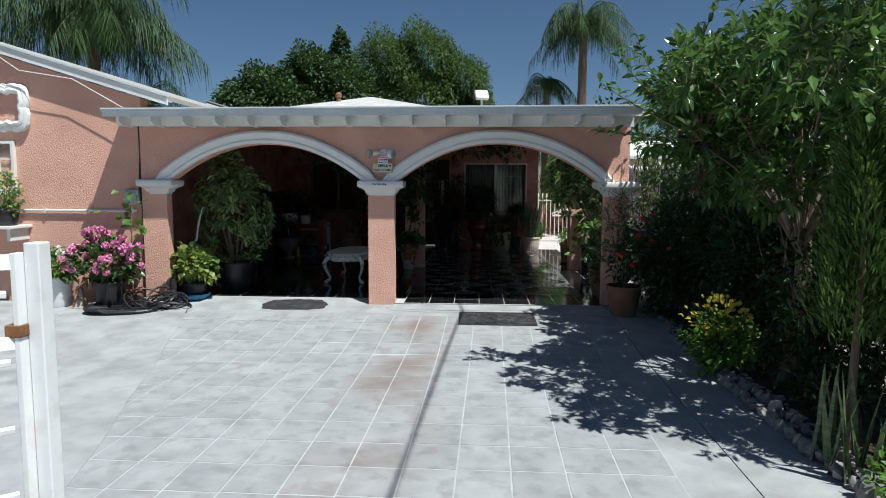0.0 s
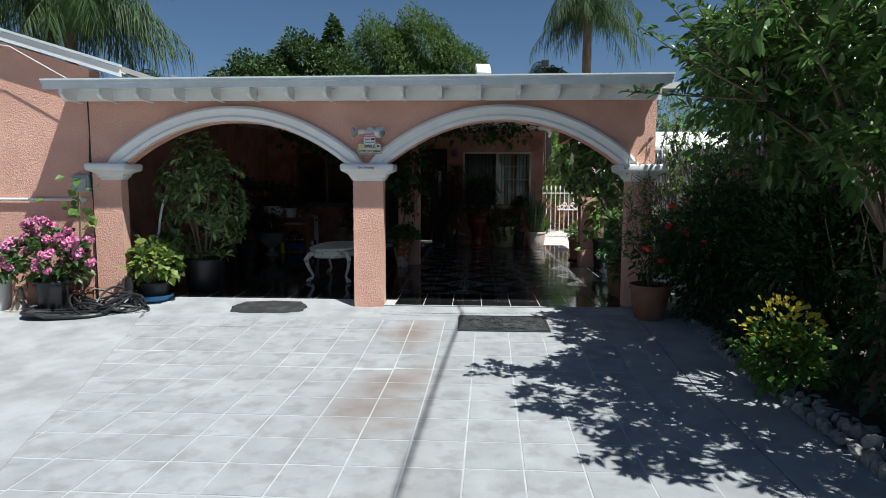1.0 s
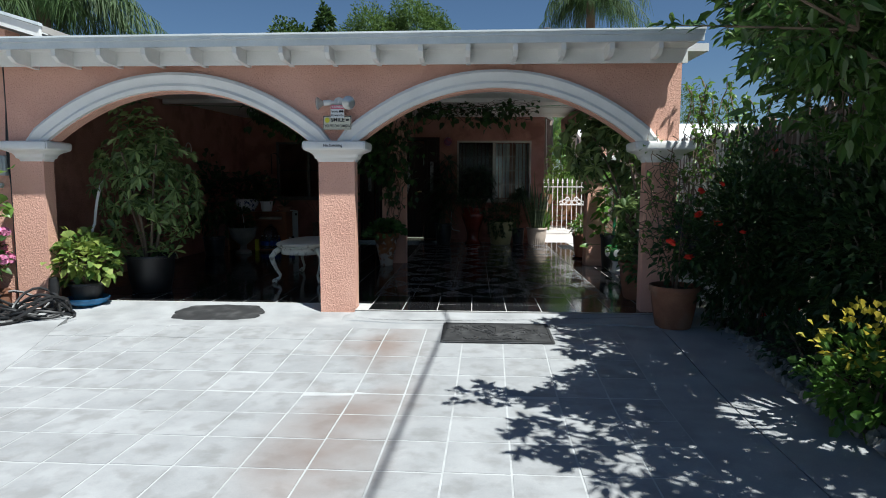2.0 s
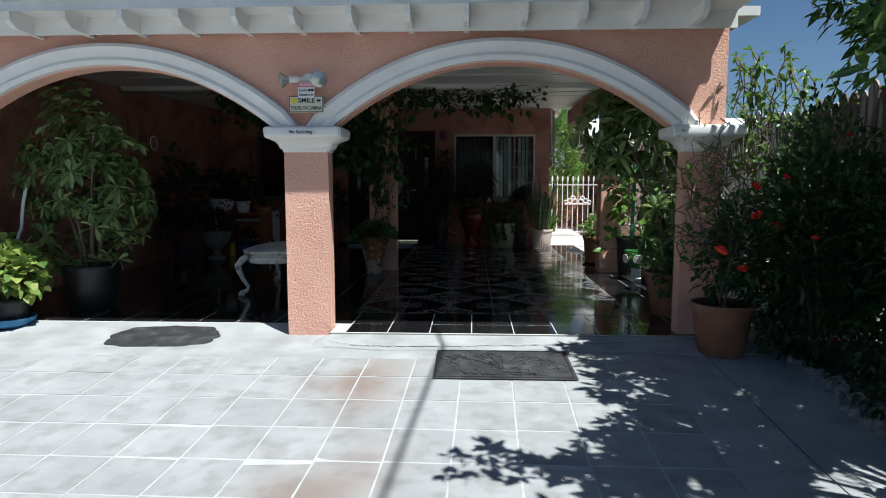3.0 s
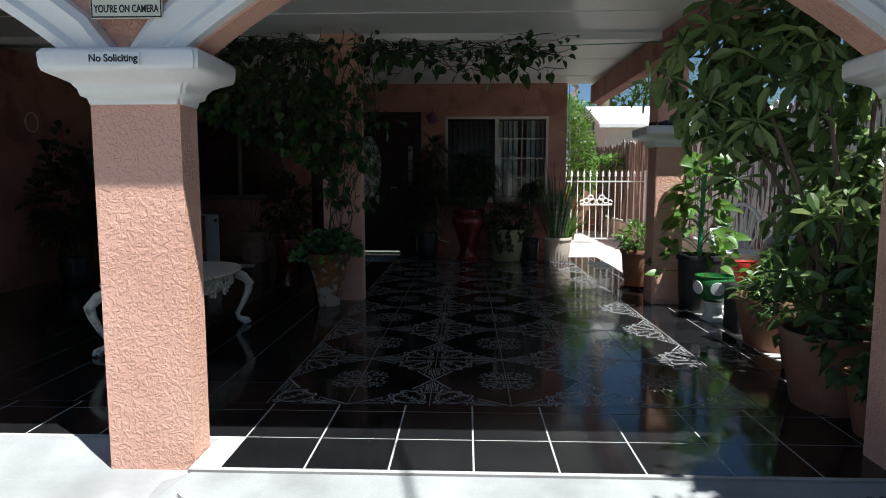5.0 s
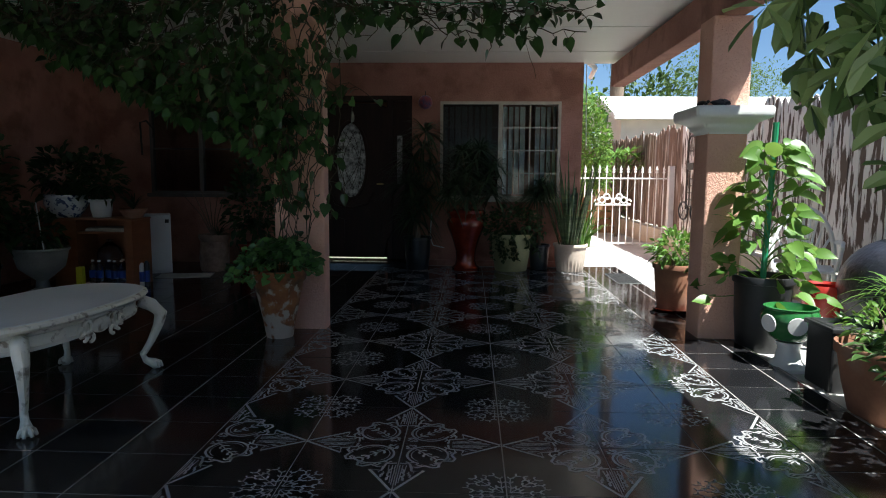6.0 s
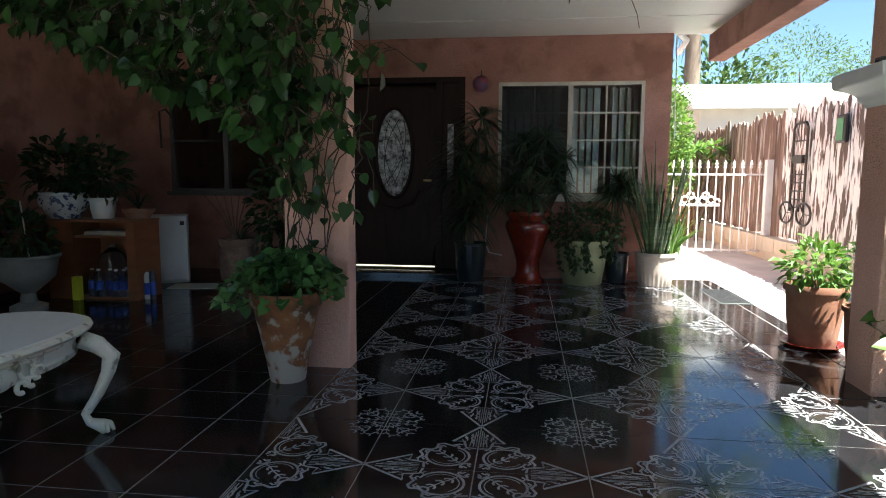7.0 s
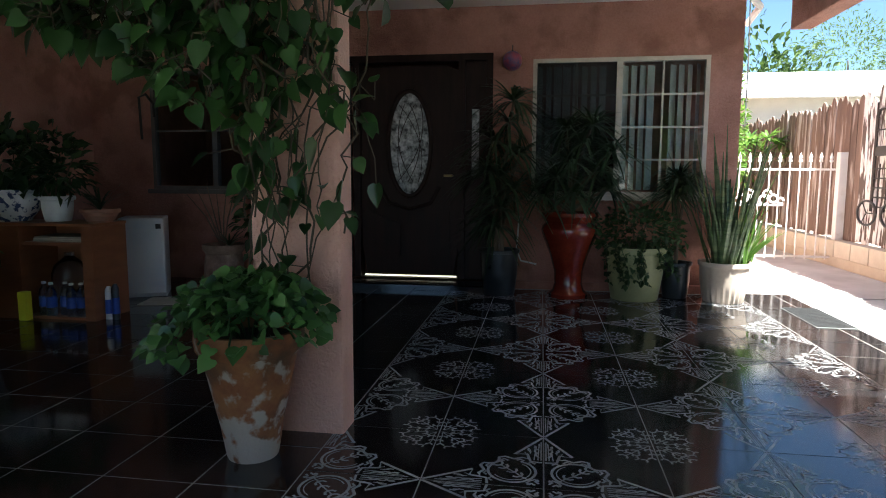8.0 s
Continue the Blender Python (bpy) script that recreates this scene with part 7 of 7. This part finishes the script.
part("rim", box(-0.135, 0.135, -0.145, 0.145, 0.33, 0.355, 0.006), PLASTIC_BLACK, t)
rs = random.Random(5)
blades("succulent", rosette(rs, (0, 0, 0.36), 26, 0.1, 0.02, 0.2), LEAF, t, seg=3)
t = pot("big_clay_pot", 2.78, 9.72, -0.03, pot_profile(0.16, 0.24, 0.36, 0.05), TERRA, "wide clay pot with white-edged succulents", category="potted plant")
blades("succulent", rosette(rs, (-0.08, 0, 0.34), 40, 0.16, 0.022, 0.2) + rosette(rs, (0.1, 0.02, 0.34), 40, 0.16, 0.022, 0.2), LEAF, t, seg=3)
potted_leaves(t, (0, 0, 0.45), (0.2, 0.2, 0.1), 160, 0.06, LEAF_LIME, 124, wide=0.4)
t = thing("spider_plant", 3.05, 10.1, -0.03, "arching spider plant on a wooden stake stand", "potted plant")
smooth(part("pot", lathe(pot_profile(0.1, 0.15, 0.5)), PLASTIC_BLACK, t))
blades("leaves", rosette(rs, (0, 0, 0.5), 46, 0.42, 0.012, 0.7, 0.8), LEAF_LIME, t, seg=6)
t = thing("red_bucket", 3.3, 11.25, -0.03, "red plastic bucket with a wire handle", "bucket")
RED_PL = surface("red_plastic", (0.35, 0.02, 0.015), (0.45, 0.035, 0.025), 0.4, 5, 60, 0.1, 0.001)
smooth(part("body", lathe([(0.13, 0), (0.135, 0.01), (0.15, 0.33), (0.165, 0.34), (0.165, 0.37), (0.15, 0.4), (0.14, 0.38)], 28), RED_PL, t))
part("handle", tube([(0.16 * math.cos(a), 0.16 * math.sin(a) * 0.3 - 0.1, 0.36 - 0.05 * math.sin(a)) for a in np.linspace(0, math.pi, 9)], 0.004, 5), PLASTIC_BLACK, t)
TARP = surface("dark_blue_tarp", (0.012, 0.014, 0.022), (0.03, 0.032, 0.045), 0.4, 4, 18, 0.8, 0.02)
t = thing("covered_grill", 3.62, 10.95, -0.03, "round bulky thing under a dark tarpaulin", "covered grill")
bm = bmesh.new()
bmesh.ops.create_uvsphere(bm, u_segments=32, v_segments=20, radius=1)
for v in bm.verts:
    a = math.atan2(v.co.y, v.co.x)
    k = 1 + 0.04 * math.sin(9 * a) * max(0, 0.6 - v.co.z)
    v.co = Vector((v.co.x * 0.36 * k, v.co.y * 0.42 * k, 0.4 + v.co.z * (0.36 if v.co.z > 0 else 0.4)))
smooth(part("tarpaulin", bm, TARP, t))
ch = thing("plastic_chair", 3.5, 11.98, -0.03, "white plastic garden chair with a slatted round back", "chair", rz=-25)
part("seat", box(-0.22, 0.22, -0.22, 0.2, 0.4, 0.425, 0.012), PLASTIC_WHITE, ch)
leg_me = mesh_from("leg", tube([(0, 0, 0), (0.015, 0.015, 0.4)], [0.016, 0.024], 8), PLASTIC_WHITE)
for sx, sy in ((-0.22, -0.22), (0.2, -0.22), (-0.2, 0.2), (0.2, 0.2)):
    ob = new("leg", leg_me)
    ob.parent = ch
    ob.location = (sx, sy, 0)
bm = bmesh.new()
add_tube(bm, [(0.24 * math.cos(a), 0.2 + 0.1 * math.sin(a), 0.43 + 0.46 * math.sin(a)) for a in np.linspace(0, math.pi, 17)], 0.02, 8)
smooth(part("back_frame", bm, PLASTIC_WHITE, ch))
for k in range(-4, 5):
    top = math.sqrt(max(0.0, 1 - (k / 4.6) ** 2))
    part("back_slat", tube([(k * 0.022, 0.2, 0.43), (k * 0.05, 0.2 + 0.1 * top, 0.43 + 0.45 * top)], 0.011, 5), PLASTIC_WHITE, ch)
for sx in (-1, 1):
    part("armrest", tube([(sx * 0.24, 0.2, 0.62), (sx * 0.27, 0, 0.63), (sx * 0.25, -0.2, 0.6), (sx * 0.22, -0.2, 0.42)], 0.018, 7), PLASTIC_WHITE, ch)
t = thing("cap_cloth", 2.44, 11.2, 1.585, "dark cloth lying on the pier capital", "cloth")
bm = bmesh.new()
bmesh.ops.create_icosphere(bm, subdivisions=3, radius=1)
for v in bm.verts:
    k = 1 + 0.35 * noise.noise(v.co * 2.5)
    v.co = Vector((v.co.x * 0.1 * k, v.co.y * 0.14 * k, max(v.co.z * 0.05 * k, -0.01) + 0.012))
smooth(part("cloth", bm, TARP, t))
# folded cart and a green bottle cut-out on the fence
ct = thing("luggage_cart", 3.955, 16.05, 0.55, "folded dark metal luggage cart hung on the fence", "cart", rz=-90)
ct.matrix_world = pose(3.955, 16.05, 0.55, 0, 0, -90) @ Matrix.Diagonal((1.5, 1, 1, 1))
STEEL = surface("dark_steel", (0.03, 0.03, 0.03), (0.07, 0.065, 0.06), 0.5, 6, 60, 0.1, 0.001, metal=0.6)
bm = bmesh.new()
add_tube(bm, [(-0.13, 0, 0.1), (-0.13, 0, 1.1), (-0.09, 0, 1.16), (0.09, 0, 1.16), (0.13, 0, 1.1), (0.13, 0, 0.1)], 0.015, 6)
for z in (0.15, 0.25, 0.35, 0.45, 0.55, 0.75, 0.95):
    add_tube(bm, [(-0.13, 0, z), (0.13, 0, z)], 0.008, 5)
for x in (-0.05, 0.05):
    add_tube(bm, [(x, 0, 0.1), (x, 0, 0.6)], 0.007, 5)
part("cart_frame", bm, STEEL, ct)
part("grip", box(-0.09, 0.09, -0.03, 0.02, 0.68, 0.78, 0.01), PLASTIC_BLACK, ct)
for sx in (-0.16, 0.17):
    bm = bmesh.new()
    add_tube(bm, [(sx + 0.13 * math.cos(a), -0.02, 0.08 + 0.13 * math.sin(a)) for a in np.linspace(0, 2 * math.pi, 25)], 0.013, 6)
    wh = part("wheel", bm, PLASTIC_BLACK, ct)
    for k in range(3):
        a = k * 2.1
        part("spoke", tube([(sx, -0.02, 0.08), (sx + 0.12 * math.cos(a), -0.02, 0.08 + 0.12 * math.sin(a))], 0.006, 5), PLASTIC_BLACK, wh)
gb = thing("green_plaque", 3.96, 15.05, 1.42, "small green and black plaque on the fence", "plaque", rz=-90)
part("plaque", box(-0.1, 0.1, -0.02, 0.02, 0, 0.3, 0.02), PLASTIC_BLACK, gb)
part("green_face", box(-0.08, 0.06, -0.026, -0.021, 0.03, 0.26, 0.002), GREEN_PLASTIC, gb)

# ---- dark corner: shelf unit, jar, bottles, small fridge, plants ----
CHIP = surface("orange_brown_laminate", (0.2, 0.075, 0.03), (0.29, 0.115, 0.05), 0.45, 4, 50, 0.1, 0.001, stretch=(1, 1, 4))
cb = thing("shelf_unit", -3.3, 12.8, 0, "low orange-brown laminate shelf unit with open shelves", "shelf unit")
part("side_panel", box(-0.27, -0.25, -0.05, 0.3, 0, 0.655), CHIP, cb)
part("side_panel", box(-0.02, 0.22, -0.05, -0.03, 0.0, 0.655), CHIP, cb)
part("side_panel", box(0.2, 0.22, -0.03, 0.3, 0, 0.655), CHIP, cb)
part("side_panel", box(0.7, 0.78, -0.05, 0.3, 0, 0.655), CHIP, cb)
part("top", box(-0.29, 0.79, -0.06, 0.31, 0.656, 0.676, 0.004), CHIP, cb)
part("shelf", box(0.221, 0.699, -0.03, 0.29, 0.52, 0.54), CHIP, cb)
part("back_panel", box(-0.25, 0.78, 0.3, 0.31, 0, 0.655), CHIP, cb)
part("base_panel", box(0.221, 0.699, -0.03, 0.29, 0.0, 0.02), CHIP, cb)
PAPER = surface("papers", (0.4, 0.37, 0.3), (0.5, 0.47, 0.4), 0.8, 20, 90, 0.1, 0.001, vary=0.3)
for k in range(3):
    b = thing("magazine", -2.95 + 0.13 * k, 12.95, 0.541 + 0.0, "stack of old papers on the shelf", "papers", "papers on the shelf")
    for j in range(3):
        part("paper", box(-0.09, 0.09, -0.12, 0.12, 0.012 * j, 0.012 * j + 0.01, 0.0, pose(0, 0, 0, 0, 0, 4 * j - 3 * k)), PAPER, b)
CHINA = surface("blue_white_china", (0.6, 0.62, 0.63), (0.7, 0.71, 0.71), 0.2, 3, 30, 0.05, 0.001, stain=(0.03, 0.06, 0.16), stain_scale=24, stain_amt=0.95, stain_at=(0.54, 0.6))
t = pot("china_jar", -3.27, 12.92, 0.676, [(0.12, 0), (0.125, 0.02), (0.16, 0.06), (0.2, 0.13), (0.2, 0.17), (0.185, 0.2), (0.195, 0.21), (0.195, 0.225), (0.18, 0.222), (0.17, 0.19)], CHINA, "blue and white china planter with dark leaves", category="potted plant")
potted_leaves(t, (0, 0, 0.42), (0.3, 0.2, 0.24), 260, 0.13, LEAF_DARK, 131, wide=0.6)
t = pot("white_pot", -2.93, 12.95, 0.676, pot_profile(0.085, 0.115, 0.18, 0.03), PLASTIC_WHITE, "white pot with a shaded leafy plant", category="potted plant")
potted_leaves(t, (0, 0, 0.4), (0.24, 0.2, 0.24), 240, 0.1, LEAF_DARK, 132)
t = pot("clay_bowl", -2.62, 12.98, 0.676, pot_profile(0.09, 0.13, 0.09, 0.03), TERRA, "low clay bowl with slender leaves", category="potted plant")
blades("leaves", rosette(rs, (0, 0, 0.08), 30, 0.35, 0.012, 0.4, 1.2), DRAC, t, seg=4)
WATER = glass("blue_tinted_plastic", 0.15, (0.6, 0.72, 0.86))
LABEL_BLUE = surface("blue_label", (0.02, 0.06, 0.3), (0.03, 0.09, 0.4), 0.4, 9, 60, 0.02, 0.0005)
for k, (bx, by) in enumerate(((-2.98, 12.83), (-2.9, 12.8), (-2.82, 12.84), (-2.74, 12.8), (-2.72, 12.92), (-2.68, 12.82))):
    b = thing("water_bottle", bx, by, 0.02, "clear water bottle with a blue label", "bottle", "water bottles in the shelf unit")
    smooth(part("bottle", lathe([(0.034, 0), (0.036, 0.01), (0.036, 0.15), (0.03, 0.18), (0.013, 0.205), (0.013, 0.22)], 14, None, True), WATER, b))
    smooth(part("label", lathe([(0.0368, 0.06), (0.0368, 0.13)], 14), LABEL_BLUE, b))
    part("cap", lathe([(0.015, 0.22), (0.015, 0.235)], 10, None, True), PLASTIC_WHITE, b)
t = thing("blue_jug", -2.88, 12.97, 0.02, "large translucent blue water jug", "jug")
smooth(part("jug", lathe([(0.11, 0), (0.12, 0.02), (0.12, 0.28), (0.1, 0.34), (0.03, 0.4), (0.03, 0.43)], 24, None, True), WATER, t))
t = thing("yellow_box", -3.04, 12.72, 0.0, "small yellow cardboard box on the floor", "box")
part("carton", box(-0.03, 0.03, -0.03, 0.03, 0, 0.2, 0.003), SIGN_YELLOW, t)
for bx, h, mm in ((-2.49, 0.2, PLASTIC_WHITE), (-2.44, 0.22, NIGHT)):
    t = thing("spray_can", bx, 12.85, 0.0, "small can standing on the floor", "can", "cans beside the shelf unit")
    smooth(part("can", lathe([(0.026, 0), (0.026, h), (0.012, h + 0.03)], 14, None, True), mm, t))
    smooth(part("label", lathe([(0.0268, 0.04), (0.0268, h * 0.7)], 14), LABEL_BLUE, t))
FRIDGE = surface("white_enamel", (0.55, 0.57, 0.57), (0.62, 0.64, 0.64), 0.3, 3, 60, 0.05, 0.0005, stain=(0.45, 0.45, 0.43), stain_amt=0.3)
t = thing("mini_fridge", -2.74, 13.62, 0, "small white fridge beside the shelf unit", "fridge", rz=26)
part("cabinet", box(-0.17, 0.17, 0.0, 0.32, 0, 0.66, 0.01), FRIDGE, t)
fd = part("fridge_door", box(-0.17, 0.17, -0.045, -0.004, 0.03, 0.66, 0.012), FRIDGE, t)
part("badge", box(0.11, 0.15, -0.048, -0.0455, 0.57, 0.61), INK, fd)
URN = surface("grey_cast_stone", (0.16, 0.16, 0.145), (0.24, 0.24, 0.215), 0.8, 7, 60, 0.4, 0.003)
t = pot("stone_urn", -3.12, 12.28, 0, [(0.13, 0), (0.13, 0.04), (0.06, 0.07), (0.05, 0.14), (0.1, 0.18), (0.19, 0.26), (0.21, 0.34), (0.22, 0.4), (0.24, 0.42), (0.24, 0.44), (0.215, 0.44), (0.2, 0.38)], URN, "grey stone pedestal urn with a thin plant", category="potted plant")
potted_leaves(t, (-0.05, 0.0, 0.6), (0.22, 0.22, 0.2), 220, 0.09, LEAF_DARK, 133)
part("white_stake", tube([(0.03, 0, 0.4), (-0.02, 0, 0.85)], 0.006, 5), PLASTIC_WHITE, t)
BASKET = surface("carved_clay_basket", (0.16, 0.1, 0.07), (0.3, 0.2, 0.15), 0.85, 16, 60, 0.9, 0.01)
t = pot("basket_pot", -2.2, 13.95, 0.0, [(0.15, 0), (0.16, 0.02), (0.17, 0.15), (0.16, 0.28), (0.15, 0.34), (0.175, 0.38), (0.175, 0.42), (0.155, 0.42), (0.145, 0.38)], BASKET, "carved clay basket pot with dry sticks", category="potted plant")
bm = bmesh.new()
for k in range(6):
    add_tube(bm, [(0, 0, 0.36), (0.05 * (k - 3), -0.02 * k, 0.65), (0.11 * (k - 3), -0.03 * k, 0.85 + 0.05 * (k % 3))], [0.008, 0.006, 0.003], 5)
part("sticks", bm, BARK, t)
blades("leaves", rosette(rs, (0.05, 0, 0.4), 20, 0.3, 0.012, 0.4, 0.8), DRAC, t, seg=4)
t = pot("red_clay_pot", -1.75, 14.0, 0, pot_profile(0.14, 0.19, 0.32), RED_GLAZE, "dark red pot with a dense shaded shrub", category="potted plant")
potted_leaves(t, (0, 0, 0.75), (0.3, 0.25, 0.45), 500, 0.1, LEAF_DARK, 134)
t = pot("corner_plant", -3.5, 12.0, 0, pot_profile(0.14, 0.18, 0.3), NIGHT, "tall shaded leafy plant against the pink wall", category="potted plant")
potted_leaves(t, (0, 0, 0.95), (0.3, 0.4, 0.6), 520, 0.12, LEAF_DARK, 135)
hook = thing("wall_hook", -3.35, BACK_Y - 0.03, 1.45, "dark bent iron plant hook on the wall", "hook")
part("iron", tube([(0, 0, -0.1), (0, -0.02, 0.3), (0.1, -0.06, 0.32), (0.2, -0.1, 0.22), (0.2, -0.1, 0.1)], 0.012, 6), STEEL, hook)
ringo = thing("wall_ring", -3.885, 12.03, 1.72, "pale wire ring ornament on the side wall", "ornament")
bm = bmesh.new()
add_tube(bm, [(0, 0.1 * math.cos(a), 0.1 * math.sin(a)) for a in np.linspace(0, 2 * math.pi, 25)], 0.006, 6)
part("ring", bm, PLASTIC_WHITE, ringo)
lampc = thing("ceiling_lamp", 0.75, 9.85, ceil_z(9.85), "small white round ceiling lamp, off", "ceiling lamp")
smooth(part("trim", lathe([(0.075, 0.0), (0.075, -0.008), (0.05, -0.014), (0.045, -0.004), (0.001, -0.003)], 24), WHITE, lampc))
rag = thing("floor_paper", -2.35, 13.5, 0.001, "pale flattened cardboard on the dark floor", "cardboard", rz=12)
part("sheet", box(-0.28, 0.28, -0.15, 0.15, 0.0, 0.006), PAPER, rag)
# ---- floor pieces ----
rng = random.Random(11)
# drive tiles
tile_mesh = mesh_from("drive_tile", box(-TX / 2 + 0.0055, TX / 2 - 0.0055, -TILE / 2 + 0.007, TILE / 2 - 0.007, -0.03, 0.0035), DRIVE_TILE)
for j in range(26):
    yc = TILE_Y1 - (j + 0.5) * TILE
    for i in range(15):
        xc = lane(TILE_X0 + (i + 0.5) * TX)(yc)
        if xc + TX / 2 < -1.85 - 0.308 * (yc - 3.81) - 0.2:
            continue
        ob = new("drive_tile", tile_mesh)
        ob.parent = driveway
        tilt = math.degrees(math.atan2(drive_z(yc + 0.15) - drive_z(yc - 0.15), 0.3))
        ob.matrix_basis = pose(xc, yc, drive_z(yc) + rng.uniform(-0.0008, 0.0008), tilt + rng.uniform(-0.1, 0.1), rng.uniform(-0.12, 0.12), -math.degrees(math.atan(SKEW)))
# plain dark floor tiles, 0.33 m
PL = 0.327
plain = mesh_from("floor_tile", box(-PL / 2 + 0.004, PL / 2 - 0.004, -PL / 2 + 0.004, PL / 2 - 0.004, -0.012, 0.0), BLACK_TILE)
PX0, PX1, PT = -0.29, 2.148, 0.406
PROWS = 14
PY0 = 8.43


def lay(xc, yc, sx=1.0, sy=1.0):
    ob = new("floor_tile", plain)
    ob.parent = floor
    ob.matrix_basis = pose(xc, yc, rng.uniform(-0.0006, 0.0004), rng.uniform(-0.08, 0.08), rng.uniform(-0.08, 0.08), 0) @ Matrix.Diagonal((sx, sy, 1, 1))


for yc, deep in ((7.868, 0.295), (8.178, 0.325), (8.3855, 0.086)):
    for i in range(20):
        xc = -3.68 + i * PL
        if xc < 2.55 and (yc > SILL_Y or xc > BAY_X):
            lay(xc, yc, 1.0, deep / PL)
for j in range(19):
    for i in range(11):
        lay(PX0 - (i + 0.5) * PL, PY0 + (j + 0.5) * PL)
    lay(PX1 + 0.5 * PL + 0.0, PY0 + (j + 0.5) * PL)
    lay(PX1 + 1.2 * PL, PY0 + (j + 0.5) * PL, 0.36)
# patterned tiles, 0.406 m, each a quarter of a lattice diamond and of a flower
ptile = mesh_from("pattern_tile", box(-PT / 2 + 0.0025, PT / 2 - 0.0025, -PT / 2 + 0.0025, PT / 2 - 0.0025, -0.012, 0.0), BLACK_TILE)
bm = bmesh.new()


def ribbon(pts, w):
    """A flat band along points on the tile's face."""
    pts = [Vector((p[0], p[1], 0.0007)) for p in pts]
    row = []
    for i, p in enumerate(pts):
        d = (pts[min(i + 1, len(pts) - 1)] - pts[max(i - 1, 0)]).normalized()
        s = Vector((-d.y, d.x, 0)) * w / 2
        row.append((bm.verts.new(p + s), bm.verts.new(p - s)))
    for a, b in zip(row, row[1:]):
        bm.faces.new((a[0], a[1], b[1], b[0]))


def arc(cx, cy, r, a0, a1, n=8):
    return [(cx + r * math.cos(radians(a0 + (a1 - a0) * i / n)), cy + r * math.sin(radians(a0 + (a1 - a0) * i / n))) for i in range(n + 1)]


H = PT / 2 - 0.004
S = 2 * H
# corner (-H, -H) is the diamond's middle; the diagonal from (H, -H) to (-H, H) its edge
at = lambda u, v: (-H + u * S, -H + v * S)


half_edge = [(0.998, 0.0), (0.60, 0.25), (0.618, 0.135), (0.525, 0.125), (0.54, 0.18), (0.5, 0.25), (0.538, 0.33), (0.515, 0.385), (0.44, 0.385), (0.405, 0.405)]


def sprig(q, spine, leaf, w, stem):
    """A stem with pairs of small leaves."""
    ribbon([q(*p) for p in spine], stem)
    for k in range(1, len(spine)):
        (ax, ay), (bx, by) = spine[k - 1], spine[k]
        n = math.hypot(bx - ax, by - ay)
        dx, dy = (bx - ax) / n, (by - ay) / n
        for s in (-1, 1):
            ex, ey = bx + leaf * (0.7 * dx - s * 0.7 * dy), by + leaf * (0.7 * dy + s * 0.7 * dx)
            mx, my = bx + leaf * (0.25 * dx - s * 0.5 * dy), by + leaf * (0.25 * dy + s * 0.5 * dx)
            ribbon([q(bx, by), q(mx, my), q(ex, ey)], w)


def polar(r, a):
    return (1 - r * math.cos(radians(a)), 1 - r * math.sin(radians(a)))


for flip in (False, True):
    q = (lambda u, v: at(v, u)) if flip else (lambda u, v: at(u, v))
    ribbon([q(*p) for p in half_edge], 0.0115)
    # strap from the barb to the middle of the arm, and the fine lines that fill the arm
    ribbon([q(0.618, 0.135), q(0.47, 0.105), q(0.455, 0.005)], 0.010)
    for v0, v1, u1 in ((0.012, 0.012, 0.9), (0.04, 0.03, 0.86), (0.075, 0.055, 0.8), (0.11, 0.11, 0.72), (0.15, 0.16, 0.66)):
        ribbon([q(0.5 if v0 < 0.1 else 0.63, v0), q(u1, v1)], 0.0045)
    for u, v in ((0.56, 0.03), (0.64, 0.04), (0.72, 0.04), (0.66, 0.1)):
        ribbon([q(u, v), q(u + 0.045, v + 0.03), q(u + 0.09, v + 0.025)], 0.008)
    for u, v in ((0.03, 0.06), (0.1, 0.03), (0.42, 0.06), (0.47, 0.16), (0.46, 0.3)):
        ribbon([q(u, v), q(u + 0.03, v + 0.035), q(u + 0.005, v + 0.07)], 0.009)
    # curled sprigs of the flower at the far corner
    sprig(q, [polar(*p) for p in ((0.03, 40), (0.11, 18), (0.2, 8), (0.29, 8), (0.355, 16), (0.36, 27), (0.31, 33))], 0.045, 0.0075, 0.0045)
sprig(lambda u, v: at(u, v), [polar(r, 45) for r in (0.03, 0.12, 0.21, 0.3, 0.38)], 0.065, 0.0085, 0.0045)
c = at(0.262, 0.262)
ribbon(arc(c[0], c[1], 0.205 * S, 20, 340, 22), 0.010)
ribbon(arc(c[0], c[1], 0.165 * S, 120, 330, 12), 0.0045)
sprig(lambda u, v: at(u, v), [(0.1, 0.1), (0.17, 0.18), (0.24, 0.235), (0.31, 0.31), (0.36, 0.36)], 0.07, 0.0095, 0.006)
inlay = mesh_from("tile_pattern", bm, INLAY)
for j in range(PROWS + 1):
    for i in range(6):
        xc, yc = PX0 + (i + 0.5) * PT, PY0 + (j + 0.5) * PT
        ob = new("pattern_tile", ptile)
        ob.parent = floor
        # the diamonds stand on the even crossings, the flowers on the odd ones
        turn = {(0, 0): 0, (1, 0): 90, (1, 1): 180, (0, 1): 270}
        dx, dy = i % 2, j % 2
        ob.matrix_basis = pose(xc, yc, rng.uniform(-0.0005, 0.0003), rng.uniform(-0.07, 0.07), rng.uniform(-0.07, 0.07), turn[(dx, dy)])
        pt = new("tile_pattern", inlay)
        pt.parent = ob

for ob in scene.objects:
    if ob.name.split(".")[0] in ("branching", "carved_scrolls", "raised_leaves", "stem_tangle", "trailing_shoots", "leading", "sticks"):
        ob["kind"] = "stuff"
